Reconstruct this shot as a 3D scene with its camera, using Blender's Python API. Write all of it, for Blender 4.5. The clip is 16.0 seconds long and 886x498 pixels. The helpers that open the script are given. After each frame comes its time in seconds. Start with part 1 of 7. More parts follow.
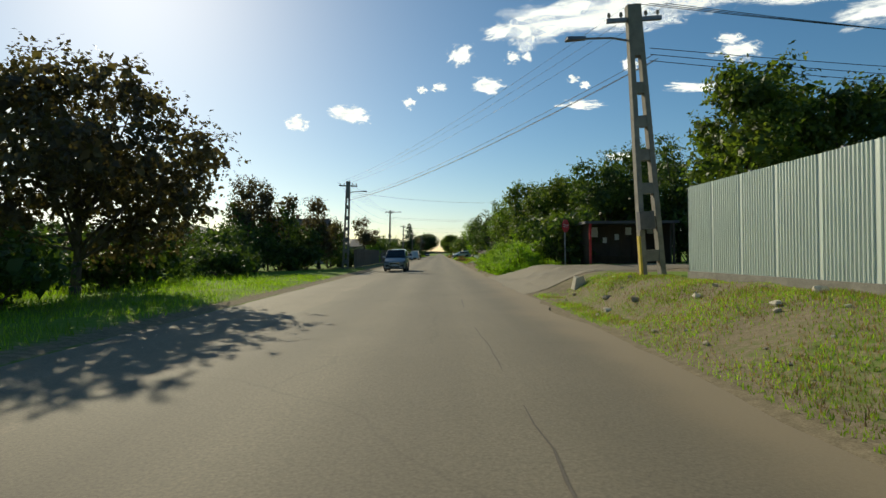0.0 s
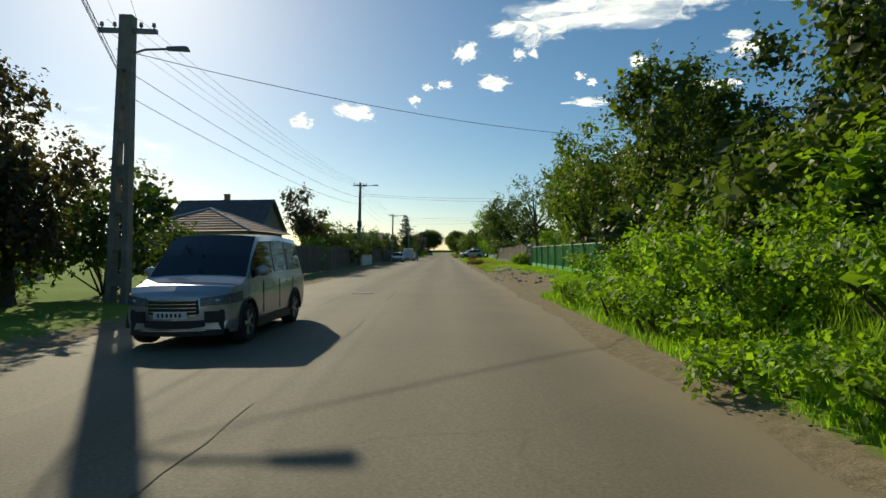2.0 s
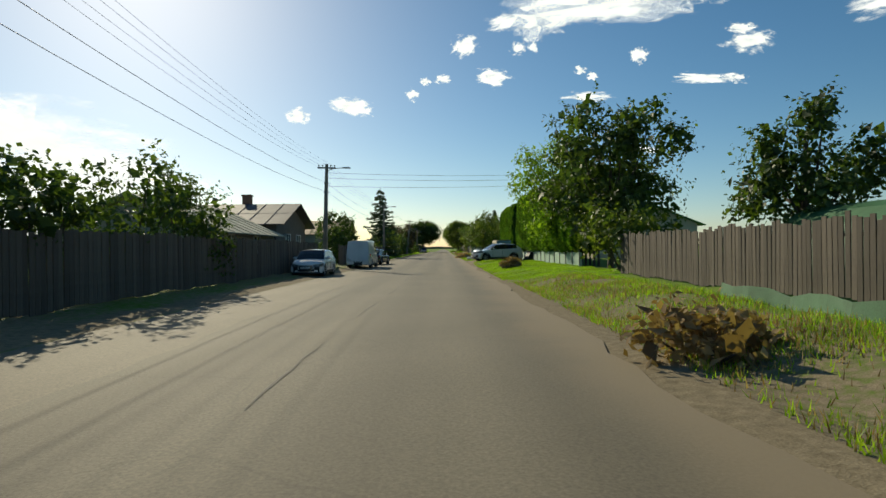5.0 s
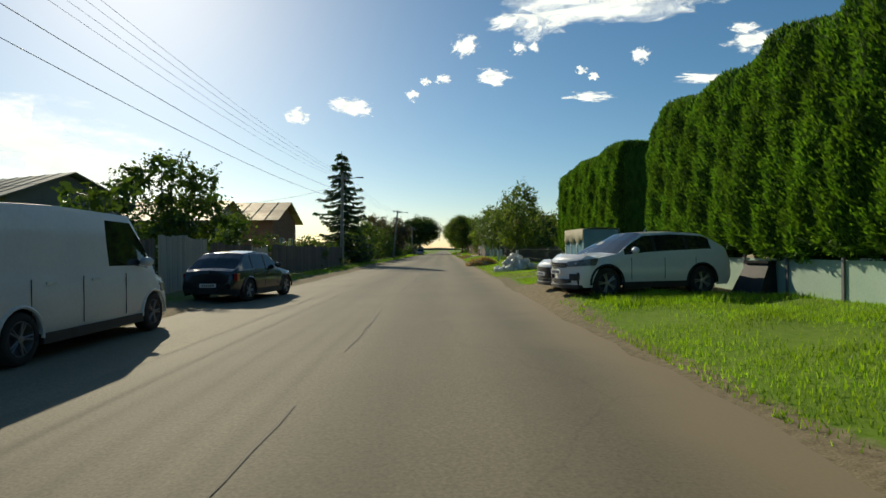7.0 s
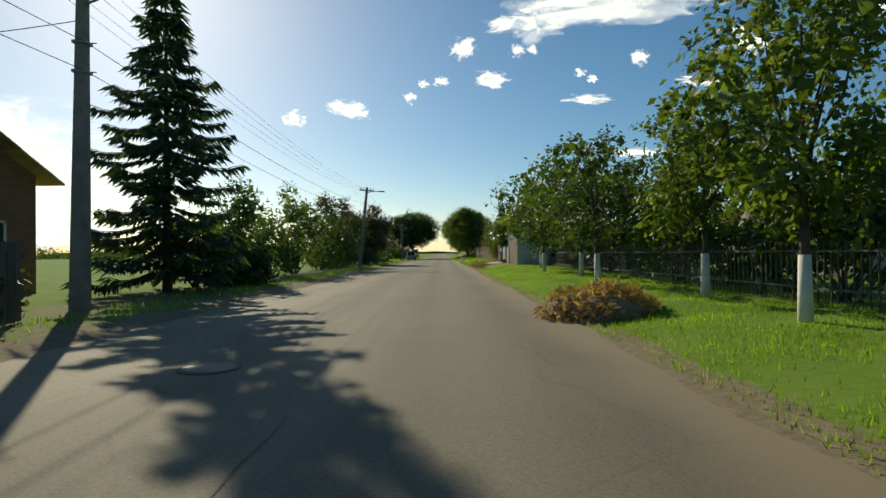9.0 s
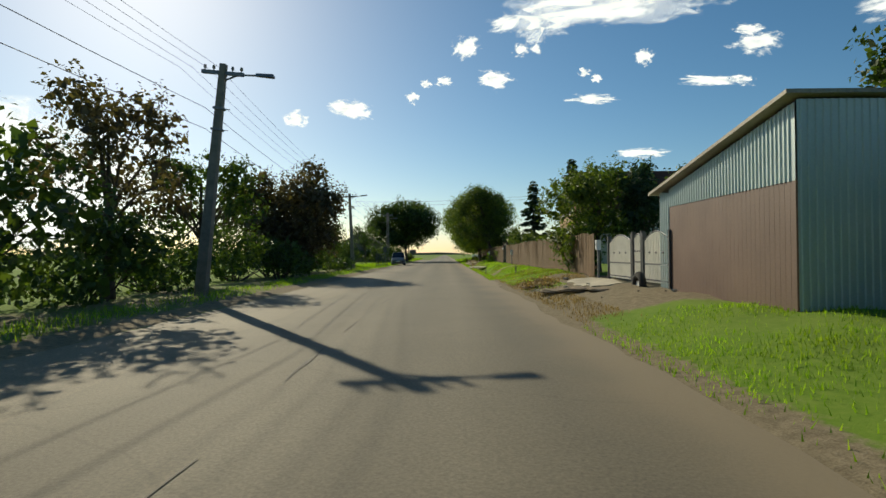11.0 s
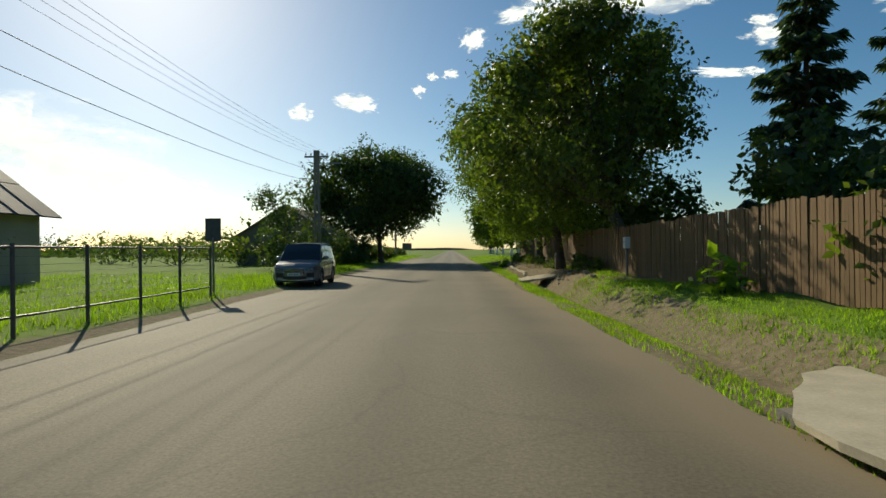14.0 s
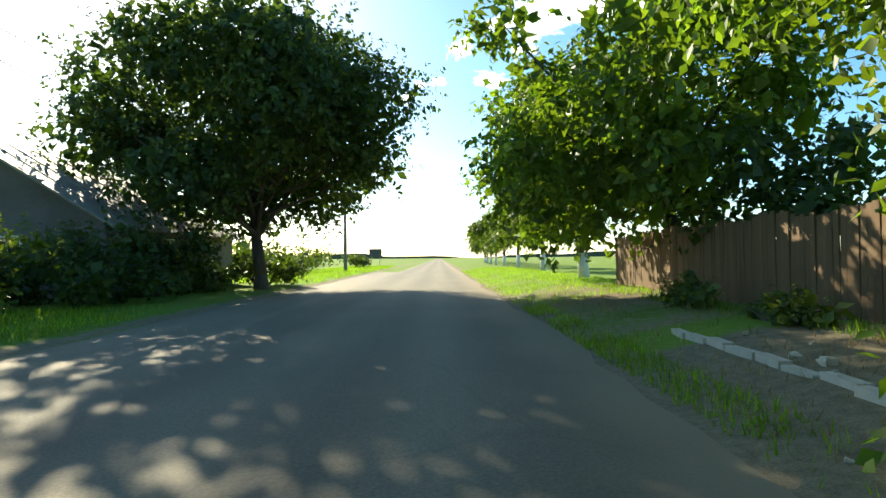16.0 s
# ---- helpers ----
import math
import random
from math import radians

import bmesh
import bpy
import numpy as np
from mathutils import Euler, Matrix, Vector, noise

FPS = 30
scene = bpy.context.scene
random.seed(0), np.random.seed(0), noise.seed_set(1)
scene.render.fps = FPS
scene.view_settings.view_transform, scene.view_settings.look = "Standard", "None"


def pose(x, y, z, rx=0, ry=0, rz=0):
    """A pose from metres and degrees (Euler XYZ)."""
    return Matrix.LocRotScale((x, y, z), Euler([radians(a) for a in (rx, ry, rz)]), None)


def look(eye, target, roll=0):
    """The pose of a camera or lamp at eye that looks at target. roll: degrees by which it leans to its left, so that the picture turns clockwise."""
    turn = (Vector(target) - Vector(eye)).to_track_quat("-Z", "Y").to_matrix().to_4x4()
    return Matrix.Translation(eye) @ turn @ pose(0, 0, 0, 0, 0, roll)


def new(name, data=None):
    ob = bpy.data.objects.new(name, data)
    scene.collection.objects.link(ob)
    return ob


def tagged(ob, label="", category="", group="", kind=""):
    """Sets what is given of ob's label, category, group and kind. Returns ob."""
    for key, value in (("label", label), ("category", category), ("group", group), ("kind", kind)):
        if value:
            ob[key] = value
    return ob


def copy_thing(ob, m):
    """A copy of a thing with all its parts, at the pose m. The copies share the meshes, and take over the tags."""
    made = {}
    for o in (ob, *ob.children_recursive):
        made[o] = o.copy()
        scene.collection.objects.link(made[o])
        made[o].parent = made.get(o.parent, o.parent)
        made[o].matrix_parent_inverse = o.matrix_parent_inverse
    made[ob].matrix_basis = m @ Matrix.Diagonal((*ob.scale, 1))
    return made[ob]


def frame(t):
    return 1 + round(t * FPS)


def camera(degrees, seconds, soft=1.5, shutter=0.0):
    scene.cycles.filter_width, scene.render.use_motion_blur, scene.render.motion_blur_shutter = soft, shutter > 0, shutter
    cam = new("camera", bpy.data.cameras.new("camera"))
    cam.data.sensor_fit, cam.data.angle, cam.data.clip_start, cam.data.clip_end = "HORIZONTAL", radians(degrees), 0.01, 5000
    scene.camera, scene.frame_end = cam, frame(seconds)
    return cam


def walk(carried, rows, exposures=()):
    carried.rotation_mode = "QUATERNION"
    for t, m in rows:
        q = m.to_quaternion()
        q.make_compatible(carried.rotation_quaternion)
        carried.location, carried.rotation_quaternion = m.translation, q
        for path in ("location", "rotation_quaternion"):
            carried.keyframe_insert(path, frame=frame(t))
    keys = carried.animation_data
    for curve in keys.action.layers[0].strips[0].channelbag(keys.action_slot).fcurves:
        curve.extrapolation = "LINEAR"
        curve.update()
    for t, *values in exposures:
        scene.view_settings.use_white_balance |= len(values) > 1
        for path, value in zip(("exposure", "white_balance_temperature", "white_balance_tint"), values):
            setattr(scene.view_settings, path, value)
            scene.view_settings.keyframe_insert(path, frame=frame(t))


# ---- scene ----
cam = camera(75.0, 16.0)
PATH = [
    (0, (-0.292, 0.0, 1.2), (-0.281, 2.0, 1.215), -0.6),
    (0.5, (-0.229, 7.822, 1.2), (-0.216, 9.822, 1.208), -0.6),
    (1, (-0.054, 15.639, 1.2), (-0.044, 17.639, 1.233), -0.6),
    (1.5, (0.071, 23.458, 1.2), (0.072, 25.458, 1.203), -0.6),
    (2, (0.105, 31.278, 1.2), (0.097, 33.278, 1.211), -0.6),
    (2.5, (0.087, 39.101, 1.2), (0.074, 41.101, 1.213), -0.6),
    (3, (0.073, 46.926, 1.2), (0.057, 48.926, 1.196), -0.6),
    (3.5, (0.149, 54.756, 1.2), (0.138, 56.756, 1.221), -0.6),
    (4, (0.196, 62.587, 1.2), (0.193, 64.587, 1.211), -0.6),
    (4.2, (0.195, 65.718, 1.2), (0.191, 67.718, 1.198), -0.6),
    (6.3, (0.042, 98.586, 1.2), (0.043, 100.586, 1.213), -0.6),
    (6.5, (0.043, 101.715, 1.2), (0.042, 103.715, 1.22), -0.6),
    (7, (0.018, 109.53, 1.2), (0.015, 111.53, 1.203), -0.6),
    (7.5, (-0.004, 117.336, 1.2), (-0.002, 119.336, 1.218), -0.6),
    (8, (-0.078, 125.127, 1.2), (-0.082, 127.127, 1.218), -0.6),
    (8.5, (-0.123, 132.902, 1.2), (-0.124, 134.902, 1.221), -0.6),
    (9, (-0.12, 140.662, 1.2), (-0.116, 142.662, 1.215), -0.6),
    (11.3, (0.038, 176.314, 1.2), (0.031, 178.314, 1.221), -0.6),
    (11.5, (0.044, 179.411, 1.2), (0.036, 181.411, 1.228), -0.6),
    (12, (0.02, 187.147, 1.2), (0.005, 189.147, 1.219), -0.6),
    (12.5, (0.03, 194.876, 1.2), (0.012, 196.875, 1.233), -0.6),
    (13, (-0.045, 202.591, 1.2), (-0.069, 204.591, 1.218), -0.6),
    (13.5, (-0.095, 210.298, 1.2), (-0.117, 212.298, 1.201), -0.6),
    (14, (-0.079, 218.0, 1.2), (-0.108, 220.0, 1.203), -0.6),
    (14.5, (-0.106, 225.699, 1.2), (-0.129, 227.698, 1.21), -0.6),
    (15, (-0.133, 233.391, 1.2), (-0.142, 235.39, 1.225), -0.6),
    (15.5, (-0.004, 241.08, 1.2), (0.002, 243.08, 1.213), -0.6),
    (16, (0.302, 248.766, 1.2), (0.316, 250.766, 1.231), -0.6),
]
PLAN = 1.19  # metres to one unit of the plan below
walk(cam, [(t, look(Vector(eye) * PLAN, Vector(target) * PLAN, roll)) for t, eye, target, roll in PATH], [(0.0, -0.14, 7350, 3), (14.4, -0.14, 7350, 3), (15.2, 0.1, 7350, 3), (15.6, 0.4, 7350, 3), (16.0, 1.4, 7400, 3)])

# ---- light, sky and exposure ----
SUN_AZ, SUN_EL = radians(28.2), radians(27.5)
SUN_DIR = Vector((-math.sin(SUN_AZ) * math.cos(SUN_EL), math.cos(SUN_AZ) * math.cos(SUN_EL), math.sin(SUN_EL)))
world = bpy.data.worlds.new("sky")
scene.world = world
world.use_nodes = True
wn = world.node_tree
wn.nodes.clear()
sky = wn.nodes.new("ShaderNodeTexSky")
sky.sky_type = "NISHITA"
sky.sun_disc = False
sky.sun_elevation = SUN_EL
sky.sun_rotation = -SUN_AZ
sky.altitude = 100
sky.air_density, sky.dust_density, sky.ozone_density = 0.88, 0.5, 3.7
bg = wn.nodes.new("ShaderNodeBackground")
bg.inputs["Strength"].default_value = 0.104
wout = wn.nodes.new("ShaderNodeOutputWorld")
deep = wn.nodes.new("ShaderNodeHueSaturation")
deep.inputs["Saturation"].default_value = 1.2
deep.inputs["Hue"].default_value = 0.495
wn.links.new(sky.outputs[0], deep.inputs["Color"])
wn.links.new(deep.outputs[0], bg.inputs[0])
wn.links.new(bg.outputs[0], wout.inputs[0])

sun_data = bpy.data.lights.new("sun", "SUN")
sun_data.energy, sun_data.angle, sun_data.color = 4.4, radians(0.5), (1.0, 0.92, 0.78)
sun = new("sun", sun_data)
sun.matrix_world = look(SUN_DIR * 50, (0, 0, 0))

# ---- materials ----
def nodes_of(name):
    m = bpy.data.materials.new(name)
    m.use_nodes = True
    n = m.node_tree.nodes
    return m, n, m.node_tree.links, n["Principled BSDF"]


def surface(name, a, b, scale=3.0, fine=40.0, rough=0.8, metal=0.0, bump=0.2, spread=0.5, piece=0.0, stretch=(1, 1, 1), spec=0.5, coat=0.0):
    """Two tones mixed by a broad and a fine noise, a bump, and a shift of value for each object."""
    m, n, l, p = nodes_of(name)
    tc = n.new("ShaderNodeTexCoord")
    mp = n.new("ShaderNodeMapping")
    mp.inputs["Scale"].default_value = stretch
    l.new(tc.outputs["Object"], mp.inputs[0])
    big, small = n.new("ShaderNodeTexNoise"), n.new("ShaderNodeTexNoise")
    big.inputs["Scale"].default_value, big.inputs["Detail"].default_value = scale, 5
    small.inputs["Scale"].default_value, small.inputs["Detail"].default_value = fine, 4
    l.new(mp.outputs[0], big.inputs["Vector"])
    l.new(mp.outputs[0], small.inputs["Vector"])
    mix = n.new("ShaderNodeMath")
    mix.operation = "MULTIPLY_ADD"
    l.new(small.outputs[0], mix.inputs[0])
    mix.inputs[1].default_value = 0.4
    sc = n.new("ShaderNodeMath")
    sc.operation = "MULTIPLY"
    sc.inputs[1].default_value = 0.6
    l.new(big.outputs[0], sc.inputs[0])
    l.new(sc.outputs[0], mix.inputs[2])
    ramp = n.new("ShaderNodeValToRGB")
    ramp.color_ramp.elements[0].position, ramp.color_ramp.elements[1].position = 0.5 - spread * 0.35, 0.5 + spread * 0.35
    ramp.color_ramp.elements[0].color, ramp.color_ramp.elements[1].color = (*a, 1), (*b, 1)
    l.new(mix.outputs[0], ramp.inputs[0])
    out = ramp.outputs[0]
    if piece:
        info = n.new("ShaderNodeObjectInfo")
        hsv = n.new("ShaderNodeHueSaturation")
        mr = n.new("ShaderNodeMapRange")
        mr.inputs["To Min"].default_value, mr.inputs["To Max"].default_value = 1 - piece, 1 + piece
        l.new(info.outputs["Random"], mr.inputs["Value"])
        l.new(mr.outputs[0], hsv.inputs["Value"])
        l.new(out, hsv.inputs["Color"])
        out = hsv.outputs[0]
    l.new(out, p.inputs["Base Color"])
    p.inputs["Roughness"].default_value, p.inputs["Metallic"].default_value = rough, metal
    p.inputs["Specular IOR Level"].default_value = spec
    p.inputs["Coat Weight"].default_value = coat
    p.inputs["Coat Roughness"].default_value = 0.05
    if bump:
        bp = n.new("ShaderNodeBump")
        bp.inputs["Strength"].default_value, bp.inputs["Distance"].default_value = bump, 0.02
        l.new(mix.outputs[0], bp.inputs["Height"])
        l.new(bp.outputs[0], p.inputs["Normal"])
    return m


def leaf_material(name, dark, light, glow=0.4, rough=0.55):
    """Foliage: each leaf takes its own tone; some light passes through."""
    m, n, l, p = nodes_of(name)
    geo = n.new("ShaderNodeNewGeometry")
    ramp = n.new("ShaderNodeValToRGB")
    ramp.color_ramp.elements[0].color, ramp.color_ramp.elements[1].color = (*dark, 1), (*light, 1)
    l.new(geo.outputs["Random Per Island"], ramp.inputs[0])
    tc, nz = n.new("ShaderNodeTexCoord"), n.new("ShaderNodeTexNoise")
    nz.inputs["Scale"].default_value = 0.9
    l.new(tc.outputs["Object"], nz.inputs["Vector"])
    hsv = n.new("ShaderNodeHueSaturation")
    mr = n.new("ShaderNodeMapRange")
    mr.inputs["From Min"].default_value, mr.inputs["From Max"].default_value = 0.3, 0.7
    mr.inputs["To Min"].default_value, mr.inputs["To Max"].default_value = 0.7, 1.3
    l.new(nz.outputs[0], mr.inputs["Value"])
    l.new(mr.outputs[0], hsv.inputs["Value"])
    l.new(ramp.outputs[0], hsv.inputs["Color"])
    hue = n.new("ShaderNodeMapRange")
    hue.inputs["To Min"].default_value, hue.inputs["To Max"].default_value = 0.485, 0.515
    l.new(nz.outputs[0], hue.inputs["Value"])
    l.new(hue.outputs[0], hsv.inputs["Hue"])
    l.new(hsv.outputs[0], p.inputs["Base Color"])
    p.inputs["Roughness"].default_value = rough
    tr = n.new("ShaderNodeBsdfTranslucent")
    yellow = n.new("ShaderNodeMixRGB")
    yellow.blend_type = "MULTIPLY"
    yellow.inputs[0].default_value = 1.0
    yellow.inputs[2].default_value = (1.7, 1.75, 0.7, 1)
    l.new(hsv.outputs[0], yellow.inputs[1])
    l.new(yellow.outputs[0], tr.inputs["Color"])
    ms = n.new("ShaderNodeMixShader")
    ms.inputs[0].default_value = glow
    l.new(p.outputs[0], ms.inputs[1])
    l.new(tr.outputs[0], ms.inputs[2])
    l.new(ms.outputs[0], n["Material Output"].inputs[0])
    return m


def glass_material(name, tint=(0.02, 0.025, 0.03)):
    m, n, l, p = nodes_of(name)
    p.inputs["Base Color"].default_value = (*tint, 1)
    p.inputs["Roughness"].default_value = 0.04
    p.inputs["Specular IOR Level"].default_value = 0.7
    return m


def sack_material():
    """Thin white woven plastic: light passes through it."""
    m, n, l, p = nodes_of("sack")
    tc, nz, ramp, info, hsv, mr = (n.new("ShaderNode" + k) for k in ("TexCoord", "TexNoise", "ValToRGB", "ObjectInfo", "HueSaturation", "MapRange"))
    nz.inputs["Scale"].default_value, nz.inputs["Detail"].default_value = 9, 6
    l.new(tc.outputs["Object"], nz.inputs["Vector"])
    ramp.color_ramp.elements[0].color, ramp.color_ramp.elements[1].color = (0.72, 0.71, 0.66, 1), (0.9, 0.9, 0.87, 1)
    l.new(nz.outputs[0], ramp.inputs[0])
    mr.inputs["To Min"].default_value, mr.inputs["To Max"].default_value = 0.88, 1.04
    l.new(info.outputs["Random"], mr.inputs["Value"])
    l.new(mr.outputs[0], hsv.inputs["Value"])
    l.new(ramp.outputs[0], hsv.inputs["Color"])
    l.new(hsv.outputs[0], p.inputs["Base Color"])
    p.inputs["Roughness"].default_value = 0.4
    tr, mx, bp = n.new("ShaderNodeBsdfTranslucent"), n.new("ShaderNodeMixShader"), n.new("ShaderNodeBump")
    l.new(hsv.outputs[0], tr.inputs["Color"])
    bp.inputs["Strength"].default_value, bp.inputs["Distance"].default_value = 0.6, 0.03
    l.new(nz.outputs[0], bp.inputs["Height"])
    l.new(bp.outputs[0], p.inputs["Normal"])
    mx.inputs[0].default_value = 0.4
    l.new(p.outputs[0], mx.inputs[1])
    l.new(tr.outputs[0], mx.inputs[2])
    l.new(mx.outputs[0], n["Material Output"].inputs[0])
    return m


M = {}
M["bark"] = surface("bark", (0.05, 0.04, 0.03), (0.13, 0.105, 0.08), 6, 60, 0.95, bump=0.8, stretch=(1, 1, 0.3))
M["lime"] = surface("limewash", (0.62, 0.6, 0.55), (0.8, 0.79, 0.75), 5, 50, 0.9, bump=0.4)
M["leaf"] = leaf_material("leaf", (0.036, 0.068, 0.014), (0.135, 0.18, 0.036), 0.46)
M["leaf_dark"] = leaf_material("leaf_dark", (0.024, 0.05, 0.012), (0.085, 0.13, 0.028), 0.4)
M["leaf_bright"] = leaf_material("leaf_bright", (0.08, 0.16, 0.014), (0.22, 0.34, 0.04), 0.52)
M["leaf_walnut"] = leaf_material("leaf_walnut", (0.046, 0.094, 0.012), (0.165, 0.238, 0.032), 0.48)
M["leaf_red"] = leaf_material("leaf_red", (0.056, 0.042, 0.027), (0.115, 0.094, 0.052), 0.36)
M["needle"] = leaf_material("needle", (0.02, 0.046, 0.025), (0.068, 0.112, 0.055), 0.3, 0.7)
M["thuja"] = leaf_material("thuja", (0.03, 0.085, 0.012), (0.1, 0.19, 0.026), 0.45, 0.7)
M["weed"] = leaf_material("weed", (0.09, 0.19, 0.016), (0.25, 0.39, 0.045), 0.55)
# inside of the hedge: shade between the sprays painted as dark green
M["hedge_inner_shade"] = surface("hedge_inner_shade", (0.01, 0.03, 0.005), (0.05, 0.105, 0.016), 7, 38, 1.0, bump=1.0, stretch=(1, 1, 0.4), spec=0.1)
M["blade"] = leaf_material("grass_blade", (0.09, 0.19, 0.014), (0.25, 0.37, 0.04), 0.55)
M["straw"] = leaf_material("straw", (0.2, 0.13, 0.06), (0.42, 0.3, 0.15), 0.2, 0.9)
M["hay"] = leaf_material("hay", (0.28, 0.17, 0.07), (0.55, 0.38, 0.18), 0.25, 0.9)
M["concrete"] = surface("concrete", (0.14, 0.128, 0.105), (0.28, 0.26, 0.22), 4, 50, 0.9, bump=0.35)
M["slab"] = surface("slab", (0.4, 0.35, 0.25), (0.6, 0.53, 0.39), 3, 40, 0.92, bump=0.4)
M["steel"] = surface("steel", (0.16, 0.16, 0.17), (0.26, 0.26, 0.27), 8, 60, 0.5, 0.7, bump=0.1)
M["wire"] = surface("wire", (0.02, 0.02, 0.02), (0.05, 0.05, 0.05), 8, 60, 0.6, bump=0)
M["tin_fence"] = surface("tin_fence", (0.5, 0.57, 0.5), (0.64, 0.7, 0.62), 0.8, 30, 0.45, 0.15, bump=0.05, stretch=(1, 1, 0.3))
M["green_fence"] = surface("green_fence", (0.012, 0.18, 0.03), (0.03, 0.27, 0.055), 1.5, 30, 0.5, bump=0.06)
M["green_plinth"] = surface("green_plinth", (0.06, 0.34, 0.13), (0.1, 0.45, 0.2), 2, 40, 0.85, bump=0.3)
M["board"] = surface("board", (0.11, 0.062, 0.026), (0.225, 0.134, 0.06), 2.5, 30, 0.85, bump=0.4, piece=0.13, stretch=(3, 3, 0.25))
# weathered boards, dark enough to carry the left fences' shade as well
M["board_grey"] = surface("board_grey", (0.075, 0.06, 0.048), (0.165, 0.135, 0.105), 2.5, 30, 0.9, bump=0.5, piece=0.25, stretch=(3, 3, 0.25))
# the same boards as if sunlit: the sunlight is put into the tone
M["board_sunlit"] = surface("board_sunlit", (0.33, 0.3, 0.24), (0.5, 0.46, 0.38), 2.5, 30, 0.85, bump=0.3, piece=0.15, stretch=(3, 3, 0.25))
M["pale_wall"] = surface("pale_wall", (0.30, 0.42, 0.33), (0.42, 0.54, 0.44), 1.2, 30, 0.85, bump=0.2)
M["white_wall"] = surface("white_wall", (0.5, 0.49, 0.46), (0.68, 0.67, 0.63), 1.2, 30, 0.9, bump=0.2)
M["plaster"] = surface("plaster", (0.42, 0.36, 0.27), (0.56, 0.5, 0.4), 0.8, 30, 0.9, bump=0.2)
M["plaster_grey"] = surface("plaster_grey", (0.26, 0.24, 0.21), (0.38, 0.35, 0.31), 0.8, 30, 0.9, bump=0.25)
M["plaster_dark"] = surface("plaster_dark", (0.12, 0.105, 0.09), (0.2, 0.18, 0.155), 0.8, 30, 0.9, bump=0.25)
M["gate_slat"] = surface("gate_slat", (0.5, 0.49, 0.43), (0.64, 0.62, 0.55), 4, 40, 0.6, bump=0.05)
M["tar"] = surface("tar", (0.075, 0.062, 0.044), (0.12, 0.1, 0.072), 4, 60, 0.8, bump=0.2)
M["brick"] = surface("brick_wall", (0.22, 0.1, 0.06), (0.36, 0.18, 0.11), 3, 30, 0.9, bump=0.4, stretch=(0.6, 0.6, 4))
M["roof_brown"] = surface("roof_brown", (0.09, 0.036, 0.025), (0.155, 0.072, 0.05), 1, 25, 0.85, bump=0.3, spec=0.15)
M["roof_tile"] = surface("roof_tile", (0.19, 0.08, 0.055), (0.31, 0.14, 0.1), 2, 30, 0.7, bump=0.3, piece=0.1)
M["roof_tin"] = surface("roof_tin", (0.22, 0.2, 0.17), (0.4, 0.36, 0.29), 1.2, 25, 0.7, 0.2, bump=0.1, piece=0.2)
M["roof_rust"] = surface("roof_rust", (0.24, 0.12, 0.05), (0.58, 0.46, 0.29), 1.1, 20, 0.6, 0.25, bump=0.15, piece=0.35)
M["roof_asbestos"] = surface("roof_asbestos", (0.28, 0.28, 0.2), (0.42, 0.42, 0.32), 1.0, 25, 0.9, bump=0.2, piece=0.1)
M["roof_dark"] = surface("roof_dark", (0.05, 0.05, 0.055), (0.1, 0.1, 0.105), 1.0, 25, 0.7, bump=0.2)
M["wood_dark"] = surface("wood_dark", (0.05, 0.035, 0.025), (0.1, 0.07, 0.05), 3, 40, 0.85, bump=0.3, stretch=(1, 1, 0.3))
M["wood_honey"] = surface("wood_honey", (0.34, 0.2, 0.09), (0.5, 0.32, 0.16), 3, 40, 0.6, bump=0.2, stretch=(3, 0.3, 3))
M["glass"] = glass_material("window_glass")
M["car_glass"] = glass_material("car_glass", (0.012, 0.015, 0.018))
M["white_paint"] = surface("white_paint", (0.72, 0.73, 0.74), (0.8, 0.8, 0.8), 1, 20, 0.3, bump=0, coat=0.8)
M["silver_paint"] = surface("silver_paint", (0.36, 0.37, 0.38), (0.44, 0.45, 0.46), 1, 20, 0.32, 0.5, bump=0, coat=0.8)
M["grey_paint"] = surface("grey_paint", (0.16, 0.17, 0.18), (0.21, 0.22, 0.23), 1, 20, 0.3, 0.4, bump=0, coat=0.8)
M["black_paint"] = surface("black_paint", (0.012, 0.014, 0.016), (0.025, 0.027, 0.03), 1, 20, 0.25, 0.2, bump=0, coat=0.9)
M["van_paint"] = surface("van_paint", (0.58, 0.58, 0.57), (0.68, 0.68, 0.66), 1, 20, 0.4, bump=0, coat=0.5)
M["rubber"] = surface("rubber", (0.015, 0.015, 0.015), (0.035, 0.033, 0.03), 6, 60, 0.9, bump=0.2)
M["black_plastic"] = surface("black_plastic", (0.015, 0.015, 0.015), (0.03, 0.03, 0.03), 6, 60, 0.6, bump=0.1)
M["alloy"] = surface("alloy", (0.35, 0.35, 0.36), (0.5, 0.5, 0.51), 6, 60, 0.35, 0.8, bump=0.05)
M["lamp_lens"] = surface("lamp_lens", (0.5, 0.52, 0.55), (0.7, 0.72, 0.75), 6, 60, 0.1, 0.3, bump=0, coat=1)
M["lamp_dark"] = surface("lamp_dark", (0.03, 0.032, 0.035), (0.2, 0.2, 0.21), 22, 60, 0.3, 0.1, bump=0, coat=0.25)
M["chrome"] = surface("chrome", (0.55, 0.55, 0.56), (0.7, 0.7, 0.71), 6, 60, 0.2, 0.9, bump=0)
M["red_lens"] = surface("red_lens", (0.3, 0.01, 0.01), (0.4, 0.02, 0.02), 6, 60, 0.15, bump=0, coat=1)
M["sign_red"] = surface("sign_red", (0.42, 0.015, 0.02), (0.55, 0.03, 0.03), 6, 60, 0.45, bump=0)
M["sign_back"] = surface("sign_back", (0.07, 0.07, 0.075), (0.12, 0.12, 0.125), 6, 60, 0.6, 0.4, bump=0)
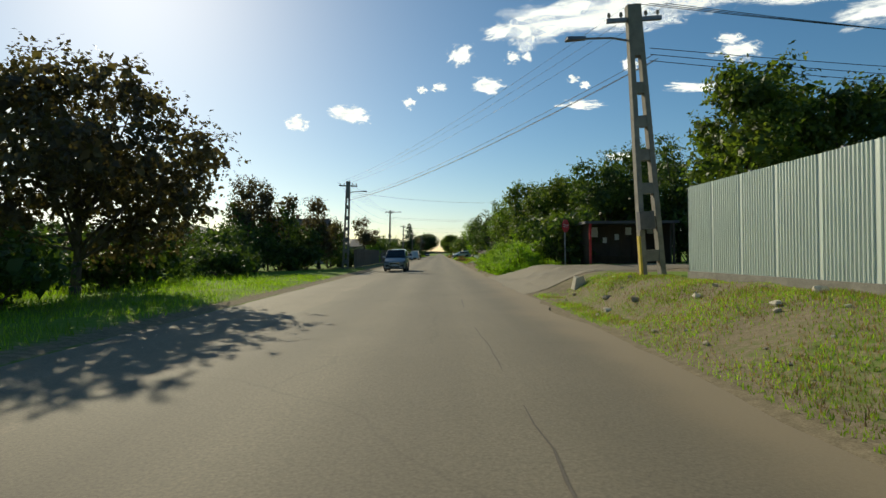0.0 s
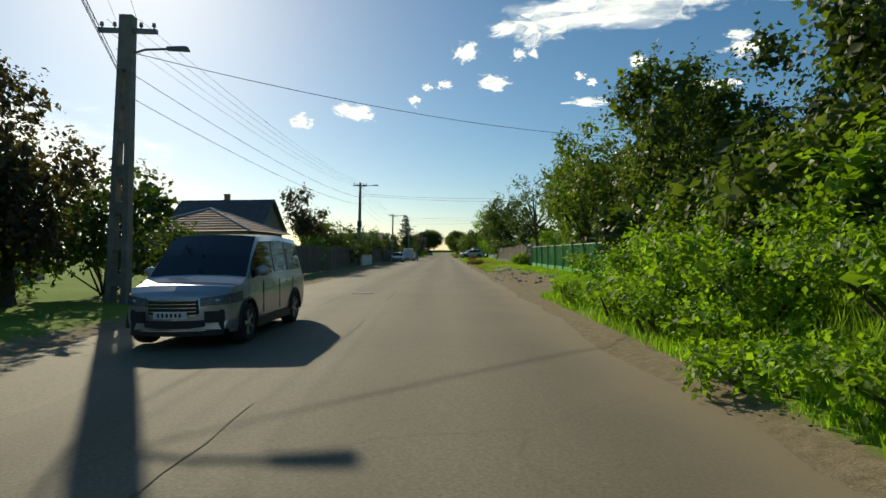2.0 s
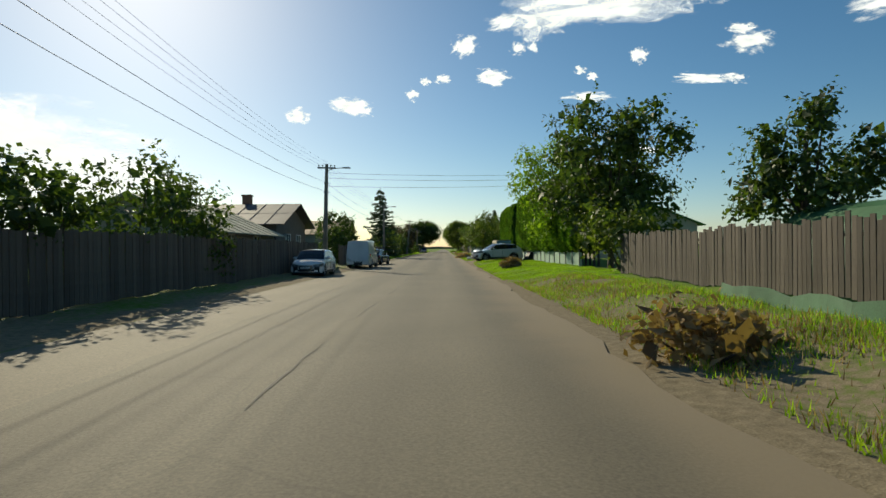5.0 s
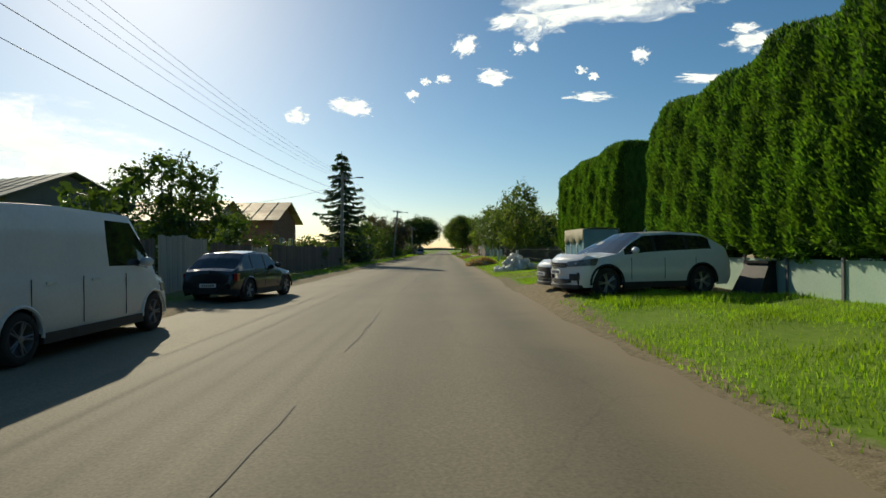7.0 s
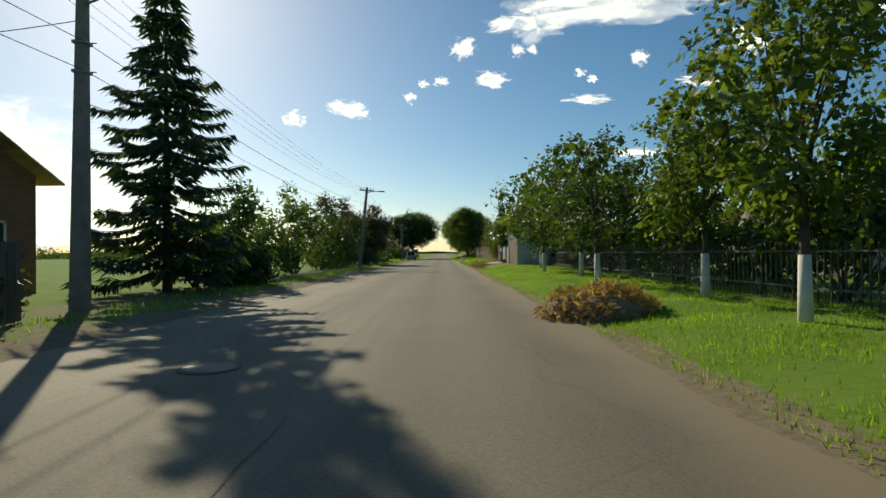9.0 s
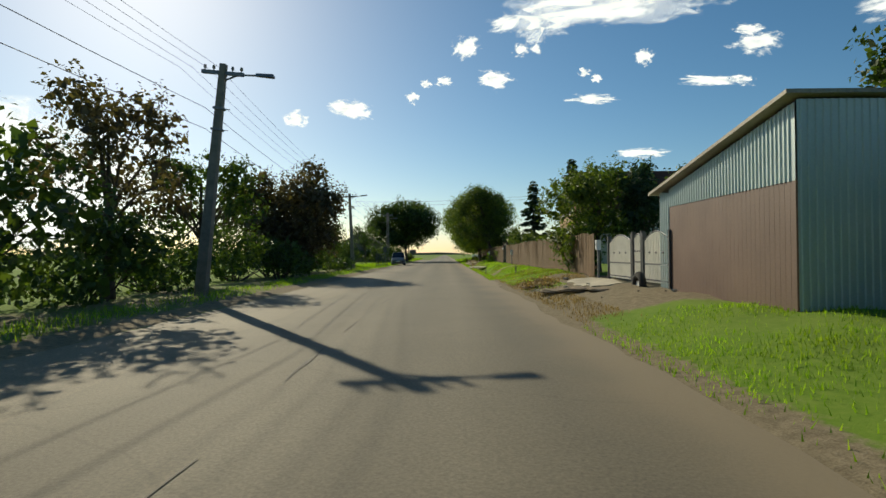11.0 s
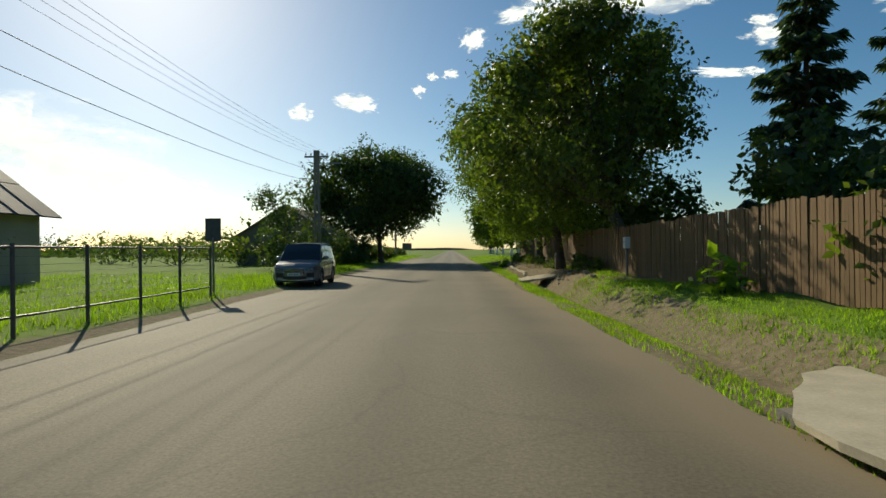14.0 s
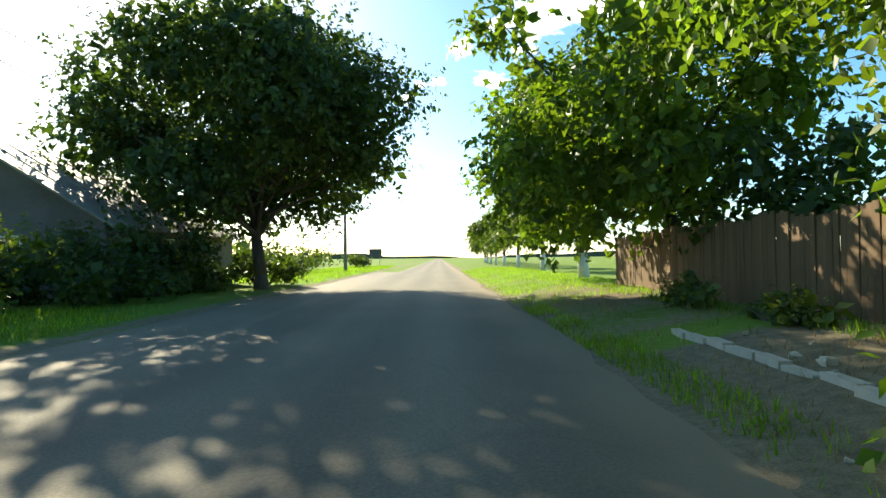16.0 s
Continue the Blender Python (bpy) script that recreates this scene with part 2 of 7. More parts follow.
M["white_enamel"] = surface("white_enamel", (0.66, 0.66, 0.63), (0.8, 0.8, 0.77), 4, 40, 0.5, bump=0.05)
M["yellow_paint"] = surface("yellow_paint", (0.5, 0.36, 0.03), (0.65, 0.48, 0.06), 6, 50, 0.6, bump=0.1)
M["blue_panel"] = surface("blue_panel", (0.07, 0.2, 0.28), (0.12, 0.3, 0.38), 2, 30, 0.5, bump=0.1)
M["canvas"] = surface("canvas", (0.38, 0.33, 0.22), (0.52, 0.46, 0.33), 2, 60, 0.9, bump=0.4)
M["sack"] = sack_material()
M["sack_tan"] = surface("sack_tan", (0.4, 0.3, 0.18), (0.55, 0.43, 0.28), 4, 40, 0.8, bump=0.5)
M["garage_door"] = surface("garage_door", (0.12, 0.07, 0.05), (0.18, 0.11, 0.08), 1, 25, 0.55, bump=0.05)
M["tin_pale"] = surface("tin_pale", (0.42, 0.52, 0.5), (0.55, 0.63, 0.61), 0.8, 30, 0.45, 0.2, bump=0.05)
M["stone"] = surface("stone", (0.3, 0.25, 0.18), (0.5, 0.44, 0.34), 5, 50, 0.95, bump=0.6, piece=0.25)
M["stone_pale"] = surface("stone_pale", (0.48, 0.43, 0.32), (0.62, 0.57, 0.46), 5, 50, 0.95, bump=0.5)
M["tarp_green"] = surface("tarp_green", (0.022, 0.1, 0.032), (0.045, 0.16, 0.06), 4, 40, 0.6, bump=0.4)
M["gate_dark"] = surface("gate_dark", (0.018, 0.026, 0.018), (0.04, 0.05, 0.036), 3, 40, 0.75, bump=0.2)
M["far_trees"] = surface("far_trees", (0.05, 0.075, 0.05), (0.09, 0.115, 0.075), 0.05, 0.6, 1.0, bump=0)
M["earth_mound"] = surface("earth_mound", (0.17, 0.125, 0.078), (0.32, 0.245, 0.16), 3, 30, 1.0, bump=0.8)


# ---- building helpers ----
class Shape:
    """Collects faces, and becomes one mesh."""

    def __init__(self):
        self.v, self.f = [], []

    def add(self, verts, faces):
        k = len(self.v)
        self.v += [tuple(p) for p in verts]
        self.f += [tuple(i + k for i in f) for f in faces]
        return self

    def box(self, x0, x1, y0, y1, z0, z1, m=None):
        c = [(x, y, z) for z in (z0, z1) for y in (y0, y1) for x in (x0, x1)]
        if m is not None:
            c = [m @ Vector(p) for p in c]
        return self.add(c, [(0, 2, 3, 1), (4, 5, 7, 6), (0, 1, 5, 4), (2, 6, 7, 3), (0, 4, 6, 2), (1, 3, 7, 5)])

    def prism(self, outline, depth, axis=0, at=0.0):
        """A flat outline (two coordinates) pushed along an axis from at to at + depth."""
        n = len(outline)
        put = lambda a, p: (a, p[0], p[1]) if axis == 0 else (p[0], a, p[1]) if axis == 1 else (p[0], p[1], a)  # noqa: E731
        vs = [put(at, p) for p in outline] + [put(at + depth, p) for p in outline]
        fs = [tuple(range(n))[::-1], tuple(range(n, 2 * n))] + [(i, (i + 1) % n, n + (i + 1) % n, n + i) for i in range(n)]
        return self.add(vs, fs)

    def rod(self, a, b, r0, r1=None, n=6):
        a, b, r1 = Vector(a), Vector(b), r0 if r1 is None else r1
        d = (b - a).normalized() if (b - a).length > 1e-6 else Vector((0, 0, 1))
        u = d.orthogonal().normalized()
        w = d.cross(u)
        ring = [(math.cos(2 * math.pi * i / n), math.sin(2 * math.pi * i / n)) for i in range(n)]
        vs = [a + (u * c + w * s) * r0 for c, s in ring] + [b + (u * c + w * s) * r1 for c, s in ring]
        return self.add(vs, [(i, (i + 1) % n, n + (i + 1) % n, n + i) for i in range(n)] + [tuple(range(n))[::-1], tuple(range(n, 2 * n))])

    def tube(self, pts, r, n=6):
        """One bent tube through some points."""
        k = len(self.v)
        pts = [Vector(p) for p in pts]
        for i, p in enumerate(pts):
            d = (pts[min(i + 1, len(pts) - 1)] - pts[max(i - 1, 0)]).normalized()
            u = d.cross(Vector((0.31, 0.83, 0.46))).normalized()
            w = d.cross(u)
            self.v += [tuple(p + (u * math.cos(6.2832 * j / n) + w * math.sin(6.2832 * j / n)) * r) for j in range(n)]
        self.f += [(k + i * n + j, k + i * n + (j + 1) % n, k + (i + 1) * n + (j + 1) % n, k + (i + 1) * n + j) for i in range(len(pts) - 1) for j in range(n)]
        self.f += [tuple(range(k, k + n))[::-1], tuple(range(k + (len(pts) - 1) * n, k + len(pts) * n))]
        return self

    def blob(self, c, r, seed=0, rings=6, segs=9, rough=0.25):
        rnd = random.Random(seed)
        ph = [rnd.uniform(0, 6.28) for _ in range(4)]
        vs, fs = [], []
        for i in range(rings + 1):
            a = math.pi * i / rings
            for j in range(segs):
                b = 2 * math.pi * j / segs
                d = Vector((math.sin(a) * math.cos(b), math.sin(a) * math.sin(b), math.cos(a)))
                k = 1 + rough * (math.sin(3 * d.x + ph[0]) * math.cos(4 * d.y + ph[1]) + 0.6 * math.sin(7 * d.z + 5 * d.x + ph[2])) * 0.6
                vs.append((c[0] + d.x * r[0] * k, c[1] + d.y * r[1] * k, c[2] + d.z * r[2] * k))
        for i in range(rings):
            for j in range(segs):
                fs.append((i * segs + j, (i + 1) * segs + j, (i + 1) * segs + (j + 1) % segs, i * segs + (j + 1) % segs))
        return self.add(vs, fs)

    def mesh(self, name, material, smooth=False):
        me = bpy.data.meshes.new(name)
        me.from_pydata(self.v, [], self.f)
        me.materials.append(material)
        if smooth:
            me.shade_smooth()
        me.update()
        return me


def part(name, shape, material, parent, label="", smooth=False):
    ob = new(name, shape.mesh(name, material, smooth))
    ob.parent = parent
    if label:
        ob["label"] = label
    return ob


def share(name, me, parent, m):
    """One more object on a mesh that exists."""
    ob = new(name, me)
    ob.parent = parent
    ob.matrix_basis = m
    return ob


def empty(name, m, label, category, group="", kind=""):
    ob = new(name)
    ob.matrix_basis = m
    return tagged(ob, label, category, group, kind)


BANK = [(-60, 0.6), (27, 0.6), (40, 0.45), (60, 0.3), (100, 0.25), (119.5, 0.24), (122, 0.23), (131, 0.2), (150, 0.17), (180, 0.35), (195, 0.45), (245, 0.4), (275, 0.3), (420, 0.1), (2000, 0.0)]


def smooth01(a, b, x):
    t = min(1, max(0, (x - a) / (b - a)))
    return t * t * (3 - 2 * t)


def gz(x, y):
    """Height of the ground."""
    h = 0.0
    if x > 1.9:
        b = np.interp(y, [p[0] for p in BANK], [p[1] for p in BANK])
        yard = smooth01(118, 120, y) * (1 - smooth01(126, 129, y))
        h += smooth01(2.0, 4.6 - 1.9 * yard, x) * b
        d = smooth01(199, 203, y) * (1 - smooth01(241, 244, y)) * 0.34 + smooth01(62, 66, y) * (1 - smooth01(96, 102, y)) * 0.12 + smooth01(8, 10, y) * (1 - smooth01(15.5, 16.5, y)) * 0.2
        h -= d * math.exp(-(((x - 3.1) / 0.45) ** 2))
    elif x < -5.3:
        h += 0.1 * smooth01(-5.3, -6.6, x)
    if x > 2.0 or x < -5.4:
        far = min(1.0, (abs(x + 1.6) - 3.6) / 2)
        h += far * 0.035 * (math.sin(x * 1.9 + y * 0.7) * math.cos(y * 1.3 - x * 0.6) + 0.6 * math.sin(x * 4.1 - y * 3.3))
        if abs(x) > 60:
            h += 2.0 * math.sin(x * 0.004 + 1) * math.sin(y * 0.003) * min(1, (abs(x) - 60) / 300)
    elif -5.4 <= x <= 2.0:
        h -= 0.035
    return h


def gpose(x, y, rz=0.0, dz=0.0):
    return pose(x, y, gz(x, y) + dz, 0, 0, rz)


# ---- ground and road ----
def ground_material():
    m, n, l, p = nodes_of("ground")
    tc = n.new("ShaderNodeTexCoord")
    a, b, c = (n.new("ShaderNodeTexNoise") for _ in range(3))
    for t, s, d in ((a, 0.35, 5), (b, 9.0, 6), (c, 60.0, 3)):
        t.inputs["Scale"].default_value, t.inputs["Detail"].default_value = s, d
        l.new(tc.outputs["Object"], t.inputs["Vector"])
    grass, earth = n.new("ShaderNodeValToRGB"), n.new("ShaderNodeValToRGB")
    grass.color_ramp.elements[0].color, grass.color_ramp.elements[1].color = (0.095, 0.19, 0.012, 1), (0.19, 0.3, 0.03, 1)
    e = grass.color_ramp.elements.new(0.75)
    e.color = (0.21, 0.29, 0.05, 1)
    grass.color_ramp.elements[0].position, grass.color_ramp.elements[2].position = 0.3, 0.9
    earth.color_ramp.elements[0].color, earth.color_ramp.elements[1].color = (0.15, 0.118, 0.072, 1), (0.32, 0.265, 0.17, 1)
    earth.color_ramp.elements[0].position, earth.color_ramp.elements[1].position = 0.35, 0.7
    s1 = n.new("ShaderNodeMath")
    s1.operation = "MULTIPLY_ADD"
    s1.inputs[1].default_value = 0.5
    half = n.new("ShaderNodeMath")
    half.operation = "MULTIPLY"
    half.inputs[1].default_value = 0.5
    l.new(a.outputs[0], half.inputs[0])
    l.new(b.outputs[0], s1.inputs[0])
    l.new(half.outputs[0], s1.inputs[2])
    l.new(s1.outputs[0], grass.inputs[0])
    s2 = n.new("ShaderNodeMath")
    s2.operation = "MULTIPLY_ADD"
    s2.inputs[1].default_value = 0.5
    half2 = n.new("ShaderNodeMath")
    half2.operation = "MULTIPLY"
    half2.inputs[1].default_value = 0.5
    l.new(c.outputs[0], half2.inputs[0])
    l.new(b.outputs[0], s2.inputs[0])
    l.new(half2.outputs[0], s2.inputs[2])
    l.new(s2.outputs[0], earth.inputs[0])
    bare = n.new("ShaderNodeAttribute")
    bare.attribute_name = "bare"
    edge = n.new("ShaderNodeMath")
    edge.operation = "ADD"
    l.new(bare.outputs["Fac"], edge.inputs[0])
    l.new(s1.outputs[0], edge.inputs[1])
    sharp = n.new("ShaderNodeMapRange")
    sharp.inputs["From Min"].default_value, sharp.inputs["From Max"].default_value = 0.88, 1.08
    l.new(edge.outputs[0], sharp.inputs["Value"])
    mix = n.new("ShaderNodeMixRGB")
    l.new(sharp.outputs[0], mix.inputs[0])
    l.new(grass.outputs[0], mix.inputs[1])
    l.new(earth.outputs[0], mix.inputs[2])
    l.new(mix.outputs[0], p.inputs["Base Color"])
    p.inputs["Roughness"].default_value = 1.0
    p.inputs["Specular IOR Level"].default_value = 0.15
    bp = n.new("ShaderNodeBump")
    bp.inputs["Strength"].default_value, bp.inputs["Distance"].default_value = 0.5, 0.03
    l.new(s2.outputs[0], bp.inputs["Height"])
    l.new(bp.outputs[0], p.inputs["Normal"])
    return m


def bareness(x, y):
    """How little grows: 0 grass, 1 bare earth."""
    b = 0.15
    if x > 1.8:
        b = max(b, 1 - smooth01(2.2, 2.9, x))
        for y0, y1, x1, v in ((-20, 18, 6, 0.56), (16.5, 26, 60, 1.0), (47, 70, 4.3, 0.88), (62, 100, 5.6, 0.58), (120.6, 129, 8, 0.9), (98, 121, 2.75, 0.7), (131.5, 137, 5, 0.6), (181.5, 193.5, 6, 0.92), (193, 199, 6, 0.4), (209, 212, 5, 0.5), (222, 233, 4.5, 0.7), (232, 256, 6.2, 0.8), (256, 268, 7, 0.5), (207.5, 211.5, 4.6, 0.62), (268, 330, 4.5, 0.4)):
            if y0 < y < y1:
                b = max(b, v * smooth01(y0, y0 + 1, y) * (1 - smooth01(y1 - 1, y1, y)) * (1 - smooth01(x1 - 1, x1, x)))
    elif x < -5.2:
        b = max(b, (1 - smooth01(-5.5, -6.6, x)) * 0.8, 0.5 if 45 < y < 225 and x > -9 else 0.2)
        if y < 30 or y > 226:
            b = max(0.36 if y < 30 else 0.15, (1 - smooth01(-5.4, -6.0, x)) * 0.7)
    return b


def build_ground():
    xs = sorted({-4000, -1500, -600, -250, -120, -70, -40, -28, -22, 22, 28, 40, 70, 120, 250, 600, 1500, 4000, *np.arange(-18, -5, 0.7), *np.arange(-5, 2, 1.0), *np.arange(2, 8, 0.3), *np.arange(8, 18, 0.8)})
    ys = sorted({-600, -200, -80, 340, 360, 390, 430, 480, 560, 700, 900, 1300, 2000, 4130, *np.arange(-40, 330, 0.6)})
    nx = len(xs)
    vs = [(x, y, gz(x, y)) for y in ys for x in xs]
    fs = [(j * nx + i, j * nx + i + 1, (j + 1) * nx + i + 1, (j + 1) * nx + i) for j in range(len(ys) - 1) for i in range(nx - 1)]
    me = bpy.data.meshes.new("ground")
    me.from_pydata(vs, [], fs)
    at = me.attributes.new("bare", "FLOAT", "POINT")
    at.data.foreach_set("value", [bareness(x, y) for y in ys for x in xs])
    me.materials.append(ground_material())
    me.shade_smooth()
    tagged(new("ground", me), "grassy roadside ground with bare dusty patches and fields", "ground", kind="structure")


def asphalt_material(name, a, b, tracks):
    m, n, l, p = nodes_of(name)
    tc = n.new("ShaderNodeTexCoord")
    mp = n.new("ShaderNodeMapping")
    mp.inputs["Scale"].default_value = (1, 0.05, 1)
    l.new(tc.outputs["Object"], mp.inputs[0])
    streak, patch, grain = (n.new("ShaderNodeTexNoise") for _ in range(3))
    streak.inputs["Scale"].default_value, streak.inputs["Detail"].default_value = 1.4, 4
    patch.inputs["Scale"].default_value, patch.inputs["Detail"].default_value = 0.5, 6
    grain.inputs["Scale"].default_value, grain.inputs["Detail"].default_value, grain.inputs["Roughness"].default_value = 38, 6, 0.75
    l.new(mp.outputs[0], streak.inputs["Vector"])
    l.new(tc.outputs["Object"], patch.inputs["Vector"])
    l.new(tc.outputs["Object"], grain.inputs["Vector"])
    sums = n.new("ShaderNodeMath")
    sums.operation = "MULTIPLY_ADD"
    sums.inputs[1].default_value = 0.55
    l.new(streak.outputs[0], sums.inputs[0])
    k = n.new("ShaderNodeMath")
    k.operation = "MULTIPLY"
    k.inputs[1].default_value = 0.45
    l.new(patch.outputs[0], k.inputs[0])
    l.new(k.outputs[0], sums.inputs[2])
    ramp = n.new("ShaderNodeValToRGB")
    ramp.color_ramp.elements[0].color, ramp.color_ramp.elements[1].color = (*a, 1), (*b, 1)
    ramp.color_ramp.elements[0].position, ramp.color_ramp.elements[1].position = 0.22, 0.78
    l.new(sums.outputs[0], ramp.inputs[0])
    speck = n.new("ShaderNodeMixRGB")
    speck.blend_type = "OVERLAY"
    speck.inputs[0].default_value = 0.85
    l.new(ramp.outputs[0], speck.inputs[1])
    l.new(grain.outputs[0], speck.inputs[2])
    out = speck.outputs[0]
    if tracks:
        vor = n.new("ShaderNodeTexVoronoi")
        vor.feature = "DISTANCE_TO_EDGE"
        vor.inputs["Scale"].default_value = 0.22
        warp = n.new("ShaderNodeVectorMath")
        warp.operation = "ADD"
        l.new(tc.outputs["Object"], warp.inputs[0])
        l.new(patch.outputs["Color"], warp.inputs[1])
        l.new(warp.outputs[0], vor.inputs["Vector"])
        crack = n.new("ShaderNodeMapRange")
        crack.inputs["From Min"].default_value, crack.inputs["From Max"].default_value = 0.0, 0.006
        crack.inputs["To Min"].default_value = 0.87
        l.new(vor.outputs[0], crack.inputs["Value"])
        dark = n.new("ShaderNodeMixRGB")
        dark.blend_type = "MULTIPLY"
        dark.inputs[0].default_value = 1
        l.new(out, dark.inputs[1])
        l.new(crack.outputs[0], dark.inputs[2])
        out = dark.outputs[0]
    if tracks:
        xyz = n.new("ShaderNodeSeparateXYZ")
        l.new(tc.outputs["Object"], xyz.inputs[0])
        wob = n.new("ShaderNodeMath")
        wob.operation = "MULTIPLY_ADD"
        wob.inputs[1].default_value = 1.5
        l.new(patch.outputs[0], wob.inputs[0])
        l.new(xyz.outputs["X"], wob.inputs[2])
        edge = n.new("ShaderNodeMapRange")
        edge.interpolation_type = "SMOOTHSTEP"
        edge.inputs["From Min"].default_value, edge.inputs["From Max"].default_value = 1.7, 2.7
        edge.inputs["To Max"].default_value = 0.75
        l.new(wob.outputs[0], edge.inputs["Value"])
        dust = n.new("ShaderNodeMixRGB")
        dust.inputs[2].default_value = (0.25, 0.195, 0.12, 1)
        l.new(edge.outputs[0], dust.inputs[0])
        l.new(out, dust.inputs[1])
        wave = n.new("ShaderNodeMath")
        wave.operation = "SINE"
        ph = n.new("ShaderNodeMath")
        ph.operation = "MULTIPLY_ADD"
        ph.inputs[1].default_value, ph.inputs[2].default_value = 3.6, 0.6
        l.new(xyz.outputs["X"], ph.inputs[0])
        l.new(ph.outputs[0], wave.inputs[0])
        worn = n.new("ShaderNodeMapRange")
        worn.inputs["From Min"].default_value, worn.inputs["To Min"].default_value, worn.inputs["To Max"].default_value = -1.0, 0.9, 1.1
        l.new(wave.outputs[0], worn.inputs["Value"])
        polish = n.new("ShaderNodeHueSaturation")
        l.new(worn.outputs[0], polish.inputs["Value"])
        l.new(dust.outputs[0], polish.inputs["Color"])
        out = polish.outputs[0]
    l.new(out, p.inputs["Base Color"])
    p.inputs["Roughness"].default_value = 0.82
    p.inputs["Specular IOR Level"].default_value = 0.35
    bp = n.new("ShaderNodeBump")
    bp.inputs["Strength"].default_value, bp.inputs["Distance"].default_value = 0.35, 0.01
    l.new(grain.outputs[0], bp.inputs["Height"])
    l.new(bp.outputs[0], p.inputs["Normal"])
    return m


def ribbon(name, left, right, y0, y1, step, z, material, label, edge=0.0, seed=0):
    """A strip along the way with crumbled edges and a thin side."""
    rnd = random.Random(seed)
    s = Shape()
    ys = np.arange(y0, y1 + step, step)
    rows = []
    for y in ys:
        far = 0.0 if y < 300 else 1.0
        a = left + (rnd.uniform(-edge, edge) + edge * 0.8 * math.sin(y * 0.9 + seed)) * (1 - far)
        b = right + (rnd.uniform(-edge, edge) + edge * 0.8 * math.sin(y * 0.7 + 2 + seed)) * (1 - far)
        rows.append([(a, y, z - 0.06), (a, y, z), (0.6 * a + 0.4 * b, y, z + 0.006), (0.25 * a + 0.75 * b, y, z + 0.006), (b, y, z), (b, y, z - 0.06)])
    w = len(rows[0])
    s.add([p for r in rows for p in r], [(j * w + i, j * w + i + 1, (j + 1) * w + i + 1, (j + 1) * w + i) for j in range(len(rows) - 1) for i in range(w - 1)])
    return tagged(new(name, s.mesh(name, material, False)), label, "road", kind="structure")


# ---- foliage ----
def leaf_points(blobs, count, size, seed, hang, long, inner, flat, spray):
    """Corners of folded leaves in short sprays, strewn through the shells of some ellipsoids (x, y, z, rx, ry, rz)."""
    count = max(1, count // spray)
    rng = np.random.default_rng(seed)
    bl = np.array(blobs, float)
    wt = (bl[:, 3] * bl[:, 4] + bl[:, 4] * bl[:, 5] + bl[:, 3] * bl[:, 5])
    which = rng.choice(len(bl), count, p=wt / wt.sum())
    d = rng.normal(size=(count, 3))
    d /= np.linalg.norm(d, axis=1)[:, None]
    ph = rng.uniform(0, 6.28, (len(bl), 3))[which]
    lump = 1 + 0.16 * np.sin(4 * d[:, 0] + ph[:, 0]) * np.cos(5 * d[:, 1] + ph[:, 1]) + 0.1 * np.sin(8 * d[:, 2] + 6 * d[:, 0] + ph[:, 2])
    r = (1 - inner * rng.random(count) ** 1.4) * lump
    pos = bl[which, :3] + d * bl[which, 3:] * r[:, None]
    out = d / bl[which, 3:]
    out /= np.linalg.norm(out, axis=1)[:, None]
    if spray > 1:
        way = out * 0.7 + rng.normal(size=(count, 3)) * 0.55 + np.array([0, 0, 0.1 - hang * 0.7])
        way /= np.linalg.norm(way, axis=1)[:, None]
        step = np.tile(np.arange(spray), count)[:, None]
        count *= spray
        pos, out, way, which = (np.repeat(q, spray, 0) for q in (pos, out, way, which))
        pos = pos + way * size * long * 0.5 * (step - 1) + rng.normal(size=(count, 3)) * size * 0.35
        out = out * 0.6 + way * 0.8
    nrm = out * 0.7 + rng.normal(size=(count, 3)) * 0.6 + np.array([0, 0, 0.35 + flat])
    nrm /= np.linalg.norm(nrm, axis=1)[:, None]
    t = rng.normal(size=(count, 3)) + out * 0.4 + np.array([0, 0, -hang])
    t -= nrm * (t * nrm).sum(1)[:, None]
    t /= np.linalg.norm(t, axis=1)[:, None] + 1e-9
    b = np.cross(nrm, t)
    sz = (size * rng.uniform(0.6, 1.35, count))[:, None]
    tip = pos + t * sz * long
    lft = pos + t * sz * long * 0.45 + b * sz * 0.5 + nrm * sz * 0.14
    rgt = pos + t * sz * long * 0.45 - b * sz * 0.5 + nrm * sz * 0.14
    return np.stack([pos, lft, tip, rgt], 1).reshape(-1, 3)


def leaf_mesh(name, blobs, count, size, seed, material, hang=0.0, long=1.6, inner=0.35, flat=0.0, spray=1, core=0.0, broad=2.3):
    """Leaves as one mesh; core: share of broader leaves that fill the inside."""
    verts = leaf_points(blobs, count, size, seed, hang, long, inner, flat, spray)
    if core:
        deep = [(b[0], b[1], b[2], b[3] * 0.74, b[4] * 0.74, b[5] * 0.74) for b in blobs]
        verts = np.concatenate([verts, leaf_points(deep, int(count * core), size * broad, seed + 7, hang, 1.5, 0.55, flat, 1)])
    count = len(verts) // 4
    i = np.arange(count) * 4
    loops = np.stack([i, i + 3, i + 2, i, i + 2, i + 1], 1).reshape(-1)
    me = bpy.data.meshes.new(name)
    me.vertices.add(len(verts))
    me.vertices.foreach_set("co", verts.ravel())
    me.loops.add(len(loops))
    me.loops.foreach_set("vertex_index", loops)
    me.polygons.add(count * 2)
    me.polygons.foreach_set("loop_start", np.arange(count * 2) * 3)
    me.polygons.foreach_set("loop_total", np.full(count * 2, 3))
    me.materials.append(material)
    me.update(calc_edges=True)
    return me


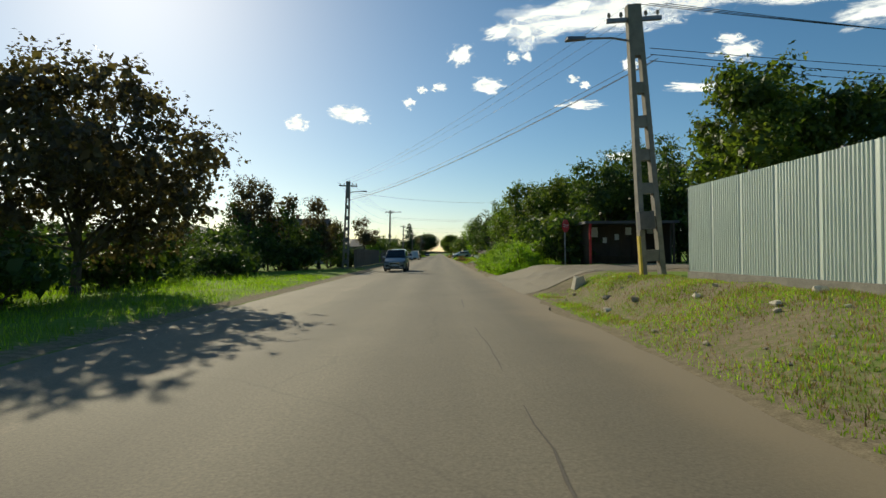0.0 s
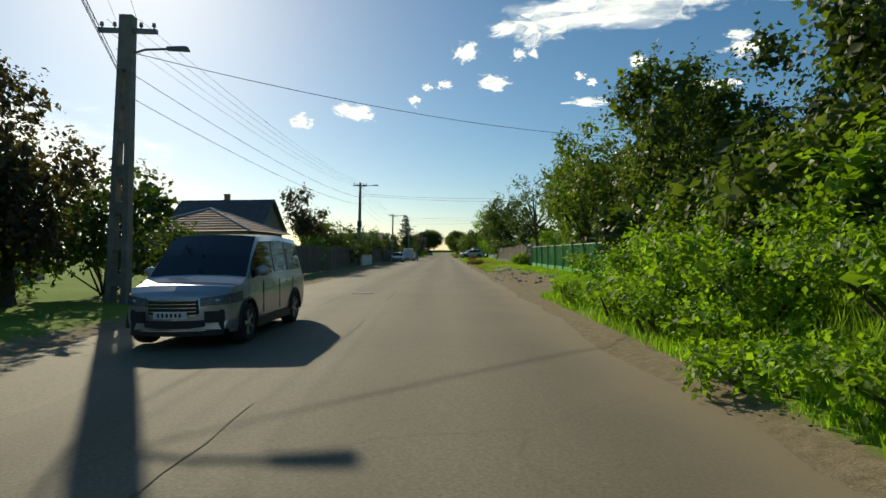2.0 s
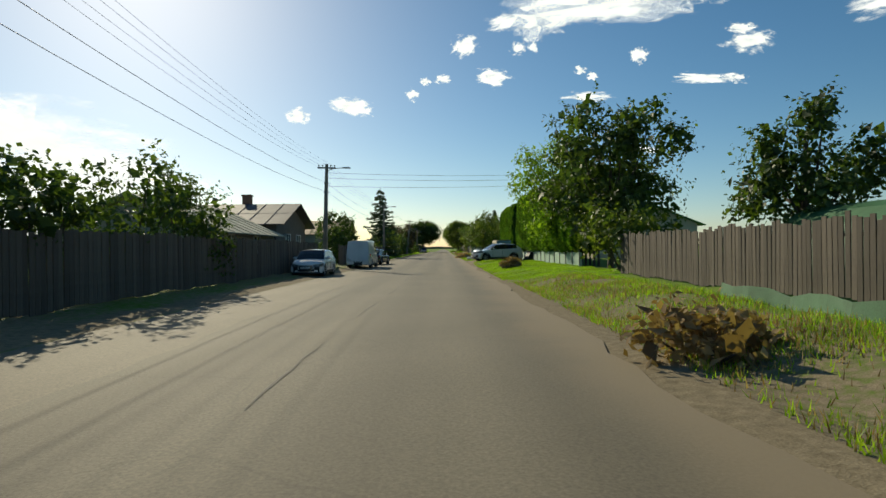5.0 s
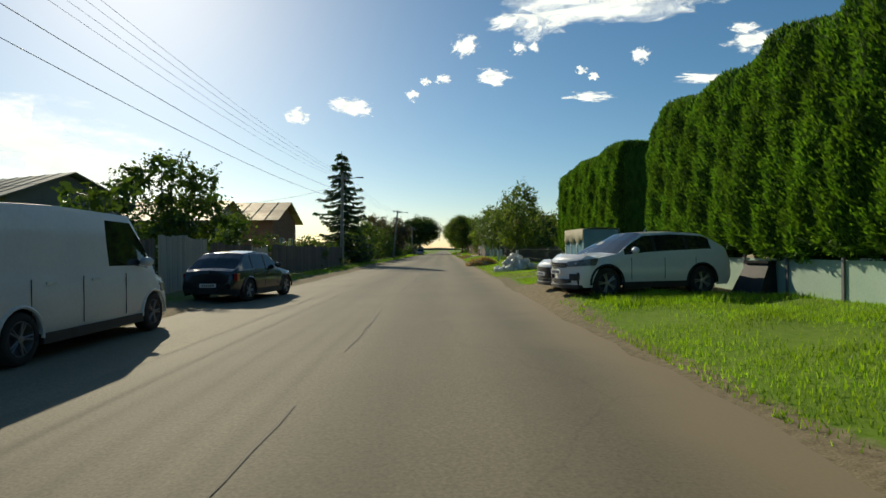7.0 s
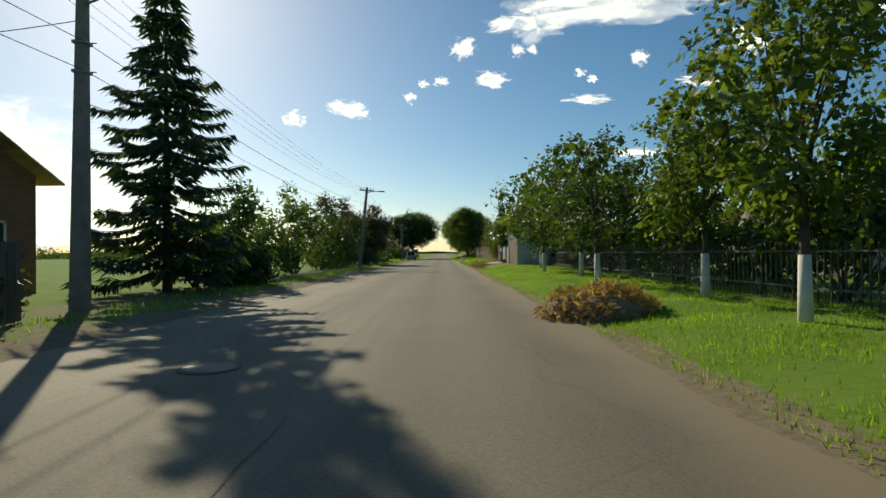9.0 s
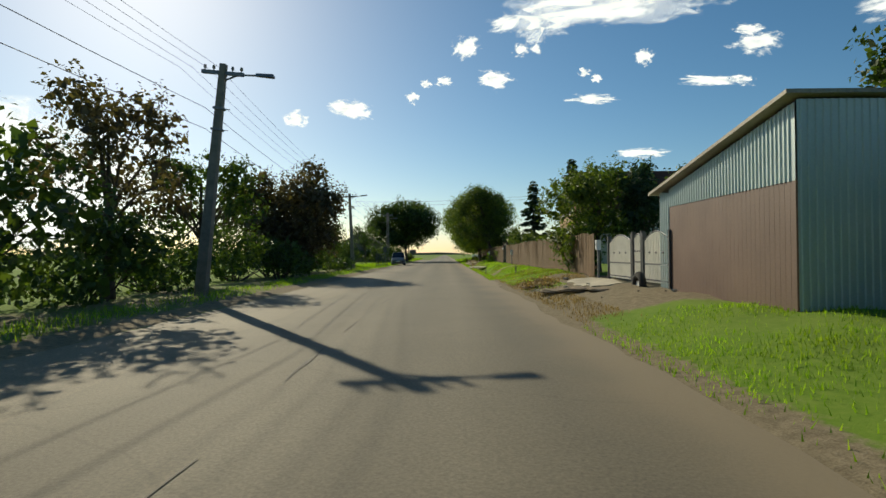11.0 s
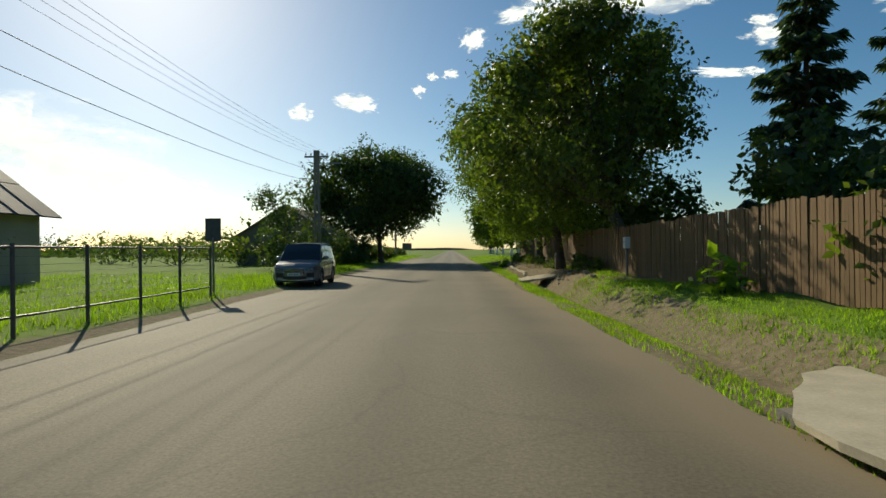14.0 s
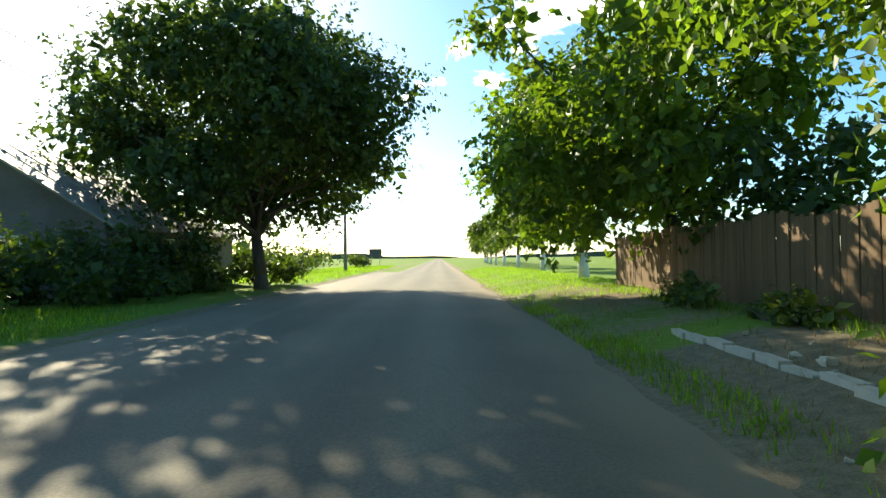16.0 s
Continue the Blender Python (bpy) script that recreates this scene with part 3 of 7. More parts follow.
def clumps(c, r, k, seed, low=-0.6, share_r=(0.34, 0.52)):
    """Clumps that together fill an ellipsoid, with an uneven outline."""
    rnd = random.Random(seed)
    out = [(c[0], c[1], c[2], r[0] * 0.55, r[1] * 0.55, r[2] * 0.58)]
    for i in range(k):
        a, z = 2.399 * i + rnd.uniform(-0.4, 0.4), rnd.uniform(low, 0.95)
        q = math.sqrt(max(0, 1 - z * z)) * rnd.uniform(0.5, 1.02)
        s = rnd.uniform(share_r[0] * 0.7, share_r[1])
        out.append((c[0] + math.cos(a) * q * r[0], c[1] + math.sin(a) * q * r[1], c[2] + z * r[2] * 0.8, r[0] * s, r[1] * s, r[2] * s * 0.9))
    return out


def tree(name, label, x, y, h, r, trunk=1.4, k=14, count=7000, leaf=0.13, mat="leaf", seed=0, ry=None, girth=0.14, lean=(0, 0), lime=0.0, hang=0.3, category="tree", group="", low=-0.6, share_r=(0.34, 0.52), full=1.5, base=None, core=0.16, broad=2.3):
    """A tapered trunk with limbs, and a crown of many leaves in clumps."""
    t = empty(name, gpose(x, y, 0, -0.05), label, category, group)
    rz = (h - (trunk * 0.75 if base is None else base)) / 2
    c = (lean[0], lean[1], h - rz)
    blobs = clumps(c, (r, ry or r, rz), int(k * 1.5), seed, low, (share_r[0] * 0.72, share_r[1] * 0.8))
    rnd = random.Random(seed + 5)
    s = Shape()
    fork = Vector((lean[0] * 0.5, lean[1] * 0.5, trunk))
    s.rod((0, 0, -0.1), (lean[0] * 0.15, lean[1] * 0.15, trunk * 0.3), girth * 1.35, girth * 1.05, 9)
    s.rod((lean[0] * 0.15, lean[1] * 0.15, trunk * 0.3), fork, girth * 1.05, girth * 0.85, 9)
    s.rod(fork, (c[0], c[1], c[2] + rz * 0.4), girth * 0.8, girth * 0.25, 7)
    for b in blobs[1::2]:
        mid = fork.lerp(Vector(b[:3]), 0.5) + Vector((rnd.uniform(-.2, .2), rnd.uniform(-.2, .2), rnd.uniform(0, 0.4)))
        s.rod(fork + Vector((0, 0, rnd.uniform(0, rz * 0.5))), mid, girth * 0.42, girth * 0.26, 5)
        s.rod(mid, b[:3], girth * 0.26, girth * 0.08, 5)
    tr = part("trunk", s, M["bark"], t, smooth=True)
    if lime:
        w = Shape()
        w.rod((0, 0, -0.05), (lean[0] * 0.15, lean[1] * 0.15, lime), girth * 1.42, girth * 1.12, 10)
        part("limewash", w, M["lime"], tr, "white limewashed band", True)
    cr = new("crown", leaf_mesh("crown", blobs, int(count * full * 0.74), leaf * 0.72, seed, M[mat], hang, inner=0.6, spray=7, core=core, broad=broad))
    cr.parent = t
    return t


def bush(name, label, x, y, h, r, ry=None, count=3500, leaf=0.11, mat="leaf_dark", seed=0, k=10, category="bush", group="", hang=0.1, flat=0.0):
    t = empty(name, gpose(x, y, 0, -0.05), label, category, group)
    blobs = clumps((0, 0, h * 0.52), (r, ry or r, h * 0.52), k, seed, -0.9)
    s = Shape()
    rnd = random.Random(seed)
    for b in blobs[1:]:
        s.rod((rnd.uniform(-.2, .2), rnd.uniform(-.2, .2), -0.1), b[:3], 0.035, 0.012, 5)
    part("stem_tangle", s, M["bark"], t)["kind"] = "stuff"
    cr = new("foliage", leaf_mesh("foliage", blobs, int(count * 0.74), leaf * 0.84, seed, M[mat], hang, inner=0.5, flat=flat, spray=6, core=0.14))
    cr.parent = t
    return t


def spruce(label, x, y, h, r, seed=0, sparse=1.0, group=""):
    """Whorls of drooping boughs with hanging needles round a straight stem."""
    rng = np.random.default_rng(seed)
    t = empty("spruce", gpose(x, y, 0, -0.05), label, "tree", group)
    s = Shape()
    s.rod((0, 0, -0.1), (0, 0, h), 0.16, 0.015, 8)
    pos, tan = [], []
    whorl = h * 0.1
    while whorl < h - 0.15:
        f = 1 - whorl / h
        reach = r * (f ** 0.8) * rng.uniform(0.7, 1.15) + 0.08
        n = int(6 + 4 * f)
        for i in range(n):
            a = 6.283 * (i + rng.random() * 0.9) / n
            z = whorl + rng.uniform(-0.22, 0.22)
            ln = reach * rng.uniform(0.5, 1.2)
            pts = []
            for q in np.linspace(0, 1, 6):
                drop = -0.42 * ln * q + 0.3 * ln * q * q * q
                pts.append(Vector((math.cos(a) * ln * q, math.sin(a) * ln * q, z + drop)))
            for p0, p1 in zip(pts, pts[1:]):
                s.rod(p0, p1, 0.018 * f + 0.006, 0.012 * f + 0.004, 4)
            steps = max(5, int(ln * 58 * sparse))
            for q in np.linspace(0.12, 1, steps):
                base = Vector((math.cos(a) * ln * q, math.sin(a) * ln * q, z - 0.42 * ln * q + 0.3 * ln * q ** 3))
                for side in (-1, 1):
                    pos.append(base)
                    w = 0.5 * (1.15 - q)
                    tan.append((math.cos(a) * 0.5 - side * math.sin(a) * (0.4 + w), math.sin(a) * 0.5 + side * math.cos(a) * (0.4 + w), -rng.uniform(0.2, 0.9)))
        whorl += 0.46 * (0.5 + f * 0.95)
    part("trunk", s, M["bark"], t)
    p = np.array([tuple(v) for v in pos])
    d = np.array(tan)
    d /= np.linalg.norm(d, axis=1)[:, None]
    n = len(p)
    ln = rng.uniform(0.18, 0.52, n)[:, None]
    side = np.cross(d, rng.normal(size=(n, 3)))
    side /= np.linalg.norm(side, axis=1)[:, None]
    v = np.stack([p, p + d * ln * 0.5 + side * 0.045, p + d * ln, p + d * ln * 0.5 - side * 0.045], 1).reshape(-1, 3)
    me = bpy.data.meshes.new("foliage")
    me.from_pydata(v.tolist(), [], [(4 * i, 4 * i + 1, 4 * i + 2, 4 * i + 3) for i in range(n)])
    me.materials.append(M["needle"])
    new("foliage", me).parent = t
    return t


def hedge(label, x0, x1, y0, y1, z0, z1, seed, count):
    """A clipped evergreen hedge: a bulging body with rounded shoulders and ends, covered with upright sprays."""
    cx, cy = (x0 + x1) / 2, (y0 + y1) / 2
    g = gz(cx, cy)
    t = empty("hedge", pose(cx, cy, g), label, "hedge")
    rng = np.random.default_rng(seed)
    w, half, mid, hz = (x1 - x0) / 2, (y1 - y0) / 2, (z0 + z1) / 2 - g, (z1 - z0) / 2
    ph = rng.uniform(0, 6.28, 8)

    def skin(u, v, k=1.0):
        c, q = np.cos(v), np.sin(v)
        end = (1 - np.abs(u) ** 14) ** 0.25
        top = hz + 0.08 * np.sin(u * half * 1.1 + ph[0]) + 0.06 * np.sin(u * half * 2.7 + ph[1])
        x = w * np.sign(c) * np.abs(c) ** 0.32 * (0.55 + 0.45 * end)
        z = top * np.sign(q) * np.abs(q) ** 0.36 * (0.82 + 0.18 * end)
        y = u * half
        lump = 0.09 * np.sin(y * 2.3 + ph[2] + 0.5 * np.sin(z * 1.7)) * np.cos(z * 1.3 + ph[3]) + 0.05 * np.sin(y * 5.9 + z * 2.1 + ph[4]) + 0.035 * np.sin(y * 9.1 - z * 4.7 + x * 3 + ph[5])
        n = np.stack([c * np.abs(c), np.sign(u) * np.abs(u) ** 24 * 0.8, q * np.abs(q)], -1)
        n = n / (np.linalg.norm(n, axis=-1)[..., None] + 1e-6)
        return np.stack([x, y, mid + z], -1) + n * (lump + k)[..., None], n

    s = Shape()
    for y in np.arange(-half + 0.5, half - 0.3, 0.85):
        s.rod((0.3, y, -0.1), (0.3, y, z1 - g - 1), 0.07, 0.02, 6)
    part("stem", s, M["bark"], t)
    us = np.sin(np.linspace(-1.5707, 1.5707, int(half * 7)))
    even = np.linspace(-0.98, 0.98, 17)
    q, c = np.arcsin(np.sign(even) * np.abs(even) ** 2.78), np.arccos(np.sign(even) * np.abs(even) ** 3.1)
    vs = np.unique(np.round(np.concatenate([q, math.pi - q, c, -c]) % (2 * math.pi), 4))
    uu, vv = np.meshgrid(us * 0.999, vs, indexing="ij")
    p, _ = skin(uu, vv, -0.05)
    # closed inner body; its dark colour stands in for shade behind the sprays
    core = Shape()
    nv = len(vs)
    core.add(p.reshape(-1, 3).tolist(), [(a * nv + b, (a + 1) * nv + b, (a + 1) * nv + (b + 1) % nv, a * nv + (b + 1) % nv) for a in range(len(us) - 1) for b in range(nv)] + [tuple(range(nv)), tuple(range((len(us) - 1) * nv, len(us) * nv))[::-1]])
    part("core", core, M["hedge_inner_shade"], t, smooth=True)
    u, v = rng.uniform(-1, 1, count), rng.uniform(0, 2 * math.pi, count)
    up, across = rng.uniform(-1, 1, count), rng.uniform(-1, 1, count)
    face = np.pi - np.arcsin(np.sign(up) * np.abs(up) ** 2.78)
    crest = np.arccos(np.sign(across) * np.abs(across) ** 3.1)
    pick = rng.random(count)
    v = np.where(pick < 0.66, face, np.where(pick < 0.9, crest, v))
    u = np.where(rng.random(count) < 0.06, np.sign(u) * (1 - 0.02 * rng.random(count)), u)
    p, n = skin(u, v, rng.uniform(-0.08, 0.03, count))
    up = n * 0.55 + np.array([0, 0, 0.8]) + rng.normal(size=(count, 3)) * 0.3
    up /= np.linalg.norm(up, axis=1)[:, None]
    side = np.cross(up, rng.normal(size=(count, 3)))
    side /= np.linalg.norm(side, axis=1)[:, None]
    ln = rng.uniform(0.07, 0.17, count)[:, None]
    leaf = np.stack([p, p + up * ln * 0.5 + side * 0.02, p + up * ln, p + up * ln * 0.5 - side * 0.02], 1).reshape(-1, 3)
    me = bpy.data.meshes.new("foliage")
    me.from_pydata(leaf.tolist(), [], [(4 * k, 4 * k + 1, 4 * k + 2, 4 * k + 3) for k in range(count)])
    me.materials.append(M["thuja"])
    new("foliage", me).parent = t
    return t


def blades(name, zones, seed, material, label, category="grass"):
    """Blades of grass strewn over rectangles (x0, x1, y0, y1, count, height)."""
    rng = np.random.default_rng(seed)
    vs = []
    for x0, x1, y0, y1, n, h in zones:
        x, y = rng.uniform(x0, x1, n), rng.uniform(y0, y1, n)
        keep = np.sin(x * 1.7 + y * 0.9) + np.sin(y * 2.3 - x * 1.1) + rng.normal(size=n) * 0.9 > -0.7
        x, y = x[keep], y[keep]
        z = np.array([gz(a, b) for a, b in zip(x, y)])
        a, hh = rng.uniform(0, 6.28, len(x)), h * rng.uniform(0.4, 1.3, len(x))
        w = 0.008 + 0.02 * hh
        lx, ly = rng.normal(size=len(x)) * hh * 0.35, rng.normal(size=len(x)) * hh * 0.35
        vs.append(np.stack([np.stack([x - np.cos(a) * w, y - np.sin(a) * w, z - 0.02], 1), np.stack([x + np.cos(a) * w, y + np.sin(a) * w, z - 0.02], 1), np.stack([x + lx, y + ly, z + hh], 1)], 1))
    v = np.concatenate(vs).reshape(-1, 3)
    n = len(v) // 3
    me = bpy.data.meshes.new(name)
    me.vertices.add(len(v))
    me.vertices.foreach_set("co", v.ravel())
    me.loops.add(len(v))
    me.loops.foreach_set("vertex_index", np.arange(len(v)))
    me.polygons.add(n)
    me.polygons.foreach_set("loop_start", np.arange(n) * 3)
    me.polygons.foreach_set("loop_total", np.full(n, 3))
    me.materials.append(material)
    me.update(calc_edges=True)
    tagged(new(name, me), label, category, kind="stuff")


# ---- poles, lamps and cables ----
def crossarm(t, z, half=0.75, turn=0.0):
    c = Shape()
    c.box(-half, half, -0.05, 0.05, z - 0.05, z + 0.05)
    arm = part("crossarm", c, M["steel"], t, "steel crossarm with insulators")
    for i, x in enumerate((-half + 0.08, -half * 0.45, half * 0.45, half - 0.08)):
        k = Shape()
        k.rod((x, 0, z + 0.05), (x, 0, z + 0.13), 0.018, 0.018, 6)
        k.rod((x, 0, z + 0.11), (x, 0, z + 0.2), 0.05, 0.035, 8)
        part("insulator", k, M["concrete"], arm)
    return arm


def street_lamp_arm(t, z, reach, rise=0.25, toward=1):
    a = Shape()
    pts = [(0.08 * toward, 0, z), (reach * 0.45 * toward, 0, z + rise * 0.8), (reach * toward, 0, z + rise)]
    a.tube(pts, 0.028, 7)
    arm = part("lamp_arm", a, M["steel"], t)
    hd = Shape()
    x = reach * toward
    hd.add([(x + toward * p, q, z + rise + w) for p, q, w in ((-0.05, -.06, -.03), (-0.05, .06, -.03), (0.45, .1, -.03), (0.5, 0, -.03), (0.45, -.1, -.03), (-0.05, -.04, .05), (-0.05, .04, .05), (0.4, .06, .07), (0.45, 0, .06), (0.4, -.06, .07))],
           [(0, 4, 3, 2, 1), (5, 6, 7, 8, 9), (0, 1, 6, 5), (1, 2, 7, 6), (2, 3, 8, 7), (3, 4, 9, 8), (4, 0, 5, 9)])
    part("lamp_head", hd, M["steel"], arm, "grey street lamp head")


def lattice_pole(label, x, y, h, rz=0, tilt=(0, 0), lamp=0, toward=1, legs=0.62, top=0.34):
    """Concrete pole with two legs joined by rungs, narrowing upwards."""
    t = empty("utility_pole", gpose(x, y, rz, -0.1) @ pose(0, 0, 0, tilt[0], tilt[1], 0), label, "pole", "roadside utility poles")
    hw = lambda z: (legs + (top - legs) * z / h) / 2  # noqa: E731
    for sgn in (-1, 1):
        s = Shape()
        for z0, z1 in ((0.0, h),):
            a, b = hw(z0), hw(z1)
            s.add([(sgn * a, -.13, z0), (sgn * a, .13, z0), (sgn * (a - .13), .13, z0), (sgn * (a - .13), -.13, z0), (sgn * b, -.11, z1), (sgn * b, .11, z1), (sgn * (b - .12), .11, z1), (sgn * (b - .12), -.11, z1)],
                  [(0, 1, 5, 4), (1, 2, 6, 5), (2, 3, 7, 6), (3, 0, 4, 7), (4, 5, 6, 7)])
        part("leg", s, M["concrete"], t)
    for z in np.arange(0.5, h - 1.4, 0.85):
        r = Shape()
        r.box(-hw(z) + 0.1, hw(z) - 0.1, -0.1, 0.1, z, z + 0.28)
        part("rung", r, M["concrete"], t)
    cap = Shape()
    cap.box(-hw(h) * 1.02, hw(h) * 1.02, -0.12, 0.12, h - 1.3, h)
    part("head", cap, M["concrete"], t)
    crossarm(t, h - 0.35, 0.7)
    if lamp:
        street_lamp_arm(t, h - 0.9, lamp, 0.15, toward)
    return t


def plain_pole(label, x, y, h, rz=0, tilt=(0, 0), lamp=1.2, toward=1, box=False):
    """Tapered square concrete pole."""
    t = empty("utility_pole", gpose(x, y, rz, -0.1) @ pose(0, 0, 0, tilt[0], tilt[1], 0), label, "pole", "roadside utility poles")
    s = Shape()
    a, b = 0.15, 0.085
    s.add([(sx * a, sy * a, 0) for sx, sy in ((-1, -1), (1, -1), (1, 1), (-1, 1))] + [(sx * b, sy * b, h) for sx, sy in ((-1, -1), (1, -1), (1, 1), (-1, 1))],
          [(3, 2, 1, 0), (4, 5, 6, 7), (0, 1, 5, 4), (1, 2, 6, 5), (2, 3, 7, 6), (3, 0, 4, 7)])
    part("shaft", s, M["concrete"], t)
    crossarm(t, h - 0.25, 0.6)
    if lamp:
        street_lamp_arm(t, h - 0.45, lamp, 0.22, toward)
    for z in (h - 1.3, h - 1.9):
        k = Shape()
        k.box(-0.14, 0.14, -0.14, 0.14, z, z + 0.06)
        k.rod((0.14, 0, z + .03), (0.3, 0, z + .03), 0.012, 0.012, 5)
        part("clamp", k, M["steel"], t)
    if box:
        k = Shape()
        k.rod((0, -0.1, h * 0.47), (0, -0.1, h * 0.54), 0.2, 0.2, 9)
        part("cable_coil", k, M["wire"], t, "coil of black cable")
    return t


def cable(a, b, sag, r=0.009, n=14, label="black overhead cable slung between poles"):
    c = bpy.data.curves.new("overhead_cable", "CURVE")
    c.dimensions, c.bevel_depth, c.bevel_resolution = "3D", r, 1
    sp = c.splines.new("POLY")
    sp.points.add(n)
    for i in range(n + 1):
        q = i / n
        p = Vector(a).lerp(Vector(b), q)
        sp.points[i].co = (p.x, p.y, p.z - sag * 4 * q * (1 - q), 1)
    c.materials.append(M["wire"])
    return tagged(new("overhead_cable", c), label, "cable", "overhead cables")


# ---- fences and walls ----
def board_fence(label, a, b, h, mat, width=0.14, gap=0.012, jag=0.03, seed=0, z0=None, name="board_fence", kind="structure", rails=True):
    """Upright boards on two rails between two points on the ground."""
    rnd = random.Random(seed)
    ax, ay, bx, by = *a, *b
    ln, ang = math.hypot(bx - ax, by - ay), math.degrees(math.atan2(by - ay, bx - ax))
    t = empty(name, pose(ax, ay, 0, 0, 0, ang), label, "fence", kind=kind)
    me = Shape().box(0, width, -0.011, 0.011, 0, h).mesh("board", M[mat])
    n = int(ln / (width + gap))
    for i in range(n):
        u = i * (width + gap)
        x, y = ax + (bx - ax) * u / ln, ay + (by - ay) * u / ln
        z = (gz(x, y) if z0 is None else z0) + rnd.uniform(-jag, jag) * 0.4 + 0.03
        share("board", me, t, pose(u, rnd.uniform(-.005, .005), z, rnd.uniform(-.6, .6), rnd.uniform(-0.5, 0.5), 0) @ Matrix.Diagonal((1, 1, 1 + rnd.uniform(-jag, jag) / h, 1)))
    if rails:
        za, zb = (gz(ax, ay), gz(bx, by)) if z0 is None else (z0, z0)
        for f in (0.2, 0.8):
            s = Shape()
            s.add([(0, .013, za + h * f), (0, .06, za + h * f), (0, .06, za + h * f + .07), (0, .013, za + h * f + .07), (ln, .013, zb + h * f), (ln, .06, zb + h * f), (ln, .06, zb + h * f + .07), (ln, .013, zb + h * f + .07)],
                  [(0, 1, 5, 4), (1, 2, 6, 5), (2, 3, 7, 6), (3, 0, 4, 7), (0, 3, 2, 1), (4, 5, 6, 7)])
            part("rail", s, M[mat], t)
    return t


def sheet_profile(shape, ln, z0, z1, pitch, depth, top=None):
    """Corrugated sheet along x, with trapezoid ribs."""
    xs, ds = [], []
    n = int(ln / pitch)
    for i in range(n):
        for q, d in ((0, 0), (0.3, 0), (0.42, depth), (0.72, depth), (0.84, 0)):
            xs.append((i + q) * pitch)
            ds.append(-d)
    xs.append(ln)
    ds.append(0)
    vs = [(x, d, z0) for x, d in zip(xs, ds)] + [(x, d, z1 if top is None else top(x)) for x, d in zip(xs, ds)]
    m = len(xs)
    return shape.add(vs, [(i, i + 1, m + i + 1, m + i) for i in range(m - 1)])


def sheet_fence(label, a, b, z0, z1, mat, pitch=0.2, depth=0.03, panel=1.0, posts=2.5, post_mat="steel", name="sheet_fence", plinth=None, plinth_z=None, front_posts=False):
    ax, ay, bx, by = *a, *b
    ln, ang = math.hypot(bx - ax, by - ay), math.degrees(math.atan2(by - ay, bx - ax))
    t = empty(name, pose(ax, ay, 0, 0, 0, ang), label, "fence", kind="structure")
    u = 0.0
    while u < ln - 0.05:
        w = min(panel, ln - u)
        s = Shape()
        sheet_profile(s, w, z0, z1, pitch, depth)
        o = part("sheet", s, M[mat], t)
        o.matrix_basis = pose(u, 0, 0)
        u += panel
    u = 0.0
    while u <= ln + 0.01:
        k = Shape()
        side = -1 if front_posts else 1
        k.box(u - 0.022, u + 0.022, min(side * 0.04, side * 0.1), max(side * 0.04, side * 0.1), z0 - 0.5, z1 + 0.04)
        part("post", k, M[post_mat], t)
        u += posts
    if front_posts:
        k = Shape()
        k.box(0, ln, -0.03, 0.02, z1, z1 + 0.025)
        part("top_rail", k, M["white_enamel"], t, "pale top rail")
    if plinth:
        k = Shape()
        k.box(0, ln, -0.05, 0.09, plinth_z, z0)
        part("plinth", k, M[plinth], t)
    return t


# ---- houses ----
def window_unit(parent, x, y, z, w, h, face, name="window"):
    """A window set in a wall; face: outward direction, 'x' or '-x' or '-y' or 'y'."""
    ang = {"-y": 0, "x": 90, "y": 180, "-x": -90}[face]
    m = pose(x, y, z, 0, 0, ang)
    fr = Shape()
    for a in ((-w / 2, w / 2, -.05, .05, -h / 2, -h / 2 + .07), (-w / 2, w / 2, -.05, .05, h / 2 - .07, h / 2), (-w / 2, -w / 2 + .07, -.05, .05, -h / 2, h / 2), (w / 2 - .07, w / 2, -.05, .05, -h / 2, h / 2), (-.03, .03, -.045, .045, -h / 2, h / 2)):
        fr.box(*a)
    o = part(name, fr, M["white_enamel"], parent, "white window frame")
    o.matrix_basis = m
    for sx in (-1, 1):
        g = Shape()
        g.box(min(sx * .03, sx * (w / 2 - .07)), max(sx * .03, sx * (w / 2 - .07)), -.01, .01, -h / 2 + .07, h / 2 - .07)
        part("pane", g, M["glass"], o)
    return o


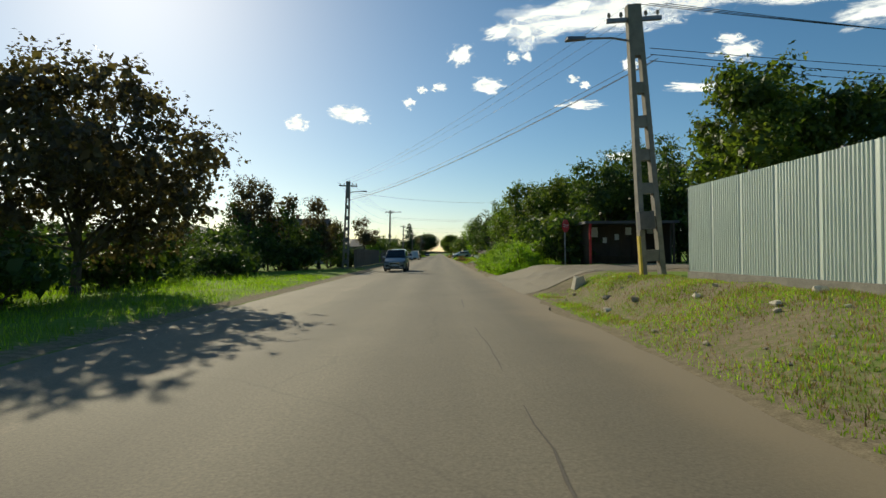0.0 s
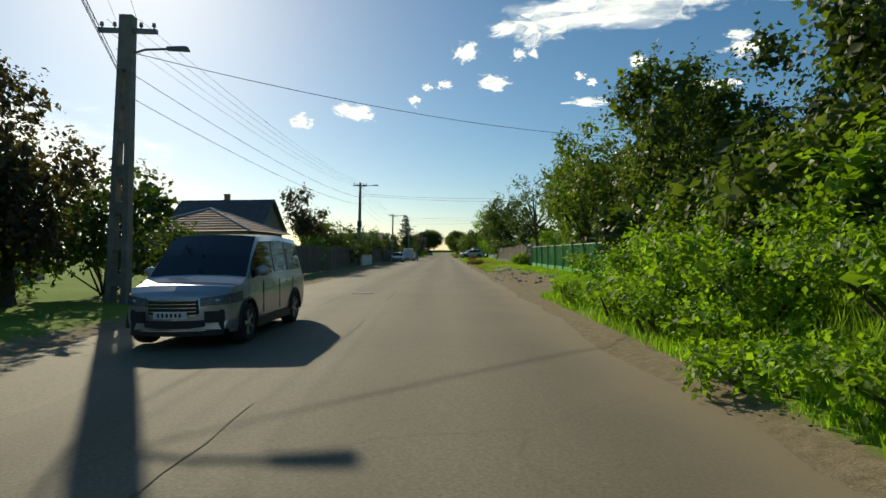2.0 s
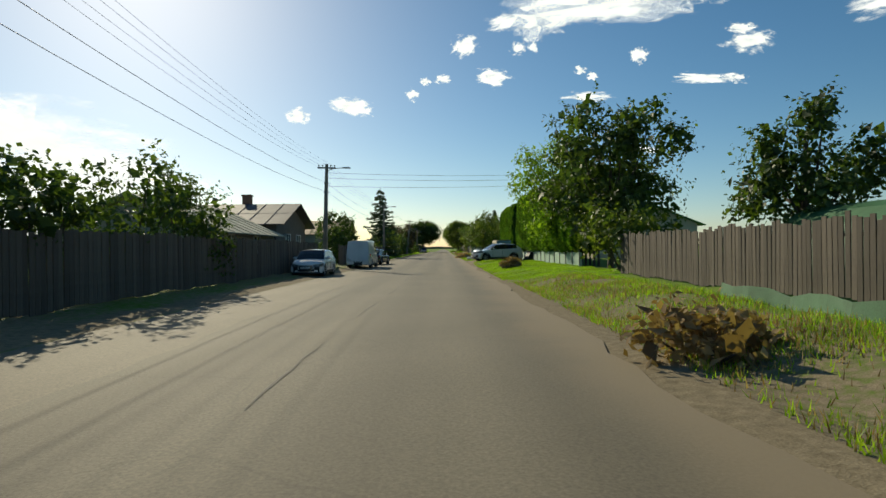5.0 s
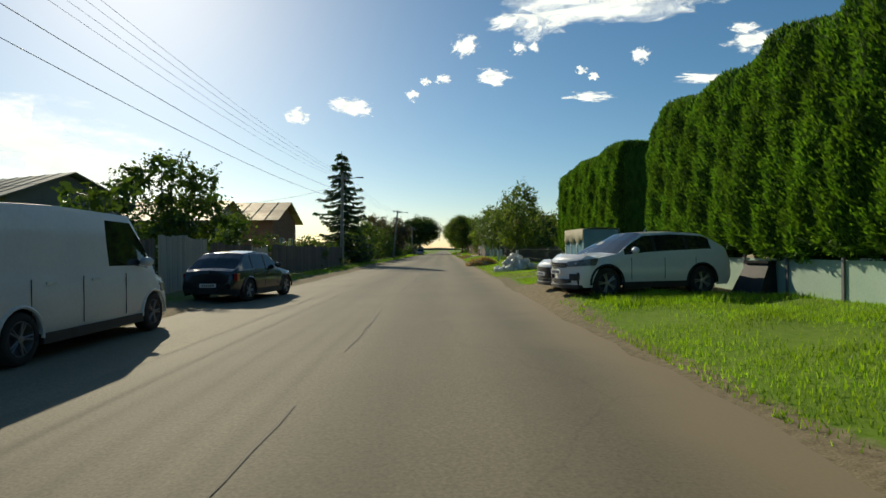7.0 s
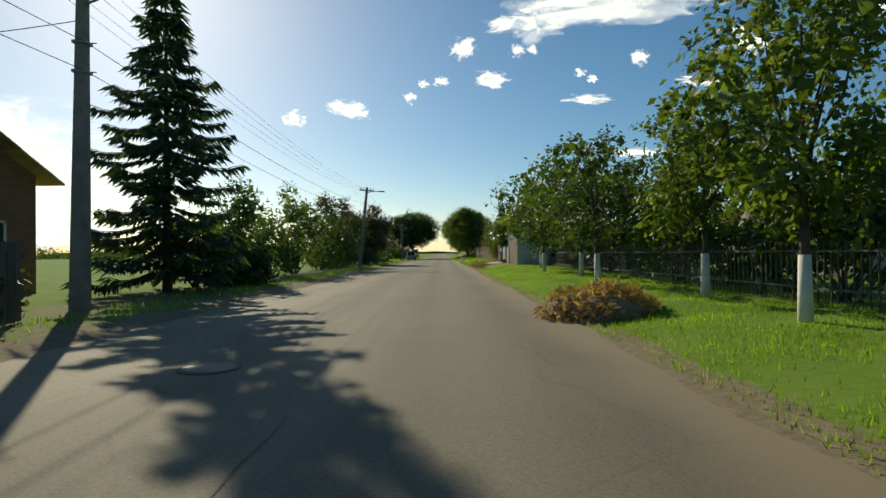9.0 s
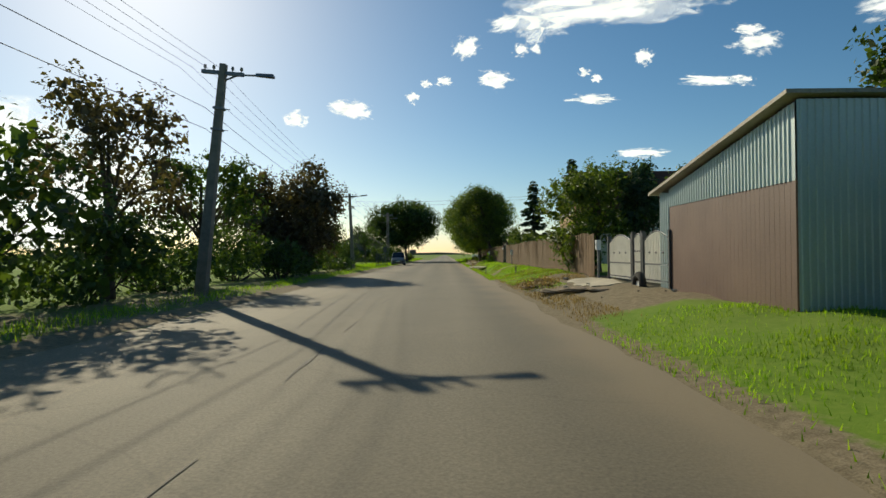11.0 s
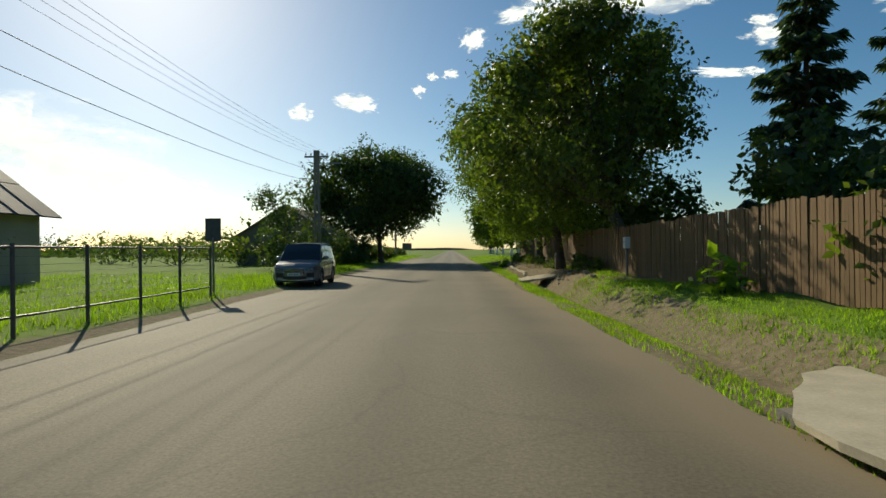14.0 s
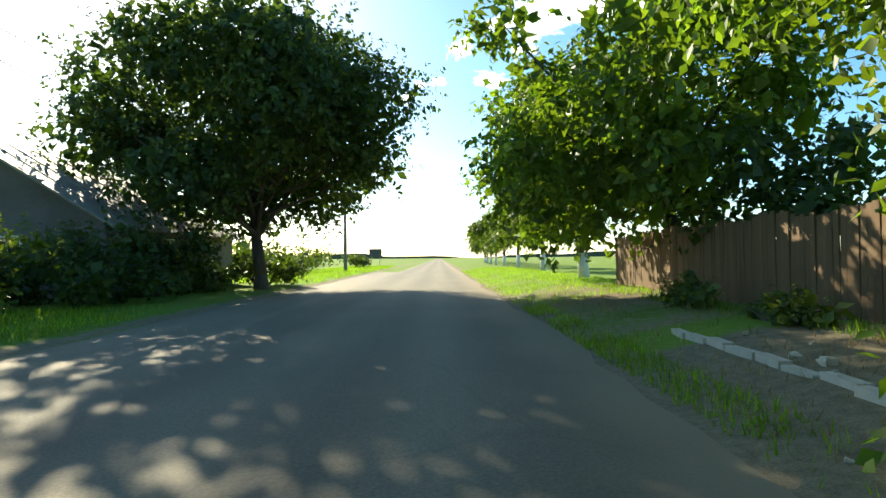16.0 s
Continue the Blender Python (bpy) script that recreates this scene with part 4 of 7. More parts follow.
def gable_house(label, x0, x1, y0, y1, eave, ridge, wall="plaster_grey", roof="roof_tin", ridge_axis="x", over=0.45, windows=(), chimney=None, sheets=1.1, ridge_at=None, name="house"):
    """House with a pitched roof of separate sheets; windows: (face, along, z, w, h)."""
    cx, cy = (x0 + x1) / 2, (y0 + y1) / 2
    g = gz(cx, cy)
    t = empty(name, pose(cx, cy, 0), label, "house")
    X0, X1, Y0, Y1 = x0 - cx, x1 - cx, y0 - cy, y1 - cy
    s = Shape()
    if ridge_axis == "x":
        r = (ridge_at - cy) if ridge_at is not None else 0.0
        s.prism([(Y0, g - 0.2), (Y1, g - 0.2), (Y1, eave), (r, ridge - 0.12), (Y0, eave)], X1 - X0, 0, X0)
    else:
        r = 0.0
        s.prism([(X0, g - 0.2), (X1, g - 0.2), (X1, eave), (0, ridge - 0.12), (X0, eave)], Y1 - Y0, 1, Y0)
    wl = part("wall", s, M[wall], t)
    for face, along, z, w, h in windows:
        px, py = {"x": (X1 + .03, along - cy), "-x": (X0 - .03, along - cy), "y": (along - cx, Y1 + .03), "-y": (along - cx, Y0 - .03)}[face]
        window_unit(t, px, py, z, w, h, face)
    rf = Shape()
    rf.box(-.04, .04, -.04, .04, ridge - .06, ridge - 0.02)
    roof_part = part("roof", rf, M[roof], t)
    ends = (X0 - over, X1 + over) if ridge_axis == "x" else (Y0 - over, Y1 + over)
    sides = ((r, Y0 - over), (r, Y1 + over)) if ridge_axis == "x" else ((0, X0 - over), (0, X1 + over))
    for near, far in sides:
        wall_y = (Y0 if far < near else Y1) if ridge_axis == "x" else (X0 if far < near else X1)
        slope = (ridge - eave) / abs(wall_y - near)
        low = ridge - slope * abs(far - near)
        n = max(1, round((ends[1] - ends[0]) / sheets))
        rows = 2 if sheets < 2 else 1
        for q in range(rows):
            f0, f1 = q / rows, (q + 1) / rows
            a0, b0 = near + (far - near) * f0, near + (far - near) * f1
            za, zb = ridge + (low - ridge) * f0 + 0.012 * (rows - q), ridge + (low - ridge) * f1 + 0.012 * (rows - q)
            for i in range(n):
                e0, e1 = ends[0] + (ends[1] - ends[0]) * i / n, ends[0] + (ends[1] - ends[0]) * (i + 1) / n
                p = Shape()
                quad = [(e0 + .01, a0, za), (e1 - .01, a0, za), (e1 - .01, b0, zb), (e0 + .01, b0, zb)]
                quad = quad if ridge_axis == "x" else [(v, u, w) for u, v, w in quad]
                p.add([*quad, *[(u, v, w - 0.05) for u, v, w in quad]], [(0, 1, 2, 3), (7, 6, 5, 4), (0, 4, 5, 1), (1, 5, 6, 2), (2, 6, 7, 3), (3, 7, 4, 0)])
                rib = [(e0 - .02, a0, za + .03), (e0 + .03, a0, za + .03), (e0 + .03, b0, zb + .03), (e0 - .02, b0, zb + .03)]
                rib = rib if ridge_axis == "x" else [(v, u, w) for u, v, w in rib]
                p.add([*rib, *[(u, v, w - 0.04) for u, v, w in rib]], [(0, 1, 2, 3), (7, 6, 5, 4), (0, 4, 5, 1), (1, 5, 6, 2), (2, 6, 7, 3), (3, 7, 4, 0)])
                part("roof_sheet", p, M[roof], roof_part)
    if chimney:
        k = Shape()
        k.box(chimney[0] - cx - .25, chimney[0] - cx + .25, chimney[1] - cy - .25, chimney[1] - cy + .25, eave, chimney[2])
        k.box(chimney[0] - cx - .3, chimney[0] - cx + .3, chimney[1] - cy - .3, chimney[1] - cy + .3, chimney[2], chimney[2] + .1)
        part("chimney", k, M["brick"], t)
    return t


def hip_house(label, x0, x1, y0, y1, eave, ridge, wall="plaster_grey", roof="roof_tile", over=0.5, chimney=None, windows=()):
    cx, cy = (x0 + x1) / 2, (y0 + y1) / 2
    g = gz(cx, cy)
    t = empty("house", pose(cx, cy, 0), label, "house")
    X, Y = (x1 - x0) / 2, (y1 - y0) / 2
    part("wall", Shape().box(-X, X, -Y, Y, g - 0.2, eave), M[wall], t)
    for face, along, z, w, h in windows:
        px, py = {"x": (X + .03, along - cy), "-y": (along - cx, -Y - .03)}[face]
        window_unit(t, px, py, z, w, h, face)
    X, Y = X + over, Y + over
    k = max(0.0, Y - X)
    kx = max(0.0, X - Y)
    rt = Shape()
    c = [(-X, -Y, eave), (X, -Y, eave), (X, Y, eave), (-X, Y, eave), (-kx, -k, ridge), (kx, k, ridge)]
    faces = [(0, 1, 4), (1, 2, 5, 4), (2, 3, 5), (3, 0, 4, 5)] if k >= kx else [(0, 1, 5, 4), (1, 2, 5), (2, 3, 4, 5), (3, 0, 4)]
    rt.add(c, faces + [(3, 2, 1, 0)])
    r = part("roof", rt, M[roof], t)
    for a, b in ((0, 4), (1, 4 if k >= kx else 5), (2, 5), (3, 5 if k >= kx else 4), (4, 5)):
        s = Shape()
        s.rod(c[a], c[b], 0.07, 0.07, 6)
        part("ridge_cap", s, M["white_wall"] if roof == "roof_tile" else M[roof], r)
    for q in np.linspace(0.1, 0.92, 9):
        s = Shape()
        lo = [Vector(c[i]).lerp(Vector(c[j]), q) + Vector((0, 0, 0.012)) for i, j in ((0, 4), (1, 4 if k >= kx else 5), (2, 5), (3, 5 if k >= kx else 4))]
        for a, b in zip(lo, lo[1:] + lo[:1]):
            s.rod(a, b, 0.03, 0.03, 4)
        part("tile_course", s, M[roof], r)
    if chimney:
        s = Shape()
        s.box(chimney[0] - cx - .25, chimney[0] - cx + .25, chimney[1] - cy - .25, chimney[1] - cy + .25, eave, chimney[2])
        part("chimney", s, M["brick"], t)
    return t


# ---- vehicles ----
def lathe(profile, centre, side, n=26):
    """A ring of (radius, out) points turned about the wheel's axle (y)."""
    s = Shape()
    k = len(profile)
    for i in range(n):
        a = 2 * math.pi * i / n
        s.v += [(centre[0] + r * math.cos(a), centre[1] + side * o, centre[2] + r * math.sin(a)) for r, o in profile]
    s.f += [(i * k + q, i * k + q + 1, ((i + 1) % n) * k + q + 1, ((i + 1) % n) * k + q) for i in range(n) for q in range(k - 1)]
    return s


def car(name, label, m, L, W, H, paint, belt=0.92, hood=0.86, nose=0.62, clear=0.2, wheel=0.32, axles=(0.19, 0.8), glass=(0.27, 0.42, 0.84, 0.97), cabin_w=0.8, tail=None, group="parked vehicles", category="car", side_glass=True, rear_glass=True, rim="alloy", trim_low=True, grille=0.2, intake=0.14, lamp_up=0.0, plate_z=0.2, arches="black_plastic", posts=(0.52, 0.72)):
    """A car along x with its nose at +x. glass: where the windscreen starts and ends and the rear glass starts and ends, from the nose, as shares of the length."""
    t = empty(name, m, label, category, group)
    half = W / 2
    tail = tail or belt
    xs = lambda f: L / 2 - f * L  # noqa: E731
    bow = lambda f, a: 0.24 * (a / half) ** 2 * max(0.0, 1 - f / 0.16) + 0.12 * (a / half) ** 2 * max(0.0, (f - 0.9) / 0.1)  # noqa: E731
    g0, g1, g2, g3 = glass
    deck = [(0, nose - .05), (.012, nose + .02), (.05, nose + .1), (.14, hood - .05), (g0, hood + .03), ((g0 + g1) / 2, (hood + H) / 2 + .03), (g1, H - .035), ((g1 + g2) / 2, H), (g2, H - .05), ((g2 + g3) / 2, (H + tail) / 2 + .02), (g3, tail), (max(g3 + .004, .985), tail - .05), (1.0, tail - .25)]
    wide = [(0, .86), (.012, .91), (.05, .97), (.14, 1), (.86, 1), (.95, .98), (.985, .94), (1, .88)]
    line = [(0, nose - .14), (.05, nose), (.14, hood - .12), (g0, hood - .02), (g3, tail - .05), (1.0, tail - .33)]
    at = lambda pts, f: float(np.interp(f, [p[0] for p in pts], [p[1] for p in pts]))  # noqa: E731
    reach = wheel + 0.055
    marks = {0, .012, .03, .05, .1, .14, g0, g1, g2, g3, .985, 1.0, *posts, posts[0] + .018, posts[1] + .02, *np.linspace(0.02, 0.98, 34)}
    for ax in axles:
        marks |= {ax + math.cos(a) * reach / L for a in np.linspace(0, math.pi, 13)}
    fs = sorted(round(float(q), 5) for q in marks if 0 <= q <= 1)
    rows = []
    for f in fs:
        w, top = half * at(wide, f), at(deck, f)
        b = min(at(line, f), top - 0.05)
        low = clear + (0.05 if f < .02 or f > .98 else 0.0)
        for ax in axles:
            d = abs(f - ax) * L
            if d < reach:
                low = max(low, wheel + math.sqrt(reach * reach - d * d))
        up = top - b
        lean = lambda z: w * .95 - (half * (.95 - cabin_w)) * max(0.0, (z - b) / max(.05, H - b))  # noqa: E731
        ring = [(w * .93, low), (w * .985, max(low, clear + .14)), (w, max(low, clear + (b - clear) * .5)), (w * .99, max(low, b - .1)), (w * .95, max(low + .01, b))]
        ring += [(lean(b + up * q) - .012 * (q > .1), b + up * q) for q in (.1, .5, .86)]
        ring += [(lean(top) - .03, top - .012), ((lean(top) - .03) * .6, top + .012), (0, top + .022)]
        rows.append([(xs(f) - bow(f, a), a, z) for a, z in ring])
    n = len(rows[0])
    shell, glazing = Shape(), {}
    for sy in (1, -1):
        base = len(shell.v)
        shell.v += [(x, y * sy, z) for r in rows for x, y, z in r]
        for j in range(len(rows) - 1):
            f0, f1 = fs[j], fs[j + 1]
            for i in range(n - 1):
                q = (j * n + i, (j + 1) * n + i, (j + 1) * n + i + 1, j * n + i + 1)
                q = q if sy > 0 else q[::-1]
                mid = (f0 + f1) / 2
                key = None
                if i >= 8 and g0 + .004 < mid < g1 - .003:
                    key = ("windscreen", 0)
                elif i >= 8 and g2 + .01 < mid < g3 - .01 and rear_glass:
                    key = ("rear_window", 0)
                elif i in (5, 6) and g0 + .045 < mid < g2 + .35 * (g3 - g2):
                    pane = 0 if mid < posts[0] else 1 if mid < posts[1] else 2
                    pillar = posts[0] < mid < posts[0] + .018 or posts[1] < mid < posts[1] + .02
                    if side_glass or (pane == 0 and not pillar):
                        key = ("door_pillar" if pillar else "side_window", sy * (pane + 1))
                if key:
                    glazing.setdefault(key, Shape()).add([shell.v[base + k] for k in q], [(0, 1, 2, 3)])
                else:
                    shell.f.append(tuple(base + k for k in q))
        shell.v += [(rows[0][-1][0], 0, rows[0][0][2]), (rows[-1][-1][0], 0, rows[-1][0][2])]
        low0, low1 = len(shell.v) - 2, len(shell.v) - 1
        for k in range(n - 1):
            shell.f += [(low0, base + k, base + k + 1)[::sy], (low1, base + (len(rows) - 1) * n + k + 1, base + (len(rows) - 1) * n + k)[::sy]]
    body = part("body", shell, M[paint], t, smooth=True)
    body.data.set_sharp_from_angle(angle=radians(38))
    for (nm, _), g in glazing.items():
        if nm == "door_pillar":
            part(nm, g, M["black_plastic"], t, "black door pillar")
        else:
            part(nm, g, M["car_glass"], t, "dark glossy car glass", True)
    part("underbody", Shape().box(xs(.96), xs(.04), -half * .8, half * .8, clear + .02, clear + .3), M["black_plastic"], t)
    for sy in (-1, 1):
        mr = Shape()
        mr.blob((xs(glass[0] + .09), sy * (half + 0.05), belt + .05), (0.07, 0.11, 0.075), 3, 5, 8, 0.05)
        part("wing_mirror", mr, M[paint], t, smooth=True)
        for f in (0.5, 0.69):
            h = Shape()
            h.box(xs(f) - .09, xs(f) + .09, sy * half * .985 - .015, sy * half * .985 + .015, belt - .17, belt - .14)
            part("door_handle", h, M[paint], t)
        d = Shape()
        for f in (0.345, 0.56, 0.765):
            d.box(xs(f) - .004, xs(f) + .004, sy * half * 0.999 - .004, sy * half * 0.999 + .004, clear + .15, belt - .1)
        part("door_seam", d, M["black_plastic"], t)
        sl = Shape()
        sl.box(xs(axles[1]) + wheel + .05, xs(axles[0]) - wheel - .05, sy * half * .97 - .03, sy * half * .97 + .03, clear - .02, clear + .1)
        part("side_sill", sl, M["black_plastic"], t)
        hl = Shape()
        rim_pts = [(0.0, 0.46, 0.0), (0.0, 0.64, 0.015), (0.002, 0.8, 0.03), (0.014, 0.9, 0.045), (0.055, 0.965, 0.06), (0.1, 0.995, 0.07)]
        lo = [(xs(f) + .022 - bow(f, half * q), sy * half * q, nose - .14 + u * .5 + lamp_up) for f, q, u in rim_pts]
        hi = [(xs(f + .004) + .022 - bow(f, half * q), sy * half * q * .99, nose - .035 + u * .9 + lamp_up) for f, q, u in rim_pts]
        hl.add(lo + hi + [(a - .09, b * .94, c) for a, b, c in lo + hi], [(i, i + 1, i + 7, i + 6) for i in range(5)] + [(i + 12, i + 18, i + 19, i + 13) for i in range(5)] + [(i, i + 12, i + 13, i + 1) for i in range(5)] + [(i + 6, i + 7, i + 19, i + 18) for i in range(5)] + [(0, 6, 18, 12), (5, 17, 23, 11)])
        lamp = part("headlight", hl, M["lamp_dark"], t, "dark clear-glass headlight")
        lb = Shape()
        lb.blob((xs(0.012) + .02 - bow(.01, half * .68), sy * half * .68, nose - .07 + lamp_up), (0.026, 0.06, 0.026), 5, 7, 12, 0.02)
        part("bulb_lens", lb, M["lamp_lens"], lamp, "bright lamp lens", True)
        ik = Shape()
        ring = [(xs(0) + .012 - bow(0, half * q), sy * half * q) for q in (.52, .62, .72, .81)]
        ik.add([(a, b, clear + .14 + (.03 if i == 3 else 0)) for i, (a, b) in enumerate(ring)] + [(a, b, clear + .14 + intake) for a, b in ring] + [(a - .1, b, clear + .14) for a, b in ring] + [(a - .1, b, clear + .14 + intake) for a, b in ring],
               [(i, i + 1, i + 5, i + 4) for i in range(3)] + [(i + 8, i, i + 1, i + 9) for i in range(3)] + [(i + 4, i + 5, i + 13, i + 12) for i in range(3)] + [(0, 4, 12, 8), (3, 11, 15, 7)])
        part("air_intake", ik, M["black_plastic"], t)
        tl = Shape()
        tl.box(xs(0.99) - .03, xs(0.965), sy * half * .93 - .09, sy * half * .93, tail - .28, tail - .1)
        part("tail_light", tl, M["red_lens"], t, "red tail light")
        for f in axles:
            c = (xs(f), sy * (half - 0.2), wheel)
            R = wheel
            wh = part("tyre", lathe([(R * .6, 0), (R * .95, 0), (R, .03), (R, .15), (R * .95, .195), (R * .72, .205), (R * .66, .185), (R * .64, .16)], c, sy), M["rubber"], t, smooth=True)
            # rim dish coloured dark to paint the shade behind the spokes
            part("rim", lathe([(R * .68, .18), (R * .66, .2), (R * .61, .195), (R * .58, .12), (0.0, .11)], c, sy), M["sign_back"], wh, "wheel rim with shade painted as a dark tone", True)
            for i in range(10):
                a = 6.283 * (i // 2) / 5 + (.13 if i % 2 else -.13)
                e = Shape()
                e.rod((c[0], c[1] + sy * .175, R), (c[0] + math.cos(a) * R * .62, c[1] + sy * .19, R + math.sin(a) * R * .62), R * .06, R * .045, 6)
                part("spoke", e, M[rim], wh, "metal wheel spoke")
            part("hub_cap", lathe([(R * .16, .16), (R * .15, .195), (0.0, .2)], c, sy, 12), M[rim], wh)
            arch = Shape()
            pts = [(xs(f) + math.cos(b) * (wheel + .055), sy * (half - 0.003), wheel + math.sin(b) * (wheel + .055)) for b in np.linspace(-0.1, math.pi + 0.1, 14)]
            arch.tube(pts, 0.022, 6)
            part("wheel_arch", arch, M[arches], t)
    def band(q0, q1, z0, z1, out, depth=.06, n=9, taper=0.0):
        """A curved strip that follows the nose."""
        b = Shape()
        qs = np.linspace(q0, q1, n)
        ring = [(xs(0) + out - bow(0, half * q), half * q) for q in qs]
        ends = [taper * max(0.0, abs(2 * k / (n - 1) - 1) - .5) for k in range(n)]
        b.v += [(x, y, z0 + e) for (x, y), e in zip(ring, ends)] + [(x, y, z1) for x, y in ring] + [(x - depth, y, z0 + e) for (x, y), e in zip(ring, ends)] + [(x - depth, y, z1) for x, y in ring]
        b.f += [(k, k + 1, n + k + 1, n + k) for k in range(n - 1)] + [(2 * n + k, 2 * n + k + 1, k + 1, k) for k in range(n - 1)] + [(n + k, n + k + 1, 3 * n + k + 1, 3 * n + k) for k in range(n - 1)] + [(0, n, 3 * n, 2 * n), (n - 1, 3 * n - 1, 4 * n - 1, 2 * n - 1)]
        return b

    gr = part("grille", band(-.42, .42, nose - .06 - grille, nose - .06, .012, taper=.05), M["black_plastic"], t)
    bars = max(3, int(grille / .035))
    for i in range(bars):
        z = nose - .055 - grille + (grille - .015) * i / (bars - 1)
        part("grille_bar", band(-.4, .4, z, z + .01, .022, .02), M["chrome"], gr)
    part("lower_intake", band(-.5, .5, clear + .07, clear + .07 + intake * .7, .01, taper=.04), M["black_plastic"], t)
    part("front_lip", band(-.8, .8, clear - .02, clear + .035, .02, .2, 13), M["black_plastic"], t, "black lower lip of the bumper")
    part("chrome_strip", band(-.55, .55, clear + .04, clear + .055, .028, .03), M["chrome"], t)
    rb = Shape()
    rb.box(xs(1) - .035, xs(1) + .1, -half * .82, half * .82, clear + .05, clear + .26)
    part("rear_bumper", rb, M["black_plastic"] if trim_low else M[paint], t)
    for f, sg in ((0, 1), (1, -1)):
        pl = Shape()
        pl.box(xs(f) + sg * .036 - .005, xs(f) + sg * .036 + .012, -.21, .21, clear + plate_z, clear + plate_z + .09)
        plate = part("number_plate", pl, M["white_enamel"], t, "white number plate with dark bars")
        br = Shape()
        for i in range(6):
            br.box(xs(f) + sg * .05 - .003, xs(f) + sg * .05 + .003, -.16 + i * .055, -.135 + i * .055, clear + plate_z + .02, clear + plate_z + .07)
        part("plate_bar", br, M["black_plastic"], plate)
    return t


# ---- the large structure ----
build_ground()
M["asphalt"] = asphalt_material("asphalt", (0.138, 0.119, 0.079), (0.205, 0.176, 0.12), True)
M["dust"] = asphalt_material("dusty_asphalt", (0.175, 0.148, 0.098), (0.26, 0.22, 0.148), False)
ribbon("road", -3.25, 2.1, -60, 1500, 0.8, 0.0, M["asphalt"], "worn brown-grey asphalt village road", 0.09, 1)
ribbon("shoulder", -5.35, -2.8, -60, 300, 0.8, -0.014, M["dust"], "dusty paved shoulder along the road", 0.12, 2)
side = Shape()
cols = [*np.arange(2.0, 8.0, 0.4), 9, 11, 14, 20, 30, 45, 60]
for x in cols:
    near, far = 16.5 + 1.7 * smooth01(2, 5.5, x), 29 - 3.2 * smooth01(2, 5.5, x)
    side.v += [(x, near + (far - near) * q / 10, gz(x, near + (far - near) * q / 10) + 0.016) for q in range(11)]
side.f += [(i * 11 + q, (i + 1) * 11 + q, (i + 1) * 11 + q + 1, i * 11 + q + 1) for i in range(len(cols) - 1) for q in range(10)]
tagged(new("side_road", side.mesh("side_road", M["dust"])), "dusty side road that joins the village road", "road", kind="structure")

def tar_strip(x, y0, y1, w, seed):
    """Short worn lengths of a seam, with gaps between them."""
    rnd = random.Random(seed)
    s, y = Shape(), y0
    while y < y1:
        n = rnd.randint(3, 9)
        rows = []
        for i in range(n + 1):
            q = min(i, n - i) / n
            c, h = x + 0.07 * math.sin(y * 0.31 + seed) + rnd.uniform(-.02, .02), w * rnd.uniform(0.25, 0.6) * (0.25 + q)
            rows += [(c - h, y, 0.011), (c + h, y, 0.011)]
            y += 0.5
        s.add(rows, [(2 * i, 2 * i + 1, 2 * i + 3, 2 * i + 2) for i in range(n)])
        y += rnd.uniform(0.6, 4.0)
    tagged(new("road_seam", s.mesh("road_seam", M["tar"])), "dark tar seam along the asphalt", "seam", kind="structure")


for x, y0, y1, w, sd in ((-1.4, 28, 62, 0.06, 1), (-2.75, 44, 75, 0.05, 2), (-1.35, 70, 100, 0.05, 3), (-1.2, 112, 145, 0.05, 4), (-1.5, 165, 214, 0.05, 5), (0.3, 2, 20, 0.04, 7)):
    tar_strip(x, y0, y1, w, sd)

# distance: a low wooded rise on the horizon
rng = random.Random(4)
rise = Shape()
pts = [(-4300 + i * 60, 3880 - abs(i - 72) * 6, 16 + 12 * math.sin(i * 0.23) + 7 * math.sin(i * 0.71 + 1) + rng.uniform(-2, 3)) for i in range(145)]
rise.add([(x, y, -6) for x, y, z in pts] + [(x, y, z) for x, y, z in pts] + [(x, y + 250, z * 0.7) for x, y, z in pts], [(i, i + 1, 145 + i + 1, 145 + i) for i in range(144)] + [(145 + i, 146 + i, 291 + i, 290 + i) for i in range(144)])
tagged(new("backdrop", rise.mesh("backdrop", M["far_trees"])), "distant wooded rise on the horizon", "backdrop", kind="structure")


